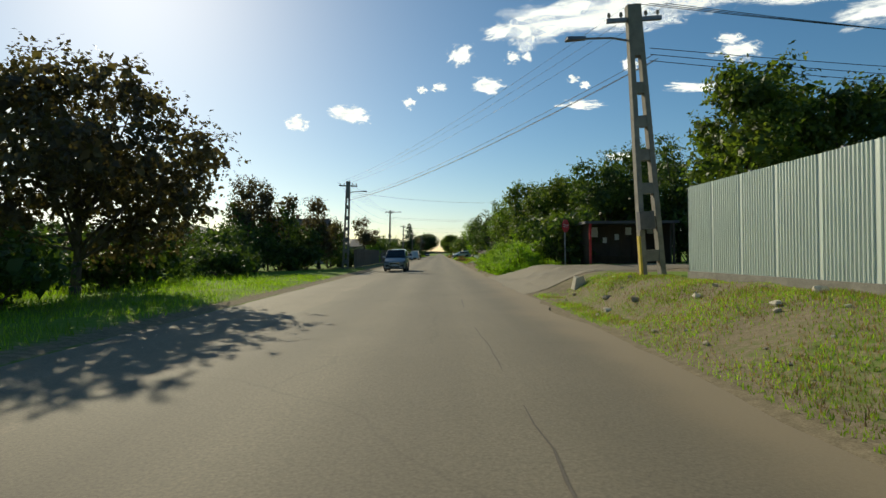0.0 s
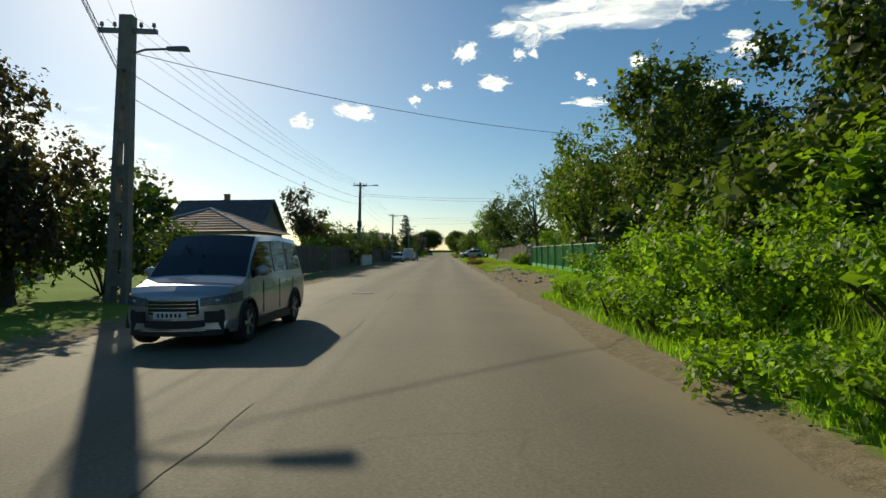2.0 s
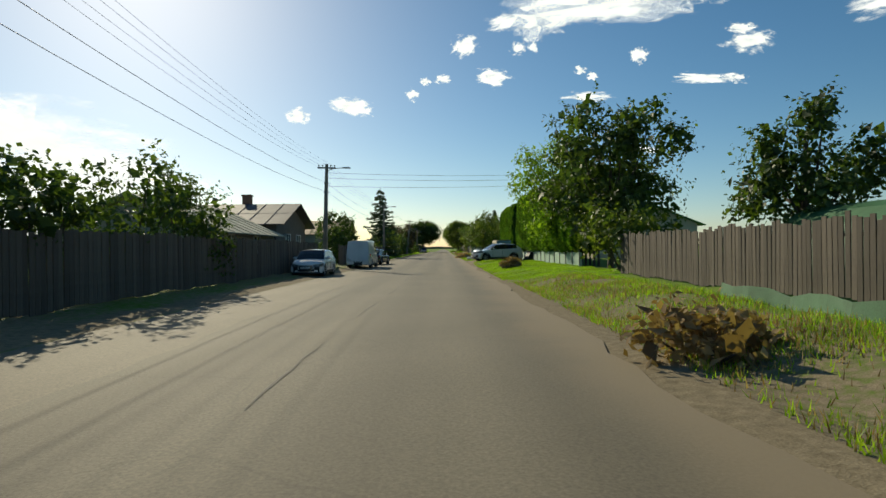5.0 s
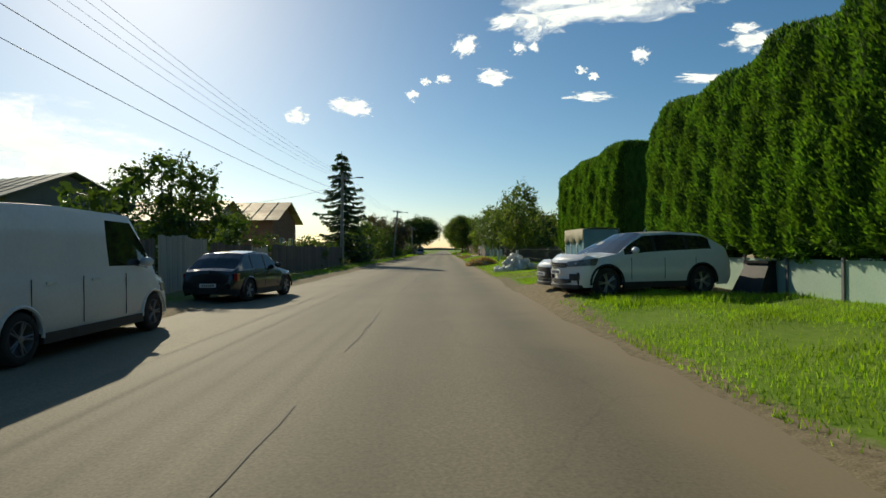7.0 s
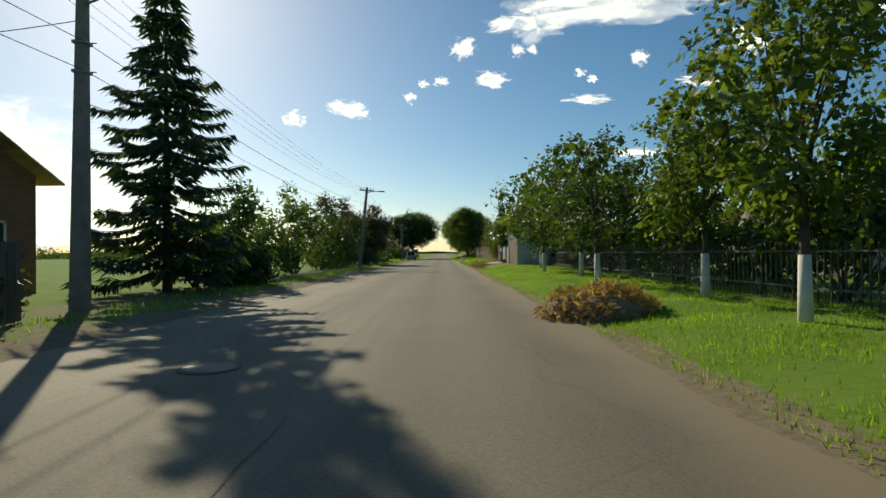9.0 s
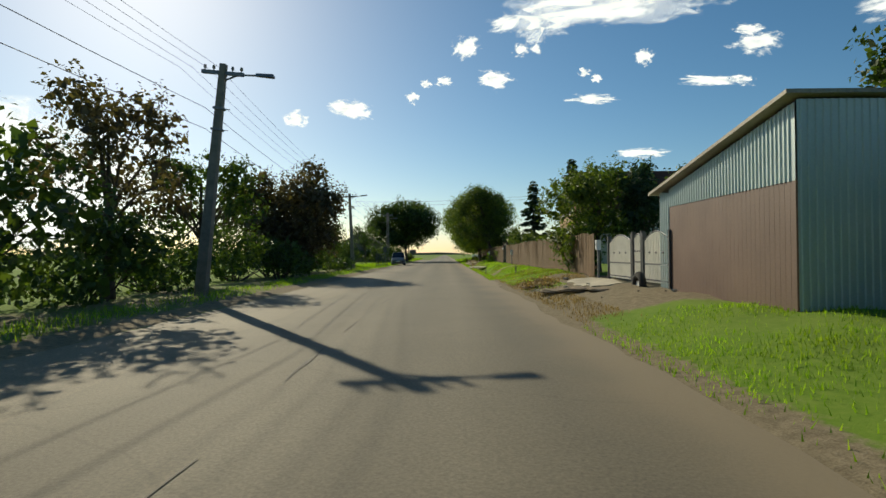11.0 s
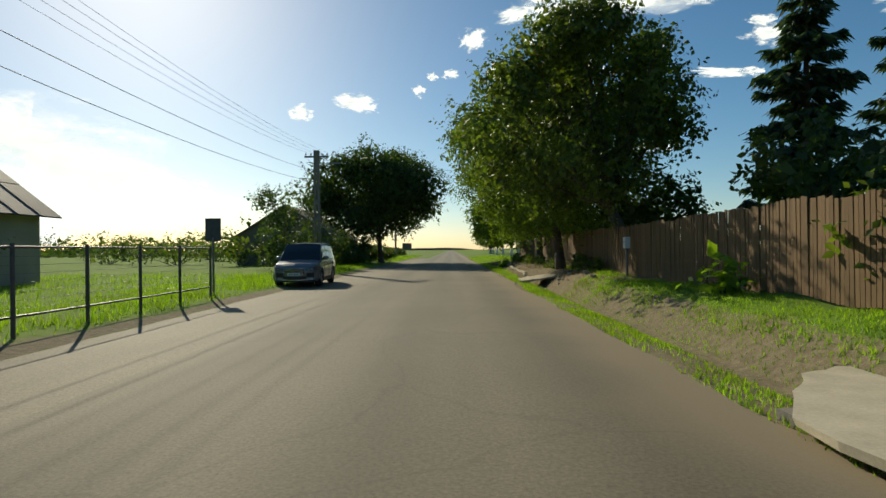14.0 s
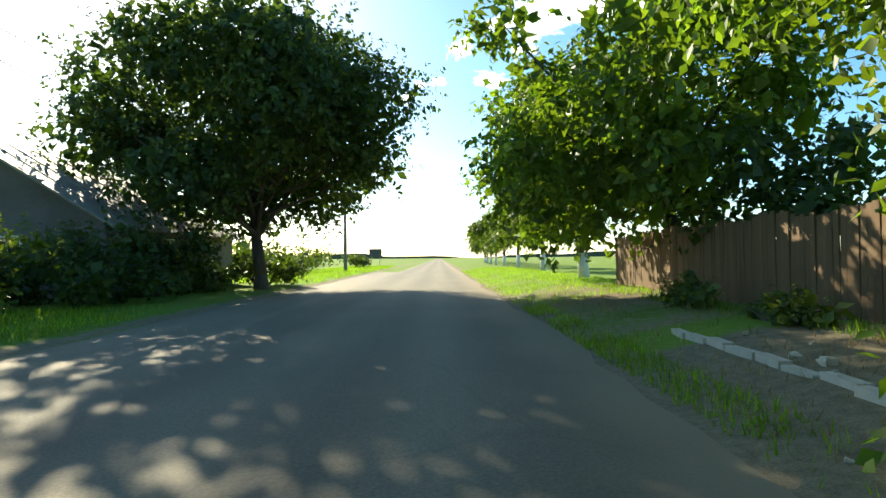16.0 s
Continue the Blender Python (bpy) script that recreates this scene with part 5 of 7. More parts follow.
# ---- clouds ----
def cloud_material():
    m, n, l, p = nodes_of("cloud")
    n.remove(p)
    tc, info = n.new("ShaderNodeTexCoord"), n.new("ShaderNodeObjectInfo")
    far = n.new("ShaderNodeVectorMath")
    far.operation = "MULTIPLY_ADD"
    l.new(info.outputs["Random"], far.inputs[0])
    far.inputs[1].default_value = (37, 19, 53)
    mp = n.new("ShaderNodeMapping")
    mp.inputs["Scale"].default_value = (1.2, 1.3, 1)
    l.new(tc.outputs["Object"], mp.inputs[0])
    l.new(mp.outputs[0], far.inputs[2])
    nz = n.new("ShaderNodeTexNoise")
    nz.inputs["Scale"].default_value, nz.inputs["Detail"].default_value, nz.inputs["Roughness"].default_value, nz.inputs["Distortion"].default_value = 1.7, 9, 0.6, 0.35
    l.new(far.outputs[0], nz.inputs["Vector"])
    ln = n.new("ShaderNodeVectorMath")
    ln.operation = "LENGTH"
    l.new(tc.outputs["Object"], ln.inputs[0])
    fall = n.new("ShaderNodeMapRange")
    fall.inputs["From Min"].default_value, fall.inputs["From Max"].default_value = 0.1, 1.0
    fall.inputs["To Min"].default_value, fall.inputs["To Max"].default_value = 0.62, -0.4
    l.new(ln.outputs["Value"], fall.inputs["Value"])
    bold = n.new("ShaderNodeMath")
    bold.operation = "MULTIPLY_ADD"
    bold.inputs[1].default_value, bold.inputs[2].default_value = 2.0, -0.5
    l.new(nz.outputs[0], bold.inputs[0])
    add = n.new("ShaderNodeMath")
    l.new(bold.outputs[0], add.inputs[0])
    l.new(fall.outputs[0], add.inputs[1])
    cut = n.new("ShaderNodeMapRange")
    cut.interpolation_type = "SMOOTHSTEP"
    cut.inputs["From Min"].default_value, cut.inputs["From Max"].default_value = 0.44, 0.86
    l.new(add.outputs[0], cut.inputs["Value"])
    ramp = n.new("ShaderNodeValToRGB")
    ramp.color_ramp.elements[0].color, ramp.color_ramp.elements[1].color = (0.7, 0.76, 0.82, 1), (0.92, 0.96, 1.0, 1)
    ramp.color_ramp.elements[0].position, ramp.color_ramp.elements[1].position = 0.35, 0.6
    l.new(nz.outputs[0], ramp.inputs[0])
    # sunlit white of the cloud is emitted here, not lit by the sun
    em, tr, mx = n.new("ShaderNodeEmission"), n.new("ShaderNodeBsdfTransparent"), n.new("ShaderNodeMixShader")
    l.new(ramp.outputs[0], em.inputs[0])
    em.inputs[1].default_value = 1.35
    l.new(cut.outputs[0], mx.inputs[0])
    l.new(tr.outputs[0], mx.inputs[1])
    l.new(em.outputs[0], mx.inputs[2])
    l.new(mx.outputs[0], n["Material Output"].inputs[0])
    return m


M["cloud"] = cloud_material()
CLOUD_FAR = 4050.0


def cloud(x, z, w, h, turn=0.0):
    """A far cloud; x and z as tangents of the angles from straight ahead."""
    s = Shape()
    k = 12
    s.add([(0, 0, 0)] + [(math.cos(6.2832 * i / k), math.sin(6.2832 * i / k), 0) for i in range(k)], [(0, 1 + i, 1 + (i + 1) % k) for i in range(k)])
    o = new("cloud", s.mesh("cloud", M["cloud"]))
    o.matrix_basis = Matrix.Translation((x * CLOUD_FAR, CLOUD_FAR, z * CLOUD_FAR + 1.2)) @ pose(0, 0, 0, 90, -turn, 0) @ Matrix.Diagonal((w * CLOUD_FAR, h * CLOUD_FAR, 1, 1))
    tagged(o, "white fair-weather cloud in the blue sky", "cloud", "fair-weather clouds", "structure")


for c in ((0.16, 0.395, 0.13, 0.05, 10), (0.25, 0.41, 0.17, 0.055, 8), (0.36, 0.425, 0.2, 0.06, 6), (0.45, 0.445, 0.2, 0.06, 10), (0.3, 0.425, 0.2, 0.05, 6), (0.62, 0.445, 0.2, 0.03, 4), (0.17, 0.375, 0.06, 0.035, 20), (0.04, 0.345, 0.035, 0.028, 30), (0.13, 0.338, 0.02, 0.016), (0.155, 0.34, 0.012, 0.014), (-0.155, 0.243, 0.05, 0.026, -8),
          (-0.245, 0.228, 0.03, 0.022, 5), (0.085, 0.29, 0.042, 0.022, -5), (-0.05, 0.262, 0.018, 0.016), (0.002, 0.287, 0.022, 0.012), (-0.028, 0.284, 0.014, 0.01), (0.335, 0.325, 0.022, 0.02), (0.235, 0.3, 0.016, 0.011), (0.255, 0.29, 0.014, 0.01),
          (0.52, 0.345, 0.06, 0.03), (0.51, 0.37, 0.04, 0.014), (0.25, 0.255, 0.06, 0.013), (0.44, 0.285, 0.08, 0.014), (0.50, 0.285, 0.03, 0.014), (-0.6, 0.15, 0.26, 0.1, -6), (-0.7, 0.18, 0.3, 0.12, -8), (-0.64, 0.1, 0.36, 0.09, -4), (-0.78, 0.14, 0.3, 0.14, -4), (-0.52, 0.11, 0.2, 0.06, -4), (-0.75, 0.05, 0.4, 0.05), (-0.66, 0.165, 0.32, 0.1, -12), (-0.72, 0.2, 0.28, 0.08, -15), (-0.56, 0.13, 0.24, 0.07, -10), (0.33, 0.165, 0.06, 0.012), (0.9, 0.44, 0.3, 0.06, 8)):
    cloud(*c)

# ---- poles along the way ----
P1, P2, P4, P6, P8, P8B, P9, P10 = (5.1, 14.6, 7.6), (-7.65, 44.9, 6.9), (-7.45, 81.6, 7.3), (-7.8, 116.7, 6.95), (-7.6, 152.6, 6.9), (-6.9, 188.0, 6.7), (-7.6, 219.6, 6.35), (-7.8, 251.2, 7.0)
POLES = [P1, P2, P4, P6, P8, P8B, P9, P10, (-8.0, 300.0, 7.0)]
lp = lattice_pole("weathered concrete lattice pole with rungs on the grassy corner", P1[0], P1[1], P1[2] - 0.6, 0, (0, -3.5), 1.3, -1, 0.62, 0.34)
k = Shape()
k.box(-0.34, 0.02, -0.36, -0.14, 1.3, 1.75)
part("switch_box", k, M["sign_back"], lp, "dark metal switch box")
k = Shape()
k.box(-0.325, -0.275, -0.137, 0.02, 0.05, 1.15)
part("yellow_band", k, M["yellow_paint"], lp, "yellow painted foot")
lattice_pole("weathered concrete lattice pole beside the dark shrubs", P2[0], P2[1], P2[2], 0, (0, 2.5), 1.0, 1, 0.5, 0.3)
plain_pole("concrete pole with a street lamp and a coil of cable", P4[0], P4[1], P4[2], 0, (0, 1.6), 1.1, 1, True)
plain_pole("concrete pole with a street lamp beside the parked van", P6[0], P6[1], P6[2], 0, (0, 1.7), 1.1, 1)
plain_pole("concrete pole with a street lamp beside the spruce", P8[0], P8[1], P8[2], 0, (0, 0.8), 1.1, 1)
plain_pole("concrete pole with a street lamp among trees", P8B[0], P8B[1], P8B[2], 0, (0, 6.0), 1.0, 1)
plain_pole("concrete pole with a street lamp beside a thin bush", P9[0], P9[1], P9[2], 0, (0, -2.2), 1.0, 1)
lattice_pole("concrete lattice pole with a street lamp near the last houses", P10[0], P10[1], P10[2], 0, (0, 0), 0.9, 1, 0.42, 0.3)
plain_pole("concrete pole at the end of the village", -8.0, 300.0, 7.0, 0, (0, 0), 1.0, 1)

for i, (a, b) in enumerate(zip(POLES, POLES[1:])):
    hops = ((-0.55, -0.1), (-0.2, -0.1), (0.2, -0.1), (0.55, -0.1), (0.15, -1.25), (0.15, -1.85)) if i else ((-0.5, -0.1), (0, -0.1), (0.5, -0.1), (0.1, -1.4), (0.15, -1.55), (0.2, -1.5))
    for dx, dz in hops:
        cable((a[0] + dx, a[1], a[2] + dz), (b[0] + dx, b[1], b[2] + dz), 0.45 + 0.12 * abs(dx), 0.0045 if dz > -1 else 0.008)
for dx in (-0.4, 0.0, 0.4):
    cable((P1[0] + dx, P1[1], P1[2] - 0.1), (P1[0] + 40, P1[1] + 4 + dx, 7.0), 0.7)
    cable((P1[0], P1[1], P1[2] - 1.4 - dx * 0.4), (P1[0] + 40, P1[1] + 3, 6.0 - dx), 0.7)
cable((P2[0], P2[1], P2[2] - 0.8), (9.5, 58, 6.4), 0.5)
for d in (0, 0.35):
    cable((P4[0], P4[1], P4[2] - 0.9 - d * 0.4), (13, 84, 6.3 - d), 0.4)
    cable((P6[0], P6[1], P6[2] - 0.6 - d), (14, 122, 7.0 - d), 0.3)
    cable((P9[0], P9[1], P9[2] - 0.7 - d), (12, 222, 6.6 - d * 0.6), 0.3)
    cable((P10[0], P10[1], P10[2] - 0.5 - d), (9, 262, 7.0 - d), 0.3)
cable((P6[0], P6[1], P6[2] - 1.5), (14, 121, 6.2), 0.3)
cable((P8[0], P8[1], P8[2] - 0.8), (-14, 150, 4.6), 0.2)

# ---- right side, first corner ----
sheet_fence("pale green corrugated metal fence on a low concrete plinth", (5.3, 12.9), (5.6, -12), 0.75, 2.62, "tin_fence", 0.08, 0.02, 1.1, 2.4, "steel", plinth="concrete", plinth_z=0.4)
sheet_fence("pale green corrugated metal fence along the side road", (30, 14.2), (5.32, 13.0), 0.75, 2.62, "tin_fence", 0.08, 0.02, 1.1, 2.4, "steel", plinth="concrete", plinth_z=0.4)
gable_house("low outbuilding with a dark sheet roof behind the fence", 7.2, 14.5, -4, 11, 2.9, 4.0, "plaster_grey", "roof_dark", "y", 0.5)
tree("apple_tree", "leafy fruit tree behind the corrugated fence", 8.2, 15.7, 5.6, 1.8, 1.6, 14, 6000, 0.12, "leaf", 11)
tree("plum_tree", "slim upright tree with feathery shoots behind the fence", 9.1, 16.2, 6.6, 0.8, 2.2, 9, 1500, 0.13, "leaf", 12, lean=(0.3, 0))
tree("garden_tree", "dense dark garden tree behind the fence", 11.2, 16.6, 5.9, 1.9, 1.4, 14, 6000, 0.14, "leaf_dark", 13)

# stop sign and shelter
sg = empty("stop_sign", gpose(5.55, 26.9, 48), "red octagonal stop sign seen at an angle on a grey post", "sign")
k = Shape()
k.rod((0, 0, -0.2), (0, 0, 2.1), 0.03, 0.03, 8)
part("post", k, M["steel"], sg)
k = Shape()
k.prism([(0.32 * math.cos(math.pi / 8 + i * math.pi / 4), 1.85 + 0.32 * math.sin(math.pi / 8 + i * math.pi / 4)) for i in range(8)], 0.02, 1, -0.055)
pl = part("plate", k, M["sign_red"], sg, "red octagonal plate")
fc = bpy.data.curves.new("lettering", "FONT")
fc.body, fc.size, fc.align_x, fc.align_y, fc.extrude = "STOP", 0.2, "CENTER", "CENTER", 0.002
fc.materials.append(M["white_enamel"])
tx = new("lettering", fc)
tx.parent = pl
tx.matrix_basis = pose(0, -0.062, 1.85, 90, 0, 0)

sh = empty("bus_shelter", gpose(8.9, 28.6), "dark timber bus shelter with papers pinned on its boards", "shelter")
part("rear_wall", Shape().box(-2.0, 2.0, 0.75, 0.85, -0.2, 2.0), M["wood_dark"], sh)
for sx in (-2.0, 1.92):
    part("side_wall", Shape().box(sx, sx + 0.08, -0.8, 0.75, -0.2, 2.0), M["wood_dark"], sh)
part("roof", Shape().box(-2.25, 2.25, -1.15, 1.0, 2.0, 2.12), M["roof_dark"], sh)
part("bench", Shape().box(-1.8, 1.8, 0.35, 0.74, 0.4, 0.46), M["wood_dark"], sh)
part("post", Shape().box(-2.05, -1.95, -1.1, -1.0, -0.2, 2.0), M["sign_red"], sh, "red painted post")
part("post", Shape().box(1.95, 2.05, -1.1, -1.0, -0.2, 2.0), M["wood_dark"], sh)
for i in range(14):
    part("board", Shape().box(-1.98 + i * 0.283, -1.72 + i * 0.283, 0.715, 0.745, 0.0, 1.9), M["wood_dark"], sh)
for x, z, w, h in ((-1.7, 1.4, .55, .5), (-0.3, 1.25, .22, .3), (0.25, 1.5, .3, .38), (0.9, 1.35, .34, .3), (1.35, 1.55, .3, .34), (-0.9, 1.1, .2, .28)):
    part("paper", Shape().box(x, x + w, 0.70, 0.712, z, z + h), M["white_enamel"], sh, "pinned white paper")

for i in range(7):
    bush("roadside_shrub", "dark dense shrub along the side road", 12.6 + i * 2.0, 29.6 + 0.5 * math.sin(i * 1.9), 3.0 + 0.5 * math.sin(i * 2.3), 1.4, 1.3, 2600, 0.12, "leaf_dark", 700 + i, 10, "bush", "shrubs along the side road")

# ditch mouth with a broken concrete block, corner of the side road
bl = Shape()
bl.add([(-.2, -.13, -.1), (.17, -.15, -.1), (.19, .12, -.1), (-.18, .13, -.1), (-.17, -.1, .22), (.02, -.12, .3), (.16, .09, .24), (-.15, .11, .26)], [(3, 2, 1, 0), (4, 5, 6, 7), (0, 1, 5, 4), (1, 2, 6, 5), (2, 3, 7, 6), (3, 0, 4, 7)])
o = new("concrete_block", bl.mesh("concrete_block", M["stone_pale"]))
o.matrix_basis = gpose(3.5, 15.7, 12) @ pose(0, 0, 0, 6, 4, 0)
tagged(o, "pale broken concrete block at the ditch", "block")

# trees and weeds past the side road
rowspec = [("poplar", 9.5, 33.5, 7.4, 2.6, "leaf_dark"), ("field_maple", 12.5, 37, 9.0, 3.2, "leaf_dark"), ("elm", 8.2, 39, 6.8, 2.4, "leaf"), ("elm", 9.4, 44, 8.0, 2.9, "leaf_dark"), ("field_maple", 6.9, 49.3, 8.2, 2.4, "leaf"), ("elm", 9.2, 53, 8.2, 2.8, "leaf_dark"), ("field_maple", 8.6, 62, 7.0, 2.3, "leaf"), ("elm", 12.8, 31.6, 8.8, 2.7, "leaf_dark"), ("elm", 15, 44, 9, 3.4, "leaf_dark")]
for i, (nm, x, y, h, r, mt) in enumerate(rowspec):
    tree(nm, "dense broad-leaved tree in the roadside thicket", x, y, h * 0.85, r * 0.95, 1.2, 15, 9000, 0.13, mt, 30 + i, low=-0.95)
for i in range(9):
    y = 29.5 + i * 2.1
    bush("elder_bush", "dark elder bush under the roadside trees", 6.2 + 0.6 * math.sin(i * 2.1), y, 2.6 + 0.5 * math.sin(i * 1.3), 1.5, 1.4, 2600, 0.14, "leaf" if i % 2 else "leaf_dark", 50 + i)
for i in range(9):
    y = 29.3 + i * 1.75
    x = 3.9 + 0.35 * math.sin(i * 1.9)
    bush("weed_clump", "tall bright green roadside weeds", x, y, 1.15 + 0.3 * math.sin(i * 2.7), 1.15, 1.1, 4600, 0.052, "weed", 70 + i, 9, "weeds", "tall roadside weeds", -0.6)
for i in range(11):
    bush("weed_clump", "low bright green roadside weeds", 3.0 + 0.25 * math.sin(i * 2.3), 28.8 + i * 1.45, 0.6 + 0.15 * math.sin(i * 1.1), 0.65, 0.9, 1900, 0.045, "weed", 600 + i, 8, "weeds", "low roadside weeds", -0.4)
for i in range(5):
    bush("ailanthus_sapling", "young ailanthus shoots with long bright leaves", 5.2 + 0.3 * (i % 2), 31 + i * 3.4, 1.8 + 0.3 * (i % 3), 0.8, 0.8, 2000, 0.1, "leaf_bright", 85 + i, 7, "sapling", "bright saplings", 0.5, 0.4)

# green fence with trees in front of it
sheet_fence("green painted metal sheet fence on a green plinth", (5.5, 67), (5.3, 48), 0.5, 1.45, "green_fence", 0.1, 0.018, 1.0, 2.0, "green_fence", plinth="green_plinth", plinth_z=0.1, front_posts=True)
tree("walnut_tree", "walnut tree beside the green fence", 6.3, 56.2, 6.9, 2.2, 0.7, 22, 7000, 0.1, "leaf_walnut", 101, hang=1.3, low=-1.0, share_r=(0.26, 0.42))
tree("acacia_tree", "airy acacia tree beyond the green fence", 7.6, 64, 6.2, 2.2, 2.0, 12, 4200, 0.13, "leaf", 102)
tree("plum_tree", "leaning open plum tree with bare twigs", 6.7, 71.3, 6.6, 3.0, 1.6, 20, 2300, 0.105, "leaf_dark", 103, lean=(-0.5, 0), full=1.9, hang=0.3, share_r=(0.2, 0.34), core=0.03)
tree("poplar", "tall young poplar behind the fence", 10.0, 73.5, 7.0, 1.3, 1.4, 12, 4000, 0.13, "leaf", 104)
tree("acacia_tree", "airy acacia tree behind the fence", 12.5, 75, 6.5, 2.0, 1.4, 12, 4000, 0.13, "leaf", 105)
gt = empty("metal_gate", gpose(5.5, 68.3), "dark wire gate between two posts", "gate")
for y in (-1.1, 1.1):
    part("gate_post", Shape().box(-.05, .05, y - .05, y + .05, -.2, 1.5), M["steel"], gt)
for z in (0.2, 0.75, 1.3):
    part("rail", Shape().box(-.02, .02, -1.05, 1.05, z, z + .04), M["steel"], gt)
for i in range(11):
    part("bar", Shape().box(-.008, .008, -1.0 + i * .2, -.984 + i * .2, .2, 1.32), M["steel"], gt)
board_fence("brown weathered board fence", (6.2, 98), (6.9, 70.5), 1.32, "board_grey", 0.11, 0.02, 0.05, 5)
tp = Shape()
for i in range(34):
    y0, y1 = 72 + i * 0.5, 72.5 + i * 0.5
    w0, w1 = 0.06 * math.sin(i * 1.1), 0.06 * math.sin((i + 1) * 1.1)
    tp.add([(5.3 + w0, y0, gz(5.3, y0) - .03), (5.3 + w1, y1, gz(5.3, y1) - .03), (5.34 + w1, y1, gz(5.3, y1) + .24 + .04 * math.sin(i * 2.3 + 1)), (5.34 + w0, y0, gz(5.3, y0) + .24 + .04 * math.sin(i * 2.3 - 1.3))], [(0, 1, 2, 3)])
o = tagged(new("garden_netting", tp.mesh("garden_netting", M["tarp_green"])), "low green netting round a roadside bed", "netting")
sol = o.modifiers.new("thick", "SOLIDIFY")
sol.thickness = 0.01
bush("maize_clump", "broad-leaved green garden plants by the fence", 5.3, 69.8, 0.9, 0.65, 1.0, 1500, 0.12, "leaf_bright", 110, 6, "plants", "", 0.3)
bush("dry_shrub_heap", "heap of dry brown cut branches on the verge", 3.0, 84.5, 0.7, 0.8, 0.8, 1100, 0.09, "straw", 111, 6, "brush heap")
gable_house("low white house with a pale sheet roof behind the fence", 13, 22, 84, 94, 2.3, 3.5, "white_wall", "roof_tin", "y", 0.5, (("-x", 87, 1.5, 1.0, 1.0), ("-x", 91, 1.5, 1.0, 1.0)))
bush("garden_bush", "round green garden bush behind the fence", 9.2, 82.5, 3.6, 1.6, 1.6, 3200, 0.11, "leaf_bright", 112)
tree("walnut_tree", "broad walnut tree by the road", 7.6, 104, 8.4, 3.0, 1.8, 15, 7000, 0.17, "leaf_dark", 113, low=-0.9)
tree("cherry_tree", "small cherry tree behind the fence", 9.4, 93, 5.0, 1.5, 1.2, 12, 3600, 0.12, "leaf_dark", 114)
bush("garden_bush", "green bush at the end of the board fence", 6.8, 99.5, 2.8, 1.5, 1.5, 2600, 0.12, "leaf", 115)
dome = empty("polytunnel", gpose(9.5, 90.5), "small green polythene tunnel behind the fence", "greenhouse")
k = Shape()
pr = [(1.6 * math.cos(a), 1.9 * math.sin(a)) for a in np.linspace(0, math.pi, 12)]
k.prism(pr, 4.0, 1, -2.0)
part("cover", k, M["tarp_green"], dome, smooth=False)
for i in range(90):
    rnd = random.Random(200 + i)
    x, y = rnd.uniform(2.3, 4.0), rnd.uniform(50, 72)
    s = Shape()
    r = 0.025 + 0.07 * rnd.random() ** 2.5
    s.blob((0, 0, r * 0.35), (r, r * rnd.uniform(.7, 1.2), r * .6), i, 4, 7, 0.5)
    o = new("stone", s.mesh("stone", M["stone_pale"] if i % 3 == 0 else M["stone"]))
    o.matrix_basis = gpose(x, y, rnd.uniform(0, 360))
    tagged(o, "loose dusty stone on the bare verge", "stone", "loose verge stones")
for i, (x, y, rz, w) in enumerate(((3.3, 63.0, 20, .2), (3.1, 62.5, -15, .17), (3.5, 62.6, 48, .13), (3.25, 62.05, 75, .12), (3.62, 63.3, 5, .1), (2.95, 63.2, 33, .08), (3.45, 61.8, 60, .09))):
    rnd = random.Random(820 + i)
    ring = [(w * math.cos(a) * rnd.uniform(.75, 1.15), w * .8 * math.sin(a) * rnd.uniform(.75, 1.15)) for a in np.linspace(0, 6.283, 8)[:-1]]
    o = new("broken_slab", Shape().prism(ring, .07, 2, -.02).mesh("broken_slab", M["stone_pale"]))
    o.matrix_basis = gpose(x, y, rz, 0.05) @ pose(0, 0, 0, rnd.uniform(5, 24), rnd.uniform(-16, 16), 0)
    tagged(o, "pale broken concrete rubble on the verge", "slab", "broken rubble")

# ---- right side, the clipped hedges ----
# brighter leaf tone than other walnuts: sunlight on the boughs painted in
tree("walnut_tree", "large walnut tree whose boughs hang over the verge", 7.7, 111.5, 7.6, 2.5, 2.0, 19, 8000, 0.12, "leaf_bright", 121, hang=1.2, low=-0.95, base=1.5, lean=(-1.3, 0), share_r=(0.24, 0.4), core=0.05)
hedge("tall clipped evergreen hedge behind a pale green wall", 6.4, 8.7, 106.5, 127.9, 1.0, 5.2, 131, 140000)
hedge("tall clipped evergreen hedge beside the trailer", 6.4, 8.4, 131.0, 141.7, 1.0, 5.15, 132, 84000)


def low_wall(label, y0, y1, mat="pale_wall"):
    t = empty("garden_wall", pose(6.85, (y0 + y1) / 2, 0), label, "wall", kind="structure")
    part("panel", Shape().box(-.06, .06, -(y1 - y0) / 2, (y1 - y0) / 2, 0, 0.95), M[mat], t)
    u = -(y1 - y0) / 2
    while u <= (y1 - y0) / 2 + .01:
        part("post", Shape().box(-.1, -.06, u - .03, u + .03, 0, 1.05), M["steel"], t)
        u += 1.6


low_wall("pale green garden wall with dark posts under the hedge", 106.5, 127.3)
low_wall("grey-green garden wall under the second hedge", 131.2, 143.2)
ga = empty("arched_gate", gpose(7.3, 129.45), "arched white metal gate between the hedges", "gate")
for y in (-1.3, 1.3):
    part("gate_post", Shape().box(-.06, .06, y - .06, y + .06, -.2, 1.5), M["white_enamel"], ga)
ar = Shape()
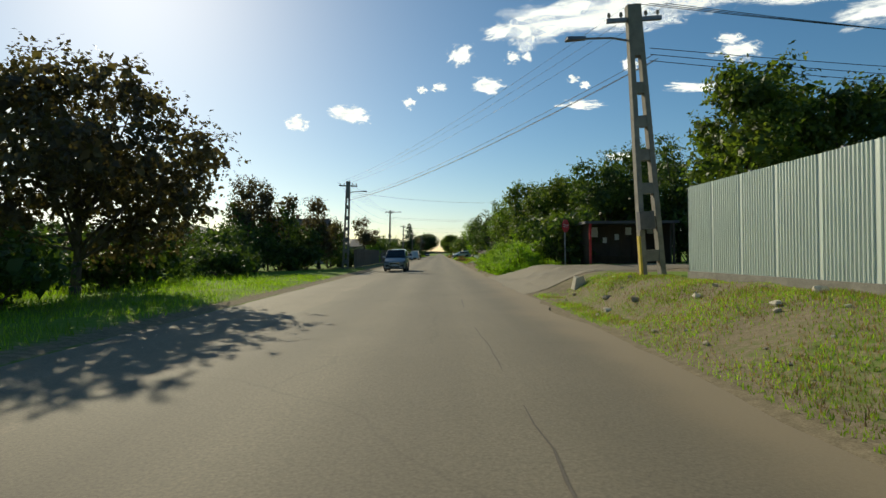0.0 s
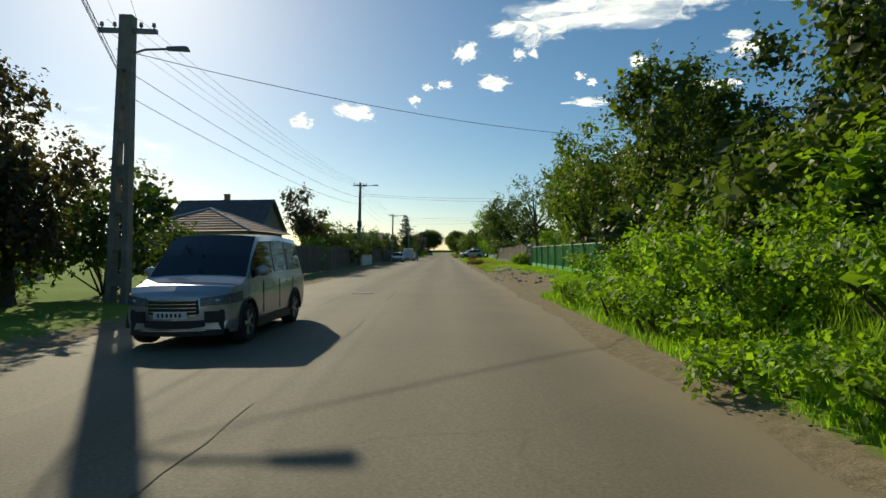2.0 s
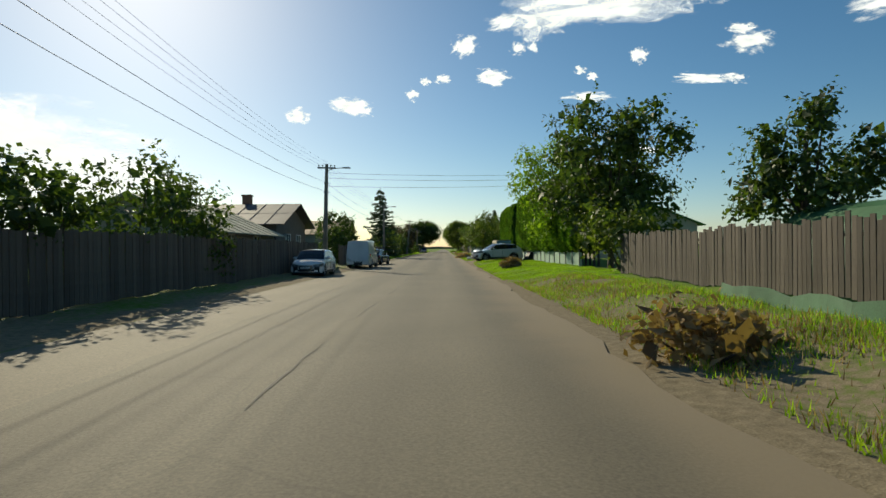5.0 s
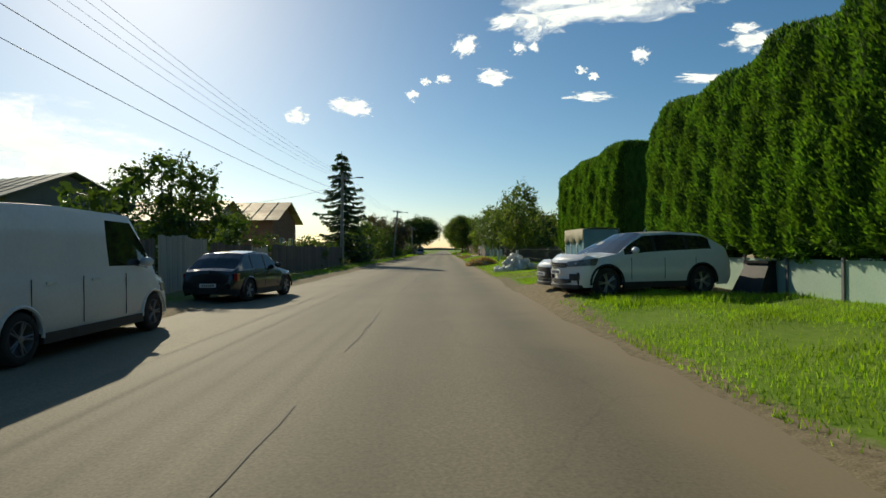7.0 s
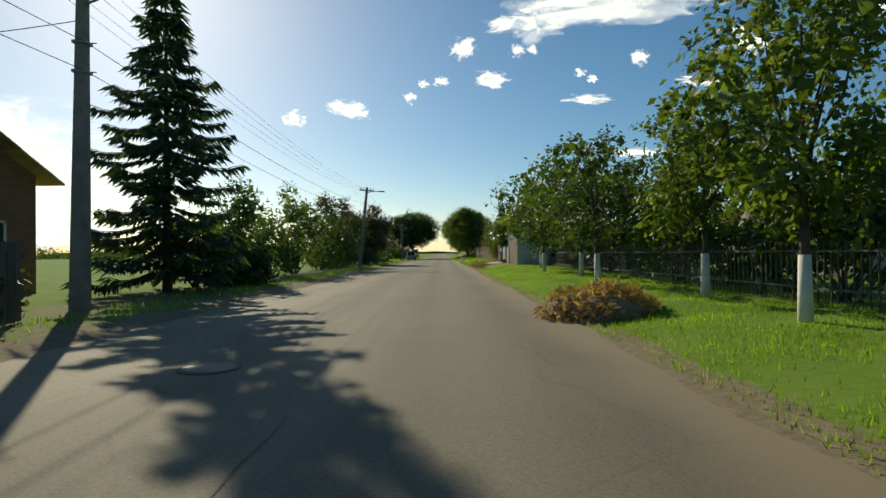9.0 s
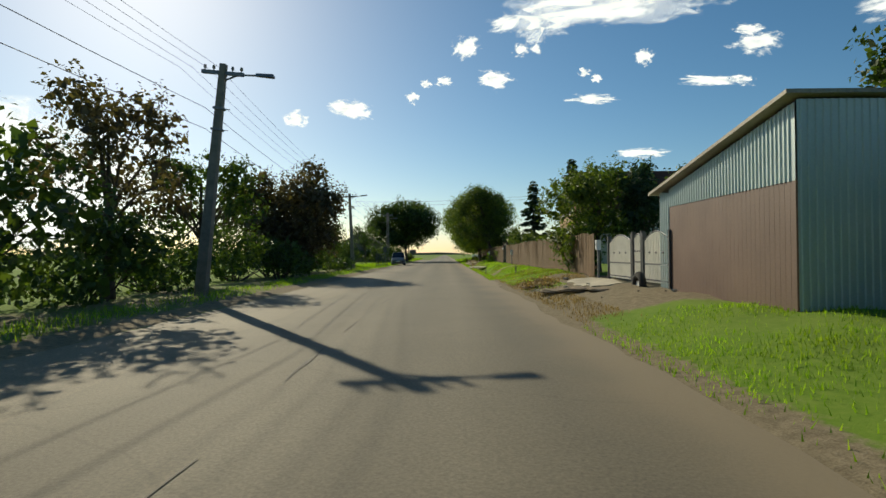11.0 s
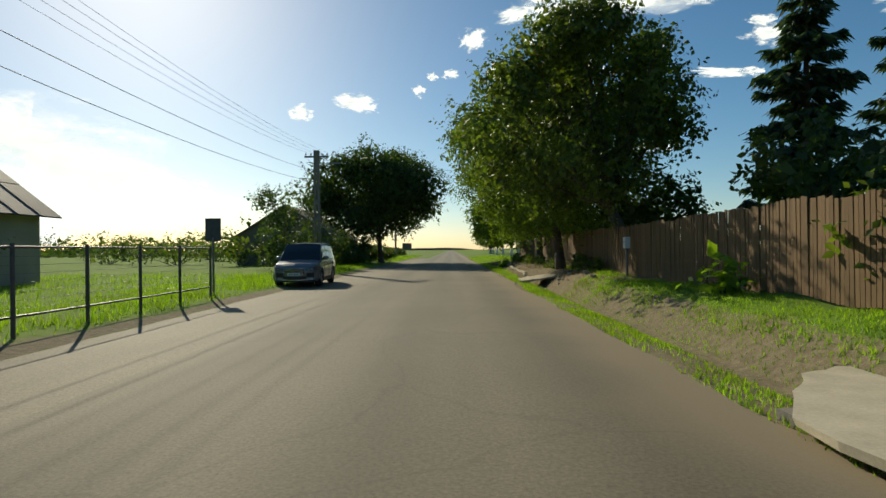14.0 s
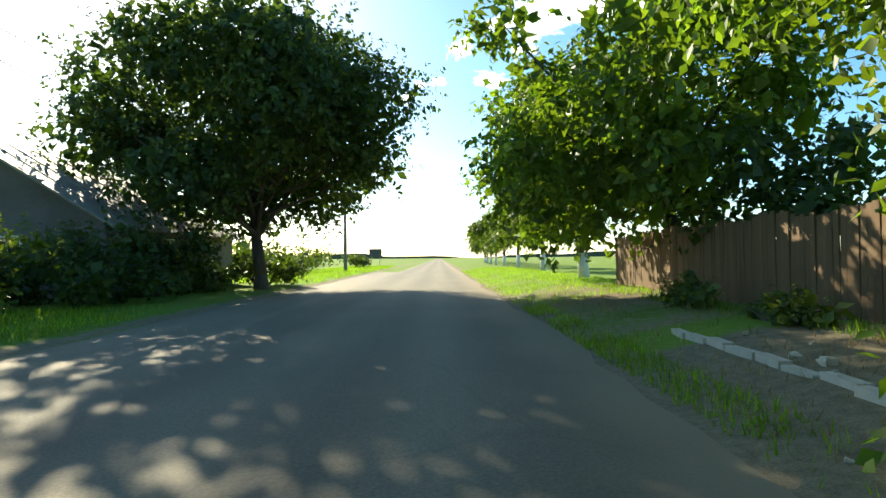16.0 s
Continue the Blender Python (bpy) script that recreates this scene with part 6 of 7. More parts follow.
ar.tube([(0, 1.3 * math.cos(a), 1.3 + .6 * math.sin(a)) for a in np.linspace(0, math.pi, 15)], .025, 6)
part("arch", ar, M["white_enamel"], ga)
for i in range(12):
    y = -1.15 + i * .21
    part("bar", Shape().box(-.012, .012, y - .012, y + .012, .1, 1.3 + .6 * math.sqrt(max(0, 1 - (y / 1.3) ** 2))), M["white_enamel"], ga)
gable_house("house with a green roof behind the hedges", 13, 22, 128, 138, 3.2, 5.0, "plaster", "green_fence", "y", 0.5, (("-x", 131, 1.8, 1.2, 1.2),))

car("suv", "white sport utility car with dark glass parked nose to the road", gpose(4.12, 122.0, 195), 3.6, 1.54, 1.34, "white_paint", 0.9, 0.86, 0.77, 0.22, 0.31, (0.195, 0.81), (0.27, 0.45, 0.84, 0.965), 0.72, 1.0, grille=0.1, intake=0.13, plate_z=0.26, posts=(0.5, 0.71))
car("estate_car", "white estate car with an upright grille parked nose to the road", gpose(4.25, 123.85, 195), 3.9, 1.52, 1.2, "white_paint", 0.8, 0.75, 0.62, 0.16, 0.27, (0.19, 0.8), (0.29, 0.46, 0.86, 0.97), 0.74, grille=0.28, intake=0.07, plate_z=0.2, arches="white_paint")

tl = empty("box_trailer", gpose(5.42, 130.73, 5.6) @ Matrix.Diagonal((0.95, 1.16, 0.94, 1)), "small blue trailer with a tan canvas cover", "trailer", "parked vehicles")
part("chassis", Shape().box(-.68, .68, -.9, .9, .42, .52), M["steel"], tl)
bx = part("box", Shape().box(-.66, .66, -.87, .87, .52, 1.82), M["blue_panel"], tl, "blue sheet metal box")
for y in (-.87, -.3, .28, .84):
    part("rib", Shape().box(-.685, -.66, y, y + .03, .62, 1.8), M["white_enamel"], bx)
part("side_board", Shape().box(-.7, -.66, -.89, .89, .54, .72), M["white_enamel"], tl, "white lower board")
cv, cols = Shape(), 28
for k in range(cols + 1):
    y = -.9 + 1.8 * k / cols
    f = .02 * math.sin(k * 1.9) + .012 * math.sin(k * 4.3)
    low = 1.36 + .09 * math.sin(k * .7) + .05 * math.sin(k * 2.3)
    cv.v += [(-.72 + f, y, low), (-.7 + f * .6, y, 1.6), (-.69, y, 1.84), (-.3, y, 1.88 + f * .4), (.3, y, 1.88 - f * .4), (.69, y, 1.85), (.7, y, 1.7)]
for k in range(cols):
    cv.f += [(k * 7 + q, k * 7 + q + 1, k * 7 + q + 8, k * 7 + q + 7) for q in range(6)]
cvo = part("canvas", cv, M["canvas"], tl, "tan canvas cover hanging in folds", True)
cvo.modifiers.new("thick", "SOLIDIFY").thickness = 0.012
db = Shape()
db.rod((-.4, -.9, .46), (0, -1.7, .46), .04, .04, 6)
db.rod((.4, -.9, .46), (0, -1.7, .46), .04, .04, 6)
part("drawbar", db, M["steel"], tl)
for sx in (-1, 1):
    w = Shape()
    w.rod((sx * .7, .1, .28), (sx * .88, .1, .28), .28, .28, 20)
    wh = part("tyre", w, M["rubber"], tl)
    w = Shape()
    w.rod((sx * .87, .1, .28), (sx * .895, .1, .28), .16, .15, 14)
    part("rim", w, M["steel"], wh)
    part("mudguard", Shape().box(min(sx * .7, sx * .9), max(sx * .7, sx * .9), -.25, .45, .58, .62), M["white_enamel"], tl)
part("tail_light", Shape().box(-.62, -.5, .87, .9, .56, .68), M["red_lens"], tl)

wb = empty("wheelie_bin", gpose(6.75, 121.6, 20), "dark plastic bin lying against the wall", "bin")
s = Shape()
s.add([(-.6, -.35, 0), (.6, -.3, 0), (.6, .3, 0), (-.6, .35, 0), (-.25, -.28, .62), (.25, -.25, .6), (.25, .25, .6), (-.25, .28, .62)], [(3, 2, 1, 0), (4, 5, 6, 7), (0, 1, 5, 4), (1, 2, 6, 5), (2, 3, 7, 6), (3, 0, 4, 7)])
part("body", s, M["black_plastic"], wb)
part("lid", Shape().box(-.3, .3, -.3, .3, .61, .66), M["black_plastic"], wb)

rnd = random.Random(9)
for i in range(62):
    layer = 0 if i < 40 else 1 if i < 58 else 2
    f = (1.0, 0.68, 0.35)[layer]
    a, q = 2.399 * i, math.sqrt(rnd.random())
    x, y = 3.65 + math.cos(a) * q * 0.98 * f, 139.0 + math.sin(a) * q * 0.8 * f
    s = Shape()
    r = rnd.uniform(.14, .23)
    s.blob((0, 0, 0), (r, r * rnd.uniform(.8, 1.2), r * rnd.uniform(.8, 1.05)), 300 + i, 16, 24, 0.22)
    ph = [rnd.uniform(0, 6.28) for _ in range(4)]
    folds = []
    for p in s.v:
        u = max(0.0, p[2] / r - 0.35)
        turn = math.atan2(p[1], p[0])
        pinch = 1 - 0.42 * min(1, u) ** 0.7 + 0.05 * math.sin(turn * 7 + ph[3]) * (0.4 + u)
        crease = 0.96 + 0.07 * math.sin(p[0] * 31 + p[2] * 23 + ph[0]) * math.cos(p[1] * 33 + ph[1]) + 0.08 * abs(math.sin(p[1] * 17 + p[0] * 21 + p[2] * 13 + ph[2]))
        folds.append((p[0] * pinch * crease, p[1] * pinch * crease, p[2] * crease * (1 + 0.12 * u)))
    s.v = folds
    tan = i in (3, 11, 20, 24)
    o = new("rubbish_sack", s.mesh("rubbish_sack", M["sack_tan"] if tan else M["sack"], True))
    o.matrix_basis = gpose(x, y, rnd.uniform(0, 360), r * .72 + layer * 0.24) @ pose(0, 0, 0, rnd.uniform(-70, 70), rnd.uniform(-70, 70), 0)
    tagged(o, "tan woven sack in the roadside heap" if tan else "stuffed white plastic sack in the roadside heap", "sack", "heap of sacks")
md = Shape()
md.blob((0, 0, 0), (.55, .45, .26), 7, 14, 20, 0.6)
o = new("earth_mound", md.mesh("earth_mound", M["earth_mound"], True))
o.matrix_basis = gpose(3.7, 108.6)
tagged(o, "small mound of dark turned earth and roots", "mound")
bush("dry_weed_clump", "dry grass tufts on the earth mound", 3.7, 108.6, 0.5, 0.66, 0.56, 3600, 0.05, "straw", 141, 8, "weeds")


def meter_box(label, x, y, h=1.35, rz=0):
    t = empty("gas_meter_box", gpose(x, y, rz), label, "meter box", "white meter boxes")
    part("post", Shape().box(-.03, .03, -.03, .03, -.1, h - .3), M["steel"], t)
    part("cabinet", Shape().box(-.07, .07, -.09, .09, h - .32, h), M["white_enamel"], t)
    part("door", Shape().box(-.082, -.072, -.078, .078, h - .3, h - .02), M["white_enamel"], t)
    part("label_bar", Shape().box(-.088, -.083, -.03, .03, h - .16, h - .12), M["sign_back"], t)
    pp = Shape()
    pp.rod((0.02, .08, 0), (.02, .08, h - .4), .018, .018, 6)
    part("pipe", pp, M["yellow_paint"], t, "yellow gas pipe")
    return t


meter_box("white gas meter cabinet on a post by the dark wall", 6.3, 138.8, 1.15)

# ---- right side, orchard ----
for i, (x, y, h, r) in enumerate(((5.0, 148.8, 5.6, 1.55), (5.6, 153.2, 4.4, 1.6), (4.6, 158.2, 5.5, 2.1), (5.4, 163.5, 5.2, 2.2), (4.8, 168.5, 5.6, 2.3), (5.6, 174, 5.4, 2.2), (9.0, 152, 4.2, 1.8), (8.4, 160, 5.0, 2.0), (8.8, 169, 5.6, 2.3))):
    tree("fruit_tree", "roadside fruit tree with a white limewashed trunk", x, y, h + 0.5 * math.sin(i * 2.4), r, 1.5, 15, 3600, 0.12, "leaf_dark" if i % 3 == 2 else "leaf", 150 + i, girth=0.075, core=0.08, lime=1.0, group="limewashed orchard trees", low=-0.98, share_r=(0.28, 0.46))
wf = empty("picket_fence", pose(6.9, 142.5, 0), "thin dark metal railing fence behind the orchard trees", "fence", kind="structure")
bar = Shape().box(-.012, .012, -.012, .012, 0, 1.15).mesh("bar", M["sign_back"])
for i in range(190):
    y = 0.2 + i * 0.19
    share("bar", bar, wf, pose(0, y, gz(6.9, 142.5 + y)))
for z in (0.25, 0.95):
    part("rail", Shape().box(-.015, .015, 0, 36.5, .2 + z, .24 + z), M["sign_back"], wf)
for i in range(13):
    bush("orchard_undergrowth", "dark shady undergrowth behind the orchard railing", 8.4 + 0.7 * math.sin(i * 2.1), 146.5 + i * 2.7, 2.6 + 0.5 * math.sin(i * 1.3), 1.4, 1.7, 1200, 0.14, "leaf_dark", 860 + i, 9, "bush", "orchard undergrowth")
hp = empty("hay_heap", gpose(2.75, 151.2), "low heap of dry brown hay on the verge", "heap")
hs = Shape()
hs.blob((0, 0, .02), (.95, .8, .42), 3, 8, 14, 0.25)
part("mound", hs, M["earth_mound"], hp, smooth=True)
new("hay", leaf_mesh("hay", [(0, 0, .05, 1.05, .9, .5), (.3, .2, .15, .6, .5, .42)], 5000, 0.05, 171, M["hay"], 0.2, 3.5, 0.25)).parent = hp
gable_house("far house with a red-brown roof behind the orchard", 14, 23, 160, 170, 2.8, 4.6, "plaster_grey", "roof_tile", "y", 0.5)
bush("thin_shrub", "thin pale shrub at the orchard's edge", 9.6, 146.8, 4.4, 1.5, 1.5, 1300, 0.08, "leaf_bright", 172, 9)
bush("young_willow", "narrow yellow-green shrub by the railing", 7.8, 143.8, 2.6, 0.7, 0.7, 1500, 0.09, "leaf_bright", 173, 8)

# ---- right side, yard with the white gate ----
ts = empty("tin_shed", pose(5.0, 180.0, 0), "pale corrugated metal shed with a brown garage door", "shed")
s = Shape()
sheet_profile(s, 0.55, 0.3, 2.55, 0.11, 0.02, lambda u: 2.5 + (0.55 - u) * 0.16)
o = part("front_sheet", s, M["tin_pale"], ts)
o.matrix_basis = pose(0, 5.0, 0, 0, 0, -90)
s = Shape()
sheet_profile(s, 4.6, 2.2, 3.2, 0.11, 0.02, lambda u: 2.58 + u * 0.16)
o = part("front_gable", s, M["tin_pale"], ts)
o.matrix_basis = pose(0, 4.45, 0, 0, 0, -90)
gd = Shape()
for i in range(34):
    gd.box(.0, .03 + .012 * (i % 2), -.15 + i * .135, -.02 + i * .135, .3, 2.2)
part("garage_door", gd, M["garage_door"], ts, "brown ribbed garage door")
s = Shape()
sheet_profile(s, 6, 0.3, 2.5, 0.11, 0.02)
o = part("side_sheet", s, M["tin_pale"], ts)
o.matrix_basis = pose(0, 5.0, 0)
part("roof", Shape().add([(-.2, 5.2, 2.52), (6.2, 5.2, 2.52), (6.2, -.3, 3.4), (-.2, -.3, 3.4), (-.2, 5.2, 2.58), (6.2, 5.2, 2.58), (6.2, -.3, 3.46), (-.2, -.3, 3.46)], [(3, 2, 1, 0), (4, 5, 6, 7), (0, 1, 5, 4), (1, 2, 6, 5), (2, 3, 7, 6), (3, 0, 4, 7)]), M["roof_tin"], ts)
part("rear_wall", Shape().box(5.9, 6, -.2, 5, .3, 2.5), M["tin_pale"], ts)
s = Shape()
sheet_profile(s, 6, 0.1, 3.34, 0.11, 0.02)
o = part("side_sheet", s, M["tin_pale"], ts)
o.matrix_basis = pose(0, -.2, 0)


def bar_gate(label, y0, y1, rise, name="white_gate"):
    t = empty(name, gpose(5.0, (y0 + y1) / 2), label, "gate", "white gate leaves")
    w = (y1 - y0) / 2
    for y in (-w, w):
        part("gate_post", Shape().box(-.05, .05, y - .03, y + .03, -.2, 1.3), M["sign_back"], t, "dark gate post")
    for z in (.12, .5):
        part("rail", Shape().box(-.015, .015, -w + .06, w - .06, z, z + .035), M["sign_back"], t)
    ar = Shape()
    top = lambda y: 1.06 + rise * (1 - (y / w) ** 2)  # noqa: E731
    ys = np.linspace(-w + .06, w - .06, 13)
    ar.tube([(0, a, top(a)) for a in ys], .022, 6)
    part("arch", ar, M["sign_back"], t)
    n = int(2 * w / .105)
    for i in range(1, n):
        y = -w + i * 2 * w / n
        part("slat", Shape().box(-.012, .012, y - .028, y + .028, .08, top(y)), M["gate_slat"], t)
    for y in (-w * .5, 0, w * .5):
        part("ornament", Shape().blob((-.018, y, .8), (.008, .07, .03), 2, 5, 8, .3), M["sign_back"], t)


bar_gate("white slatted gate leaf with an arched top and ornaments", 186.98, 189.15, 0.24)
bar_gate("narrow white slatted wicket gate with an arched top", 186.2, 186.88, 0.18)
bar_gate("white slatted gate leaf with an arched top beside the shed", 184.4, 186.1, 0.24)
meter_box("white meter cabinet beside the gate", 4.95, 190.2, 1.2)
ty = empty("painted_tyre", gpose(4.7, 185.6), "old tyre half-sunk by the gate with a whitened face", "tyre")
s = Shape()
s.tube([(0, .26 * math.cos(a), .26 * math.sin(a)) for a in np.linspace(0, math.pi, 13)], .09, 10)
part("tread", s, M["rubber"], ty)
part("white_face", Shape().box(-.02, .02, -.17, .17, -.05, .12), M["white_enamel"], ty)
dv = Shape()
for a in range(9):
    for b in range(13):
        x, y = 3.75 + a * 0.14 + 0.08 * math.sin(b * 1.7) * (a == 0), 186.6 + b * 0.24 + 0.1 * math.sin(a * 1.3) * (b in (0, 12))
        dv.v.append((x, y, gz(x, y) + 0.02))
dv.f += [(a * 13 + b, (a + 1) * 13 + b, (a + 1) * 13 + b + 1, a * 13 + b + 1) for a in range(8) for b in range(12)]
o = new("driveway_slab", dv.mesh("driveway_slab", M["slab"]))
o.modifiers.new("thick", "SOLIDIFY").thickness = 0.06
tagged(o, "cracked pale concrete driveway slab before the white gate", "slab")
for i, (x, y, r) in enumerate(((3.2, 187.2, .34), (3.5, 186.6, .3), (2.9, 190.4, .28), (3.9, 186.0, .24), (2.9, 207.6, .2))):
    o = new("earth_mound", Shape().blob((0, 0, 0), (r * 2.0, r * 1.5, r * .2), 40 + i, 14, 24, 0.25).mesh("earth_mound", M["earth_mound"], True))
    o.matrix_basis = gpose(x, y, 30 * i)
    tagged(o, "low pile of dug earth on the verge", "mound", "piles of dug earth")
bush("rubble_weeds", "low weeds and rubble in front of the gate", 3.1, 190.0, 0.28, 0.8, 1.2, 700, 0.06, "straw", 181, 6, "weeds")

board_fence("tall brown wooden board fence", (4.95, 217.75), (4.95, 190.6), 1.42, "board", 0.08, 0.014, 0.02, 6)
board_fence("tall brown wooden board fence past the dark gate", (5.1, 242), (5.0, 220.2), 1.42, "board", 0.08, 0.014, 0.02, 7)
board_fence("brown wooden board fence in the walnuts' shade", (5.6, 266), (5.1, 242.1), 1.42, "board", 0.11, 0.01, 0.04, 17)
dg = empty("dark_gate", gpose(5.0, 218.97), "dark metal gate with an arched top in the board fence", "gate")
for y in (-1.15, 1.15):
    part("gate_post", Shape().box(-.06, .06, y - .06, y + .06, -.2, 1.75), M["wood_dark"], dg)
part("leaf", Shape().prism([(-1.08, .08), (1.08, .08), (1.08, 1.4)] + [(1.08 * math.cos(a), 1.4 + .2 * math.sin(a)) for a in np.linspace(0.1, math.pi - .1, 9)] + [(-1.08, 1.4)], .03, 0, 0), M["gate_dark"], dg)
for i in range(12):
    part("bar", Shape().box(-.03, 0, -1.02 + i * .185, -.99 + i * .185, .1, 1.45), M["gate_dark"], dg)
part("bell_box", Shape().box(-.12, -.06, 1.1, 1.2, 1.1, 1.28), M["white_enamel"], dg, "white bell box")
meter_box("white gas meter cabinet on a post before the board fence", 4.6, 211.1, 1.0)
for x, y, z, sx, sy, seed in ((3.1, 221.0, 0.12, 1.1, 2.1, 5), (3.4, 239.5, 0.2, 1.1, 0.95, 6)):
    rb = random.Random(seed)
    br = empty("ditch_bridge", pose(x, y, z, 0, 0 if y < 230 else -6, 3), "weathered concrete slab bridging the grassy ditch", "slab", "ditch bridges")
    ring = []
    for a, b in (((-.9, .35), (-.1, .95)), ((-.1, .95), (.85, 1.15)), ((.85, 1.15), (1.05, .55)), ((1.05, .55), (.85, -.6)), ((.85, -.6), (-.45, -1.1)), ((-.45, -1.1), (-1, -1.1)), ((-1, -1.1), (-.9, .35))):
        for i in range(6):
            u = i / 6
            ring.append((sx * (a[0] + (b[0] - a[0]) * u) + rb.uniform(-.04, .04), sy * (a[1] + (b[1] - a[1]) * u) + rb.uniform(-.06, .06)))
    n = len(ring)
    top = [(px, py, rb.uniform(-.012, .006)) for px, py in ring]
    low = [(px * .985, py * .985, -.06) for px, py in ring]
    faces = [(2 * n, (k + 1) % n, k) for k in range(n)] + [(k, (k + 1) % n, n + (k + 1) % n, n + k) for k in range(n)] + [tuple(range(n, 2 * n))]
    part("slab", Shape().add(top + low + [(0, 0, .01)], faces), M["slab"], br)
    for e in (-1, 1):
        part("abutment", Shape().box(e * sx * .7 - .07, e * sx * .7 + .07, -sy * .55, sy * .55, -.5, -.06), M["concrete"], br)
for x0, x1, y0, y1, seed in ((3.75, 4.45, 208.1, 209.0, 3), (4.5, 4.9, 208.3, 209.4, 4)):
    # worn slabs that follow the fall of the verge, their edges grown over
    rb = random.Random(seed)
    ps, k = Shape(), 6
    for i in range(k + 1):
        for j in range(k + 1):
            edge = i in (0, k) or j in (0, k)
            x, y = x0 + (x1 - x0) * i / k + rb.uniform(-.05, .05) * edge, y0 + (y1 - y0) * j / k + rb.uniform(-.07, .07) * edge
            ps.v.append((x, y, gz(x, y) + (0.004 if edge else 0.022)))
    ps.f += [(i * (k + 1) + j, (i + 1) * (k + 1) + j, (i + 1) * (k + 1) + j + 1, i * (k + 1) + j + 1) for i in range(k) for j in range(k)]
    o = new("path_slab", ps.mesh("path_slab", M["slab"]))
    o.modifiers.new("thick", "SOLIDIFY").thickness = 0.05
    tagged(o, "worn pale concrete slab laid flat in the grass", "slab", "flat path slabs")
meter_box("white meter cabinet on the shaded board fence", 4.85, 234.3, 1.1)
for x, y, h, c in ((2.08, 214.2, 0.62, "yellow_paint"), (2.4, 205.2, 0.5, "sign_back")):
    o = new("marker_post", Shape().box(-.022, .022, -.022, .022, -.3, h).mesh("marker_post", M[c]))
    o.matrix_basis = gpose(x, y) @ pose(0, 0, 0, 2, 1, 0)
    tagged(o, "yellow marker post by the ditch" if c == "yellow_paint" else "dark stub post by the ditch", "post", "ditch posts")
fp = new("fence_stub", Shape().box(-.03, .03, -.03, .03, -.2, .36).mesh("fence_stub", M["concrete"]))
fp.matrix_basis = gpose(3.4, 199.2)
tagged(fp, "short concrete stub post on the lawn", "post")

# house with the steep roof
hs = gable_house("house with a steep dark brown roof and a wooden balcony", 10.2, 19.9, 212.2, 218.8, 4.55, 7.35, "plaster", "roof_brown", "x", 0.65, (("-y", 11.7, 2.4, 1.1, 1.2), ("-y", 15.0, 2.4, 1.1, 1.2), ("-x", 214.2, 2.0, 1.0, 1.2)), sheets=0.9)
HX, HY = 15.05, 215.5
bal = part("balcony", Shape().box(9.35 - HX, 10.2 - HX, 212.8 - HY, 218.2 - HY, 3.0, 3.18), M["concrete"], hs, "pale balcony slab")
for i in range(24):
    y = 212.85 - HY + i * .228
    part("baluster_board", Shape().box(9.35 - HX, 9.39 - HX, y, y + .19, 3.18, 4.05), M["wood_honey"], bal, "honey-coloured balcony board")
for yy in (212.8, 218.16):
    part("side_boards", Shape().box(9.35 - HX, 10.2 - HX, yy - HY, yy + .04 - HY, 3.18, 4.05), M["wood_honey"], bal)
part("handrail", Shape().box(9.31 - HX, 9.43 - HX, 212.75 - HY, 218.25 - HY, 4.05, 4.1), M["white_enamel"], bal)
for yy in (212.95, 218.05):
    part("balcony_post", Shape().box(9.4 - HX, 9.5 - HX, yy - .05 - HY, yy + .05 - HY, .3, 3.0), M["white_enamel"], bal)
part("gable_cladding", Shape().prism([(-2.2, 4.3), (2.2, 4.3), (0, 6.9)], .04, 0, 10.15 - HX), M["brick"], hs, "brick-coloured gable")
part("balcony_door", Shape().box(10.12 - HX, 10.17 - HX, -.6, .6, 3.2, 5.1), M["glass"], hs)
window_unit(hs, 10.1 - HX, 1.4, 4.1, .8, 1.1, "-x")

tree("apple_tree", "large fruit tree leaning over the board fence", 6.2, 195.0, 4.5, 1.85, 1.1, 17, 8000, 0.095, "leaf", 191, low=-0.9)
bush("vine_tangle", "climbing leaves spilling over the board fence", 5.15, 194.3, 2.3, 0.8, 1.5, 3600, 0.075, "leaf", 195, 11)
tree("thuja", "slim dark conifer beside the fruit tree", 7.7, 194.0, 4.6, 0.7, 0.6, 12, 3200, 0.1, "needle", 192)
tree("garden_tree", "dense garden tree behind the white gate", 9.5, 190.5, 4.6, 1.8, 1.2, 12, 4500, 0.12, "leaf_dark", 193)
gable_house("small yard house with a pale tin roof behind the gate", 10, 16, 183.5, 189, 2.3, 3.6, "plaster_grey", "roof_tin", "y", 0.5)
tree("pear_tree", "tall sparse tree above the tin shed", 9.6, 182.5, 5.6, 1.4, 2.2, 9, 2200, 0.13, "leaf_dark", 194)
spruce("dark spruce behind the board fence", 9.6, 233.8, 8.8, 2.2, 201, 1.0, "garden spruces")
spruce("tall blue-green spruce behind the board fence", 14.0, 234.5, 11.2, 3.2, 202, 1.0, "garden spruces")
tree("birch_tree", "birch with hanging yellow-green foliage", 13.6, 226.0, 9.6, 1.7, 2.5, 14, 6000, 0.1, "leaf_walnut", 203, hang=1.4)
# darker leaf tone than its neighbours: the backlit shade is in the colour
tree("walnut_tree", "great dense walnut tree above the board fence", 5.9, 236.0, 8.4, 3.3, 1.9, 24, 17000, 0.12, "leaf", 204, core=0.45, broad=1.6, girth=0.2, lean=(-1.9, 0), hang=0.8, group="roadside walnut trees", low=-0.85, full=1.7)
bush("lilac_bush", "overgrown lilac spilling over the dark gate", 6.6, 224.5, 3.0, 1.6, 1.9, 3600, 0.11, "leaf", 205)
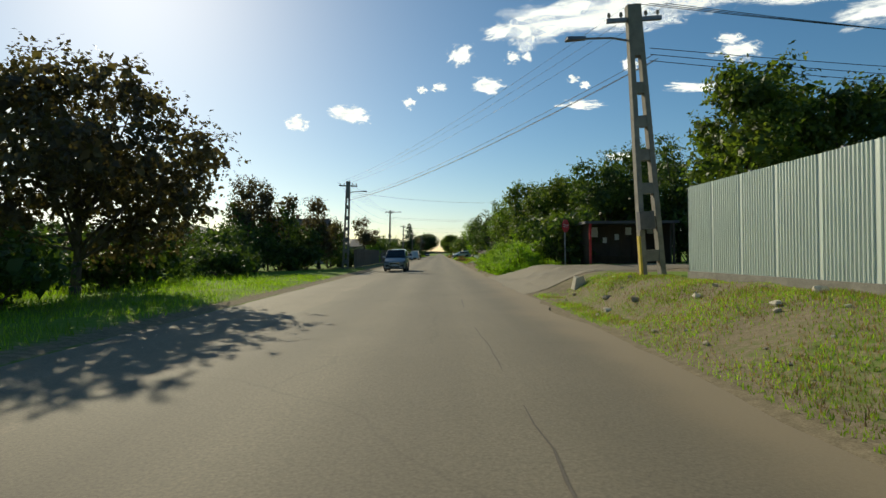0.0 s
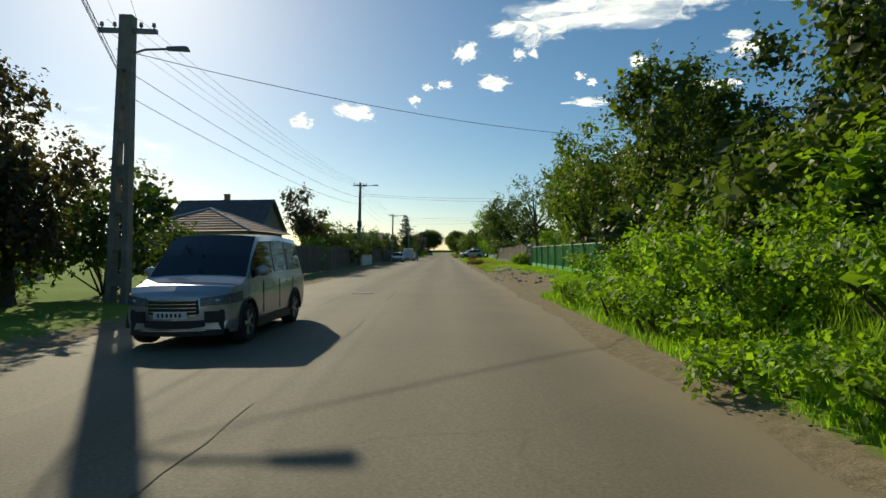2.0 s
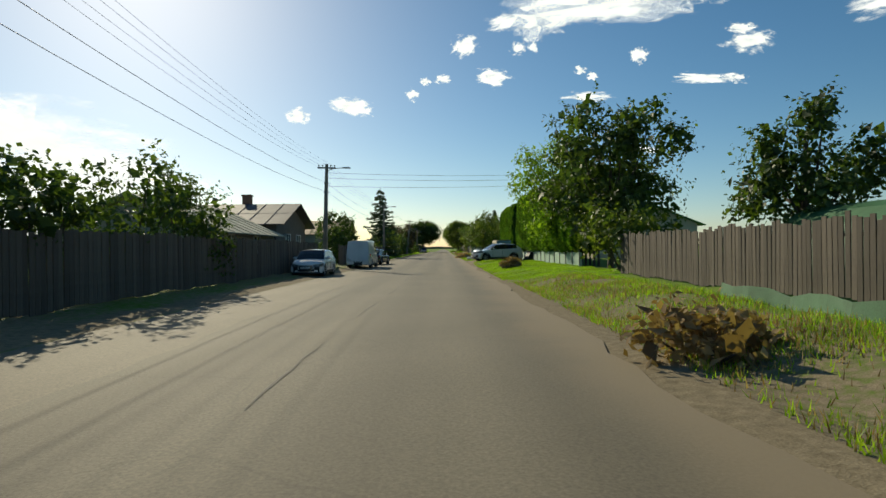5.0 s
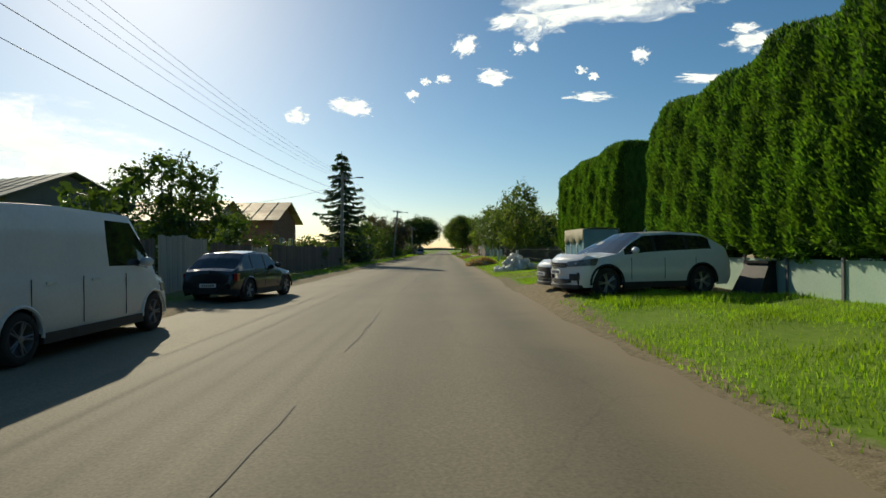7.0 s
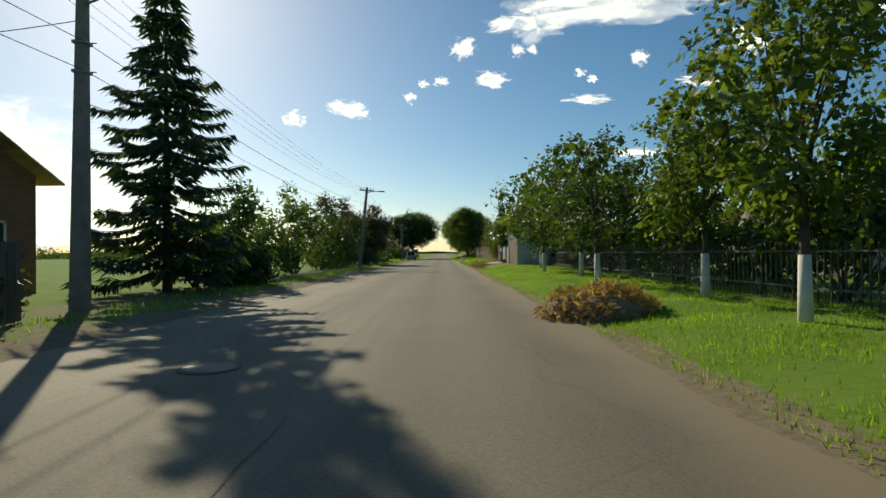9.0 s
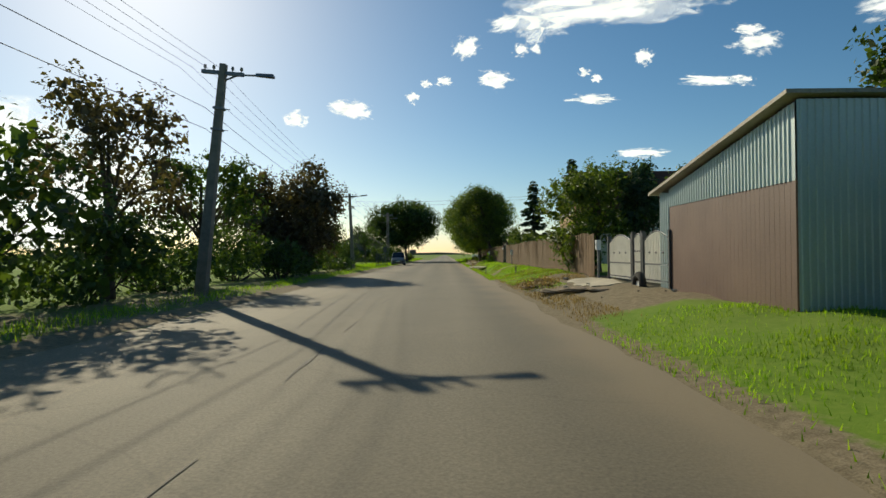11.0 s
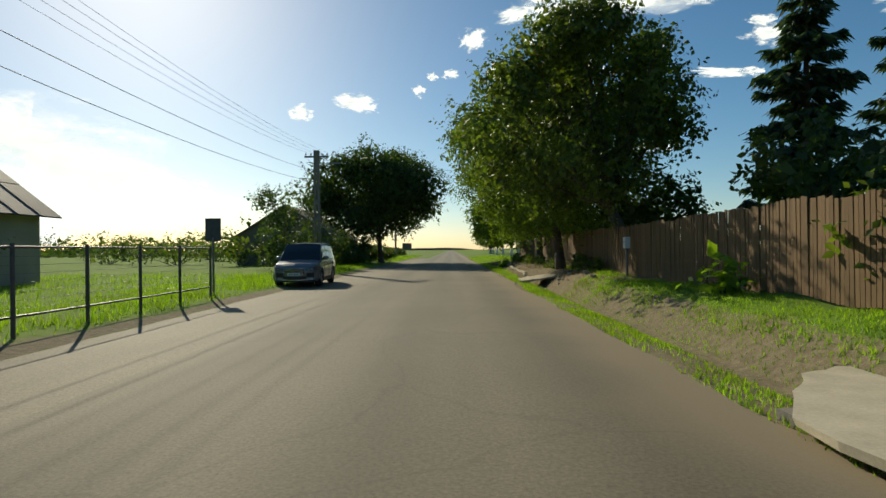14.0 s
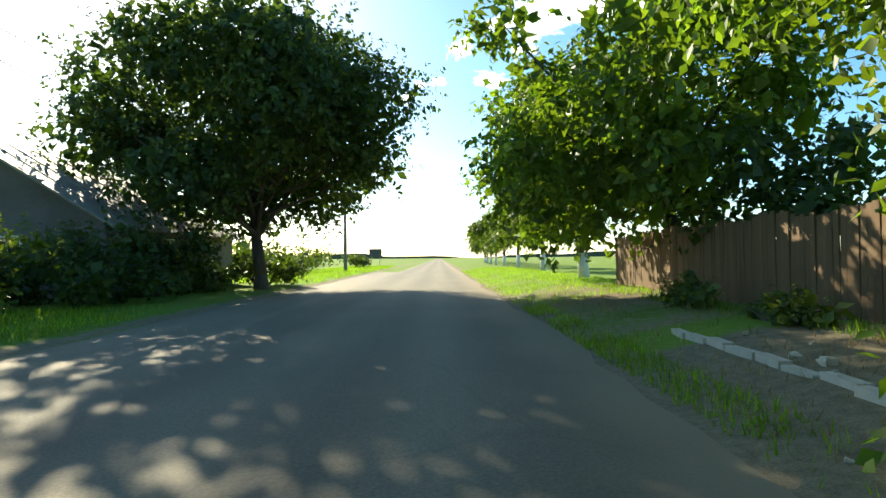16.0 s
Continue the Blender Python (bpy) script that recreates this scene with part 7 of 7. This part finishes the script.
bush("garden_bush", "leafy bush behind the board fence", 7.4, 229.0, 3.3, 1.5, 1.7, 3200, 0.12, "leaf_dark", 206)
bush("garden_bush", "leafy bush behind the board fence", 9.5, 222.0, 2.8, 1.6, 1.7, 3000, 0.12, "leaf", 207)
tree("walnut_tree", "great walnut tree overhanging the road", 4.4, 241.6, 9.0, 4.1, 2.5, 26, 22000, 0.098, "leaf_walnut", 211, core=0.7, broad=1.25, girth=0.18, base=1.5, full=2.5, lean=(-0.5, 0.4), hang=0.9, group="roadside walnut trees", low=-0.98)
tree("walnut_tree", "great walnut tree overhanging the road", 4.6, 248.6, 9.0, 4.4, 2.8, 24, 19000, 0.1, "leaf_walnut", 212, core=0.7, broad=1.25, girth=0.16, base=1.3, full=2.0, lean=(0.2, 2.0), hang=0.9, group="roadside walnut trees", low=-0.98)
tree("walnut_tree", "great walnut tree overhanging the road", 6.6, 262.5, 8.8, 4.2, 1.9, 20, 13000, 0.17, "leaf_walnut", 213, girth=0.2, lean=(-1.6, 0), hang=0.9, group="roadside walnut trees", low=-0.95)
tree("walnut_tree", "walnut tree on the verge with a pale trunk", 6.4, 273.0, 8.6, 4.2, 2.3, 18, 11000, 0.19, "leaf_walnut", 214, girth=0.18, lean=(-0.6, 0), hang=0.8, lime=1.1, group="roadside walnut trees", low=-0.95)
for i in range(9):
    tree("roadside_tree", "roadside tree with a whitened trunk at the field's edge", 7.0 + 0.15 * i * i * 0.4, 286 + i * 12, 6.5 + 0.5 * math.sin(i * 2), 3.0, 1.9, 13, 3500, 0.22, "leaf", 220 + i, lime=1.1, group="field-edge trees", low=-0.8)
bush("elder_sapling", "bright green elder sapling at the walnut's foot", 2.95, 251.6, 0.6, 0.26, 0.26, 260, 0.1, "leaf_bright", 231, 5, "sapling", "", 0.2, 0.5)
bush("elder_sapling", "bright green sapling before the board fence", 4.4, 227.6, 0.85, 0.3, 0.3, 200, 0.12, "leaf_bright", 232, 5, "sapling", "", 0.2, 0.5)
kb = empty("kerb", pose(0, 0, 0), "row of pale worn kerb stones on the bare verge", "kerb", kind="structure")
for i in range(30):
    rnd = random.Random(900 + i)
    y = 241.6 + i * 0.5
    x = 3.1 + 0.02 * (y - 241.6) + rnd.uniform(-.03, .03)
    part("kerb_stone", Shape().box(-.06, .06, -.23, .23, -.1, .07), M["stone_pale"], kb).matrix_basis = gpose(x, y, rnd.uniform(-6, 6), rnd.uniform(-.05, 0.0))
for i in range(110):
    rnd = random.Random(600 + i)
    x, y = rnd.uniform(2.5, 4.8), rnd.choice((rnd.uniform(234, 256), rnd.uniform(234, 256), rnd.uniform(183, 192), rnd.uniform(5, 15)))
    s = Shape()
    r = 0.025 + 0.07 * rnd.random() ** 2.5
    s.blob((0, 0, r * 0.35), (r, r * rnd.uniform(.7, 1.2), r * .6), i, 4, 7, 0.5)
    o = new("stone", s.mesh("stone", M["stone_pale"] if i % 3 == 0 else M["stone"]))
    o.matrix_basis = gpose(x, y, rnd.uniform(0, 360))
    tagged(o, "loose dusty stone on the bare verge", "stone", "loose verge stones")

# ---- left side ----
tree("plum_tree", "large backlit plum tree with reddish leaves beside the road", -10.9, 16.8, 7.0, 3.6, 1.0, 20, 13000, 0.125, "leaf_red", 301, core=0.26, lean=(0.2, 0), low=-0.98, ry=3.6, base=0.3)
tree("plum_tree", "backlit plum tree with reddish leaves", -16.0, 11.0, 7.2, 3.6, 1.5, 15, 7000, 0.12, "leaf_red", 302, low=-0.85)
hip_house("low house with a ribbed grey metal hip roof behind shrubs", -27, -18.5, 48, 58, 2.3, 4.0, "plaster_grey", "roof_tin", 0.5, (-22.9, 51.4, 4.3))
gable_house("small far house among gardens", -38, -30, 62, 72, 2.4, 4.2, "white_wall", "roof_dark", "y", 0.5)
for i, (x, y, h, r) in enumerate(((-13.4, 38.6, 4.6, 1.9), (-11.6, 40.6, 4.4, 1.7), (-10.2, 42.6, 3.6, 1.4), (-9.4, 47.6, 3.4, 1.6), (-9.0, 51, 2.6, 1.5), (-12.5, 46, 3.6, 2.0))):
    bush("dark_shrub", "dense dark shrub behind the roadside", x, y, h, r, r * 1.2, 4200, 0.12, "leaf_dark", 310 + i, 12)
for i, (x, y, h) in enumerate(((-13.0, 38.4, 6.2), (-12.2, 40.0, 5.4), (-11.0, 41.0, 5.6))):
    tree("young_walnut", "slim young tree rising out of the shrubs", x, y, h, 0.6, 3.4, 6, 420, 0.14, "leaf_red", 320 + i, girth=0.05, share_r=(.3, .5))
tree("plum_tree", "tall backlit tree with reddish leaves above the shrubs", -13.3, 40.6, 7.3, 1.9, 1.6, 16, 5200, 0.12, "leaf_red", 326, low=-0.9)
tree("plum_tree", "backlit tree with reddish leaves beside the lattice pole", -9.5, 43.9, 5.5, 1.5, 1.1, 14, 4500, 0.11, "leaf_red", 325, low=-0.9)
for i, (x, y, h, r) in enumerate(((-20, 33, 3.4, 2.0), (-12.4, 37.4, 2.4, 1.8), (-10.4, 40.4, 2.2, 1.6), (-16, 22, 2.2, 1.8), (-19, 28, 2.8, 2.4), (-22, 36, 3.4, 2.6), (-15, 6, 3, 2.5), (-12.2, 24.0, 2.0, 1.7), (-11.2, 29.0, 1.7, 1.6), (-13.2, 33.0, 2.6, 1.9), (-14.5, 17.5, 2.4, 2.0), (-11.6, 20.0, 1.5, 1.5), (-17.5, 40, 3.2, 2.0), (-32, 44, 4, 3), (-27, 40, 3.4, 2.6))):
    bush("garden_shrub", "backlit garden shrub in the grassy plot", x, y, h, r, r, 2600, 0.14, "leaf_dark", 330 + i)
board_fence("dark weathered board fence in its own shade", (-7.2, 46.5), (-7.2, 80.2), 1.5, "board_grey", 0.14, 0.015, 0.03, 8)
hip_house("house with a tiled hip roof and pale ridge caps", -21, -13.2, 69.6, 78, 2.75, 4.6, "plaster_grey", "roof_tile", 0.6, None, (("x", 70, 1.6, 1.1, 1.2), ("x", 75, 1.6, 1.1, 1.2), ("-y", -15, 1.6, 1.1, 1.2)))
tree("cherry_tree", "backlit cherry tree over the fence", -9.3, 69.2, 5.7, 1.5, 1.6, 10, 2600, 0.13, "leaf_red", 340, share_r=(.3, .45))
for i in range(8):
    y = 71.5 + i * 3.6
    bush("hedge_shrub", "dark overgrown garden hedge behind the fence", -8.1, y, 3.4 + 0.45 * math.sin(i * 2.2), 1.3, 2.1, 3200, 0.1, "leaf_dark", 345 + i, 11, "bush", "overgrown garden hedge")
# yellow-green bright leaves also paint in the sun on this shrub
bush("sunlit_shrub", "yellow-green shrub catching the sun in the hedge", -8.0, 66.0, 2.2, 0.9, 1.2, 1800, 0.1, "leaf_bright", 354)
ww = empty("white_wall_panel", pose(-7.05, 83.8, 0), "short whitewashed concrete wall by the road", "wall", kind="structure")
part("panel", Shape().box(-.08, .08, -3.1, 3.1, 0, .96), M["white_wall"], ww)
for i in range(32):
    part("picket", Shape().box(-.02, .02, -3.05 + i * .195, -2.95 + i * .195, .96, 1.03), M["white_wall"], ww)
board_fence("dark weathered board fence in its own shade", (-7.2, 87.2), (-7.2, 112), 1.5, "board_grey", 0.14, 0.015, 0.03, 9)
gable_house("tall house with a dark gable roof", -27, -18.2, 87.5, 96, 3.9, 6.9, "plaster_dark", "roof_dark", "x", 0.5, (("x", 90, 2.0, 1.1, 1.3), ("x", 93.5, 2.0, 1.1, 1.3)), (-23, 92.5, 7.5))
gable_house("low house with a pale corrugated roof by the road", -15, -9.2, 101, 110, 2.2, 3.5, "plaster_grey", "roof_asbestos", "y", 0.5, (("x", 103.5, 1.4, 1.0, 1.1), ("x", 107, 1.4, 1.0, 1.1)))
gable_house("dark house with its gable to the road", -17, -9.4, 111.2, 118, 2.9, 4.1, "plaster_dark", "roof_dark", "x", 0.6, (("x", 113.5, 1.6, 1.0, 1.2), ("x", 116, 1.6, 1.0, 1.2)), (-12.5, 115.5, 4.7))
grey = gable_house("grey house with its gable towards the road", -25.25, -16.55, 134.8, 140.0, 3.75, 4.85, "plaster_dark", "roof_tin", "x", 0.5, (("x", 137.4, 2.0, .9, 1.1),))
grey.matrix_basis = pose(-20.9, 137.4, 0, 0, 0, -24)
# sun and shade along this fence line come from the board tones
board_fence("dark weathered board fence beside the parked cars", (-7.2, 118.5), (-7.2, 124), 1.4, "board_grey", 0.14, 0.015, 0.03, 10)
board_fence("board fence in a pale painted-sunlit tone beside the parked car", (-7.25, 124.2), (-7.25, 127.2), 1.5, "board_sunlit", 0.13, 0.02, 0.03, 11)
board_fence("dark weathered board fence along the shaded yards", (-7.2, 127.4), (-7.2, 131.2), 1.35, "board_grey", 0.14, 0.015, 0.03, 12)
board_fence("short board fence in a pale painted-sunlit tone among the yards", (-7.3, 131.3), (-7.3, 133.7), 1.25, "board_sunlit", 0.1, 0.05, 0.03, 14)
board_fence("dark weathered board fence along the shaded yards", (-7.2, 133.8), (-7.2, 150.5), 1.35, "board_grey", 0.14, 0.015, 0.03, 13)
car("hatchback", "white hatchback parked on the shoulder facing the road's traffic", pose(-6.0, 105.6, 0, 0, 0, -90), 3.5, 1.45, 1.22, "white_paint", 0.78, 0.74, 0.58, 0.17, 0.27, arches="white_paint")
car("delivery_van", "white high-sided delivery van parked on the shoulder", pose(-5.3, 117.05, 0, 0, 0, 90), 4.5, 1.58, 1.79, "van_paint", 1.02, 0.95, 0.7, 0.2, 0.29, (0.17, 0.8), (0.15, 0.28, 0.97, 0.985), 0.86, 1.02, side_glass=False, rear_glass=False, category="van", rim="steel", posts=(0.42, 0.7), arches="van_paint")
car("sedan", "black compact car parked on the dusty shoulder", pose(-5.25, 124.75, 0, 0, 0, 80), 3.3, 1.4, 1.22, "black_paint", 0.8, 0.74, 0.58, 0.17, 0.27, (0.19, 0.8), (0.28, 0.44, 0.8, 0.95), 0.76, arches="black_paint")
car("family_van", "silver high-roofed family van facing along the road", pose(-3.3, 40.3, 0.01, 0, 0, -91), 3.6, 1.5, 1.5, "silver_paint", 0.9, 0.85, 0.68, 0.19, 0.27, (0.18, 0.8), (0.2, 0.38, 0.94, 0.98), 0.82, 0.92, arches="black_plastic")
tree("apple_tree", "dark garden tree behind the pale fence", -9.4, 129.5, 4.6, 1.7, 1.3, 12, 4000, 0.12, "leaf_dark", 360, low=-0.9)
bush("dark_shrub", "dense dark shrub behind the fence", -9.4, 125.6, 3.0, 1.6, 1.7, 3000, 0.11, "leaf_dark", 361)
bush("dark_shrub", "dense dark shrub behind the fence", -9.0, 134.2, 2.8, 1.6, 2.2, 3000, 0.11, "leaf_dark", 362)
gable_house("small house with a rusty tin roof", -19, -12.4, 139.6, 145.0, 3.05, 4.1, "plaster_grey", "roof_rust", "x", 0.5, (("x", 141, 1.6, .9, 1.0),), (-14, 146.0, 3.9))
gable_house("house with a patched rusty sheet roof", -20, -12.5, 151.9, 158.3, 3.72, 5.05, "brick", "roof_rust", "x", 0.55, (("x", 154, 1.7, 1.0, 1.1), ("x", 156.5, 1.7, 1.0, 1.1)))
spruce("tall ragged spruce beside the concrete pole", -8.55, 158.4, 9.6, 3.2, 371, 0.5)
for i, (x, y, h, r) in enumerate(((-8.6, 160.5, 2.2, 1.5), (-8.8, 164.5, 3.8, 1.8), (-8.6, 169.5, 3.4, 1.9), (-9.0, 175, 5.2, 2.1), (-8.7, 181, 4.4, 2.2), (-8.3, 149.0, 1.8, 1.3), (-8.4, 144.0, 1.7, 1.4), (-7.6, 162, 1.3, 1.1))):
    bush("roadside_shrub", "dark roadside shrub with ragged outline", x, y, h, r, r * 1.2, 3600, 0.12, "leaf_dark" if i % 3 else "leaf", 380 + i, 12)
tree("acacia_tree", "airy backlit acacia by the road", -9.2, 187.5, 6.0, 2.2, 1.8, 13, 3800, 0.11, "leaf_red", 391, low=-0.9)
tree("acacia_tree", "airy backlit acacia by the road", -9.4, 194.0, 5.6, 2.0, 1.5, 13, 3800, 0.11, "leaf_dark", 392, low=-0.95)
tree("cherry_tree", "dense backlit cherry tree by the road", -9.2, 205.0, 6.9, 3.3, 1.2, 18, 12000, 0.125, "leaf_red", 393, core=0.32, low=-0.95, ry=3.4, full=2.2, share_r=(0.4, 0.58))
bush("roadside_shrub", "low dark shrub under the cherry tree", -8.0, 199.5, 1.8, 1.3, 2.5, 2600, 0.1, "leaf_dark", 394)
tree("young_apple", "thin young apple tree beside the pole", -8.7, 217.2, 3.7, 1.0, 1.5, 8, 700, 0.13, "leaf_dark", 395, girth=0.06, share_r=(.3, .45))
bush("roadside_shrub", "dark leafy shrub behind the wire fence", -10.6, 227.2, 3.0, 1.5, 1.6, 2600, 0.1, "leaf_dark", 398)
bush("roadside_shrub", "dark leafy shrub behind the wire fence", -11.6, 223.8, 3.2, 1.5, 1.6, 2600, 0.1, "leaf_red", 399)
bush("roadside_shrub", "dark shrub beside the pole", -8.8, 223.5, 2.3, 1.3, 1.6, 2400, 0.1, "leaf_dark", 396)
bush("roadside_shrub", "low dark shrub by the road", -7.6, 214.0, 1.3, 1.0, 2.2, 1800, 0.1, "leaf_dark", 397)
gable_house("small grey house with its gable end to the garden", -20.6, -15.2, 231.0, 239.0, 2.95, 5.05, "plaster_grey", "roof_dark", "y", 0.5, (("-y", -17.9, 1.7, .9, 1.0),))
fc2 = empty("wire_fence", pose(-6.0, 222.5, 0), "thin metal post-and-rail fence round a grassy plot", "fence", kind="structure")
for i in range(7):
    part("post", Shape().rod((0, i * 1.6, -.1), (0, i * 1.6, 1.35), .03, .03, 7), M["sign_back"], fc2)
for z in (1.3, .35):
    part("rail", Shape().rod((0, 0, z), (0, 9.6, z), .018, .018, 6), M["sign_back"], fc2)
for i in range(7):
    part("wire", Shape().rod((0, 0, .45 + i * .12), (0, 9.6, .45 + i * .12), .004, .004, 4), M["steel"], fc2)
sb = empty("notice_board", gpose(-6.3, 233.0), "dark square notice board on a post", "sign")
part("post", Shape().rod((0, 0, -.1), (0, 0, 1.5), .03, .03, 7), M["steel"], sb)
part("board", Shape().box(-.2, .2, -.02, .02, 1.4, 2.0), M["sign_back"], sb)
car("parked_hatchback", "grey hatchback parked on the shoulder facing oncoming traffic", pose(-5.35, 238.9, 0, 0, 0, -88), 3.8, 1.55, 1.5, "grey_paint", 0.92, 0.86, 0.68, 0.2, 0.3, (0.19, 0.8), (0.24, 0.4, 0.9, 0.98), 0.8, arches="grey_paint")
gable_house("low dark house with its gable end to the fields", -18.0, -9.6, 266.0, 276.5, 2.5, 5.05, "plaster_dark", "roof_tin", "y", 0.5, (("-y", -12.5, 1.5, .9, 1.0), ("x", 270, 1.5, .9, 1.0)))
tree("acacia_tree", "airy twiggy acacia before the low house", -11.9, 258.5, 6.2, 2.7, 1.6, 18, 2600, 0.12, "leaf_dark", 403, low=-0.9, share_r=(0.24, 0.4))
bush("roadside_shrub", "dark overgrown shrub beside the low house", -11.5, 263.0, 2.0, 2.0, 1.6, 4200, 0.12, "leaf_dark", 404, 12)
bush("roadside_shrub", "leafy shrub beside the lattice pole", -8.6, 254.5, 3.2, 1.6, 2.0, 2800, 0.1, "leaf_dark", 401)
bush("roadside_shrub", "twiggy shrub before the low house", -9.2, 259.5, 2.2, 1.5, 1.8, 2200, 0.1, "leaf", 402)
tree("chestnut_tree", "great round backlit tree overhanging the road", -6.5, 271.0, 11.0, 5.7, 1.9, 34, 26000, 0.17, "leaf_dark", 411, full=2.6, share_r=(0.4, 0.6), girth=0.24, lean=(-0.4, 0), low=-0.75, hang=0.4)
for i, (x, y, h, r) in enumerate(((-14, 285, 2.4, 2), (-11, 298, 2.0, 1.8), (-20, 310, 3, 3), (-9.5, 318, 1.6, 1.3), (-35, 300, 5, 4), (-60, 330, 6, 5), (-50, 360, 6, 6), (-90, 300, 6, 6), (-16, 235, 2.2, 1.8), (-22, 243, 2.0, 2.2), (-30, 250, 3, 3), (-16, 262, 2.2, 2.4), (-24, 268, 2.4, 3.0), (-34, 275, 3.2, 3.4), (-44, 268, 3.0, 3.6), (-20, 290, 2.6, 3.0), (-27, 284, 2.2, 2.6))):
    bush("field_shrub", "shrub at the edge of the open field", x, y, h, r, r, 1000, 0.17, "leaf", 420 + i, 8)
woods, rnd = [], random.Random(77)
for i in range(150):
    a = i / 150
    x = -26 - 330 * a ** 1.6 + rnd.uniform(-8, 8)
    r = rnd.uniform(2.0, 4.2) * (1 + a)
    woods.append((x, 330 + 150 * a + rnd.uniform(-25, 25), r * 0.3, r * 2.6, r, r * 0.9))
tagged(new("far_woods", leaf_mesh("far_woods", woods, 24000, 0.42, 78, M["leaf_dark"], 0.1, inner=0.3, core=0.2)), "dark belt of trees beyond the open fields", "woods", kind="stuff")
vs = empty("village_sign", gpose(-8.8, 331.5), "village boundary sign seen from behind on two posts", "sign")
for x in (-.6, .6):
    part("post", Shape().rod((x, 0, -.1), (x, 0, 2.0), .035, .035, 7), M["steel"], vs)
part("board", Shape().box(-.9, .9, -.02, .02, 1.3, 2.5), M["sign_back"], vs)
mc = empty("manhole", pose(-2.35, 48.4, 0.002), "round iron manhole cover set in the road", "manhole")
part("ring", Shape().rod((0, 0, -.05), (0, 0, .008), .33, .325, 28), M["tar"], mc)
part("cover", Shape().rod((0, 0, .0), (0, 0, .012), .28, .28, 24), M["sign_back"], mc)
copy_thing(mc, pose(-2.6, 146.8, 0.004))

for i, (x, y, h, r) in enumerate(((-9.4, 211.5, 2.6, 1.6), (-9.8, 219.8, 2.2, 1.5), (-9.0, 249.0, 2.4, 1.5), (-8.6, 263.5, 1.8, 1.6), (-8.3, 269.0, 2.0, 1.4), (-7.4, 274, 1.6, 1.5), (-8.4, 266.5, 2.2, 1.4), (-9.8, 12, 1.6, 1.6), (-10.5, 6, 1.8, 2.0), (-9.6, 190.5, 2.4, 2.2), (-9.4, 197.5, 2.2, 2.0), (-9.3, 202.0, 2.0, 2.0), (-9.2, 208.2, 2.2, 2.0), (-8.7, 186, 2.0, 1.8))):
    bush("undergrowth", "dark ragged undergrowth beside the road", x, y, h, r, r * 1.25, 3000, 0.11, "leaf_dark", 440 + i, 11, "bush", "dark undergrowth")
for i in range(9):
    bush("nettle_clump", "shaded weeds and suckers before the board fence", 4.55 + 0.25 * math.sin(i * 2.3), 237.5 + i * 2.6, 0.45 + 0.2 * math.sin(i * 1.7), 0.35, 0.7, 600, 0.07, "leaf", 470 + i, 8, "weeds", "weeds under the walnuts")
for i in range(5):
    bush("sucker_shrub", "leafy walnut suckers behind the board fence", 7.2 + 0.5 * (i % 2), 239 + i * 5.2, 3.4, 1.7, 2.2, 3200, 0.14, "leaf_dark", 480 + i, 11, "bush", "walnut suckers")

# ---- grass ----
blades("verge_grass", [(2.25, 5.2, -3, 16, 42000, 0.045), (2.3, 7.2, 98, 121.2, 90000, 0.055), (2.9, 6.6, 119.4, 120.9, 6000, 0.12), (2.7, 6.7, 127.5, 133, 15000, 0.05), (2.2, 7.0, 133, 181, 80000, 0.06), (2.1, 4.8, 198, 236, 80000, 0.05), (2.5, 5.6, 70, 98, 30000, 0.09), (2.2, 2.75, 232, 262, 9000, 0.11), (4.4, 5.0, 234, 262, 5000, 0.12), (2.2, 7, 262, 300, 20000, 0.12), (4.0, 5.2, 48, 68, 9000, 0.11), (2.4, 4.8, 192.5, 198, 4000, 0.08), (2.5, 3.6, 188.6, 190.4, 700, 0.07), (2.5, 4.6, 62, 72, 3000, 0.1)], 501, M["blade"], "green verge grass along the road")
blades("rough_grass", [(-9, -5.7, -2, 30, 15000, 0.13), (-16, -9, 5, 30, 12000, 0.22), (-9, -5.8, 222, 262, 24000, 0.16), (-12, -5.6, 275, 330, 20000, 0.22), (-20, -9, 222, 246, 9000, 0.22), (-7.2, -5.9, 128, 222, 12000, 0.14)], 502, M["blade"], "long rough grass beside the road")
blades("tall_weeds", [(2.8, 5.6, 28, 45.5, 15000, 0.26), (2.5, 3.4, 27.5, 46, 11000, 0.14), (3.4, 5.4, 45.5, 50, 4000, 0.16)], 503, M["weed"], "tall green weeds on the verge", "weeds")

blades("dry_grass", [(2.4, 5.2, -3, 15.5, 26000, 0.05), (2.6, 4.6, 50, 72, 1800, 0.06), (2.5, 5.2, 72, 98, 14000, 0.1), (2.3, 4.8, 190, 200, 5000, 0.08), (2.3, 3.2, 181, 190, 2500, 0.08), (2.4, 4.9, 206, 213, 3000, 0.06), (2.4, 5.2, 232, 262, 6000, 0.08), (2.6, 6.6, 121.5, 128, 2500, 0.05)], 504, M["straw"], "dry yellowed grass on the verge")

# ---- the plan drawn out to metres ----
for ob in list(bpy.data.objects):
    if ob.parent is None and ob.type in {"MESH", "CURVE", "EMPTY", "FONT"}:
        ob.matrix_basis = Matrix.Scale(PLAN, 4) @ ob.matrix_basis
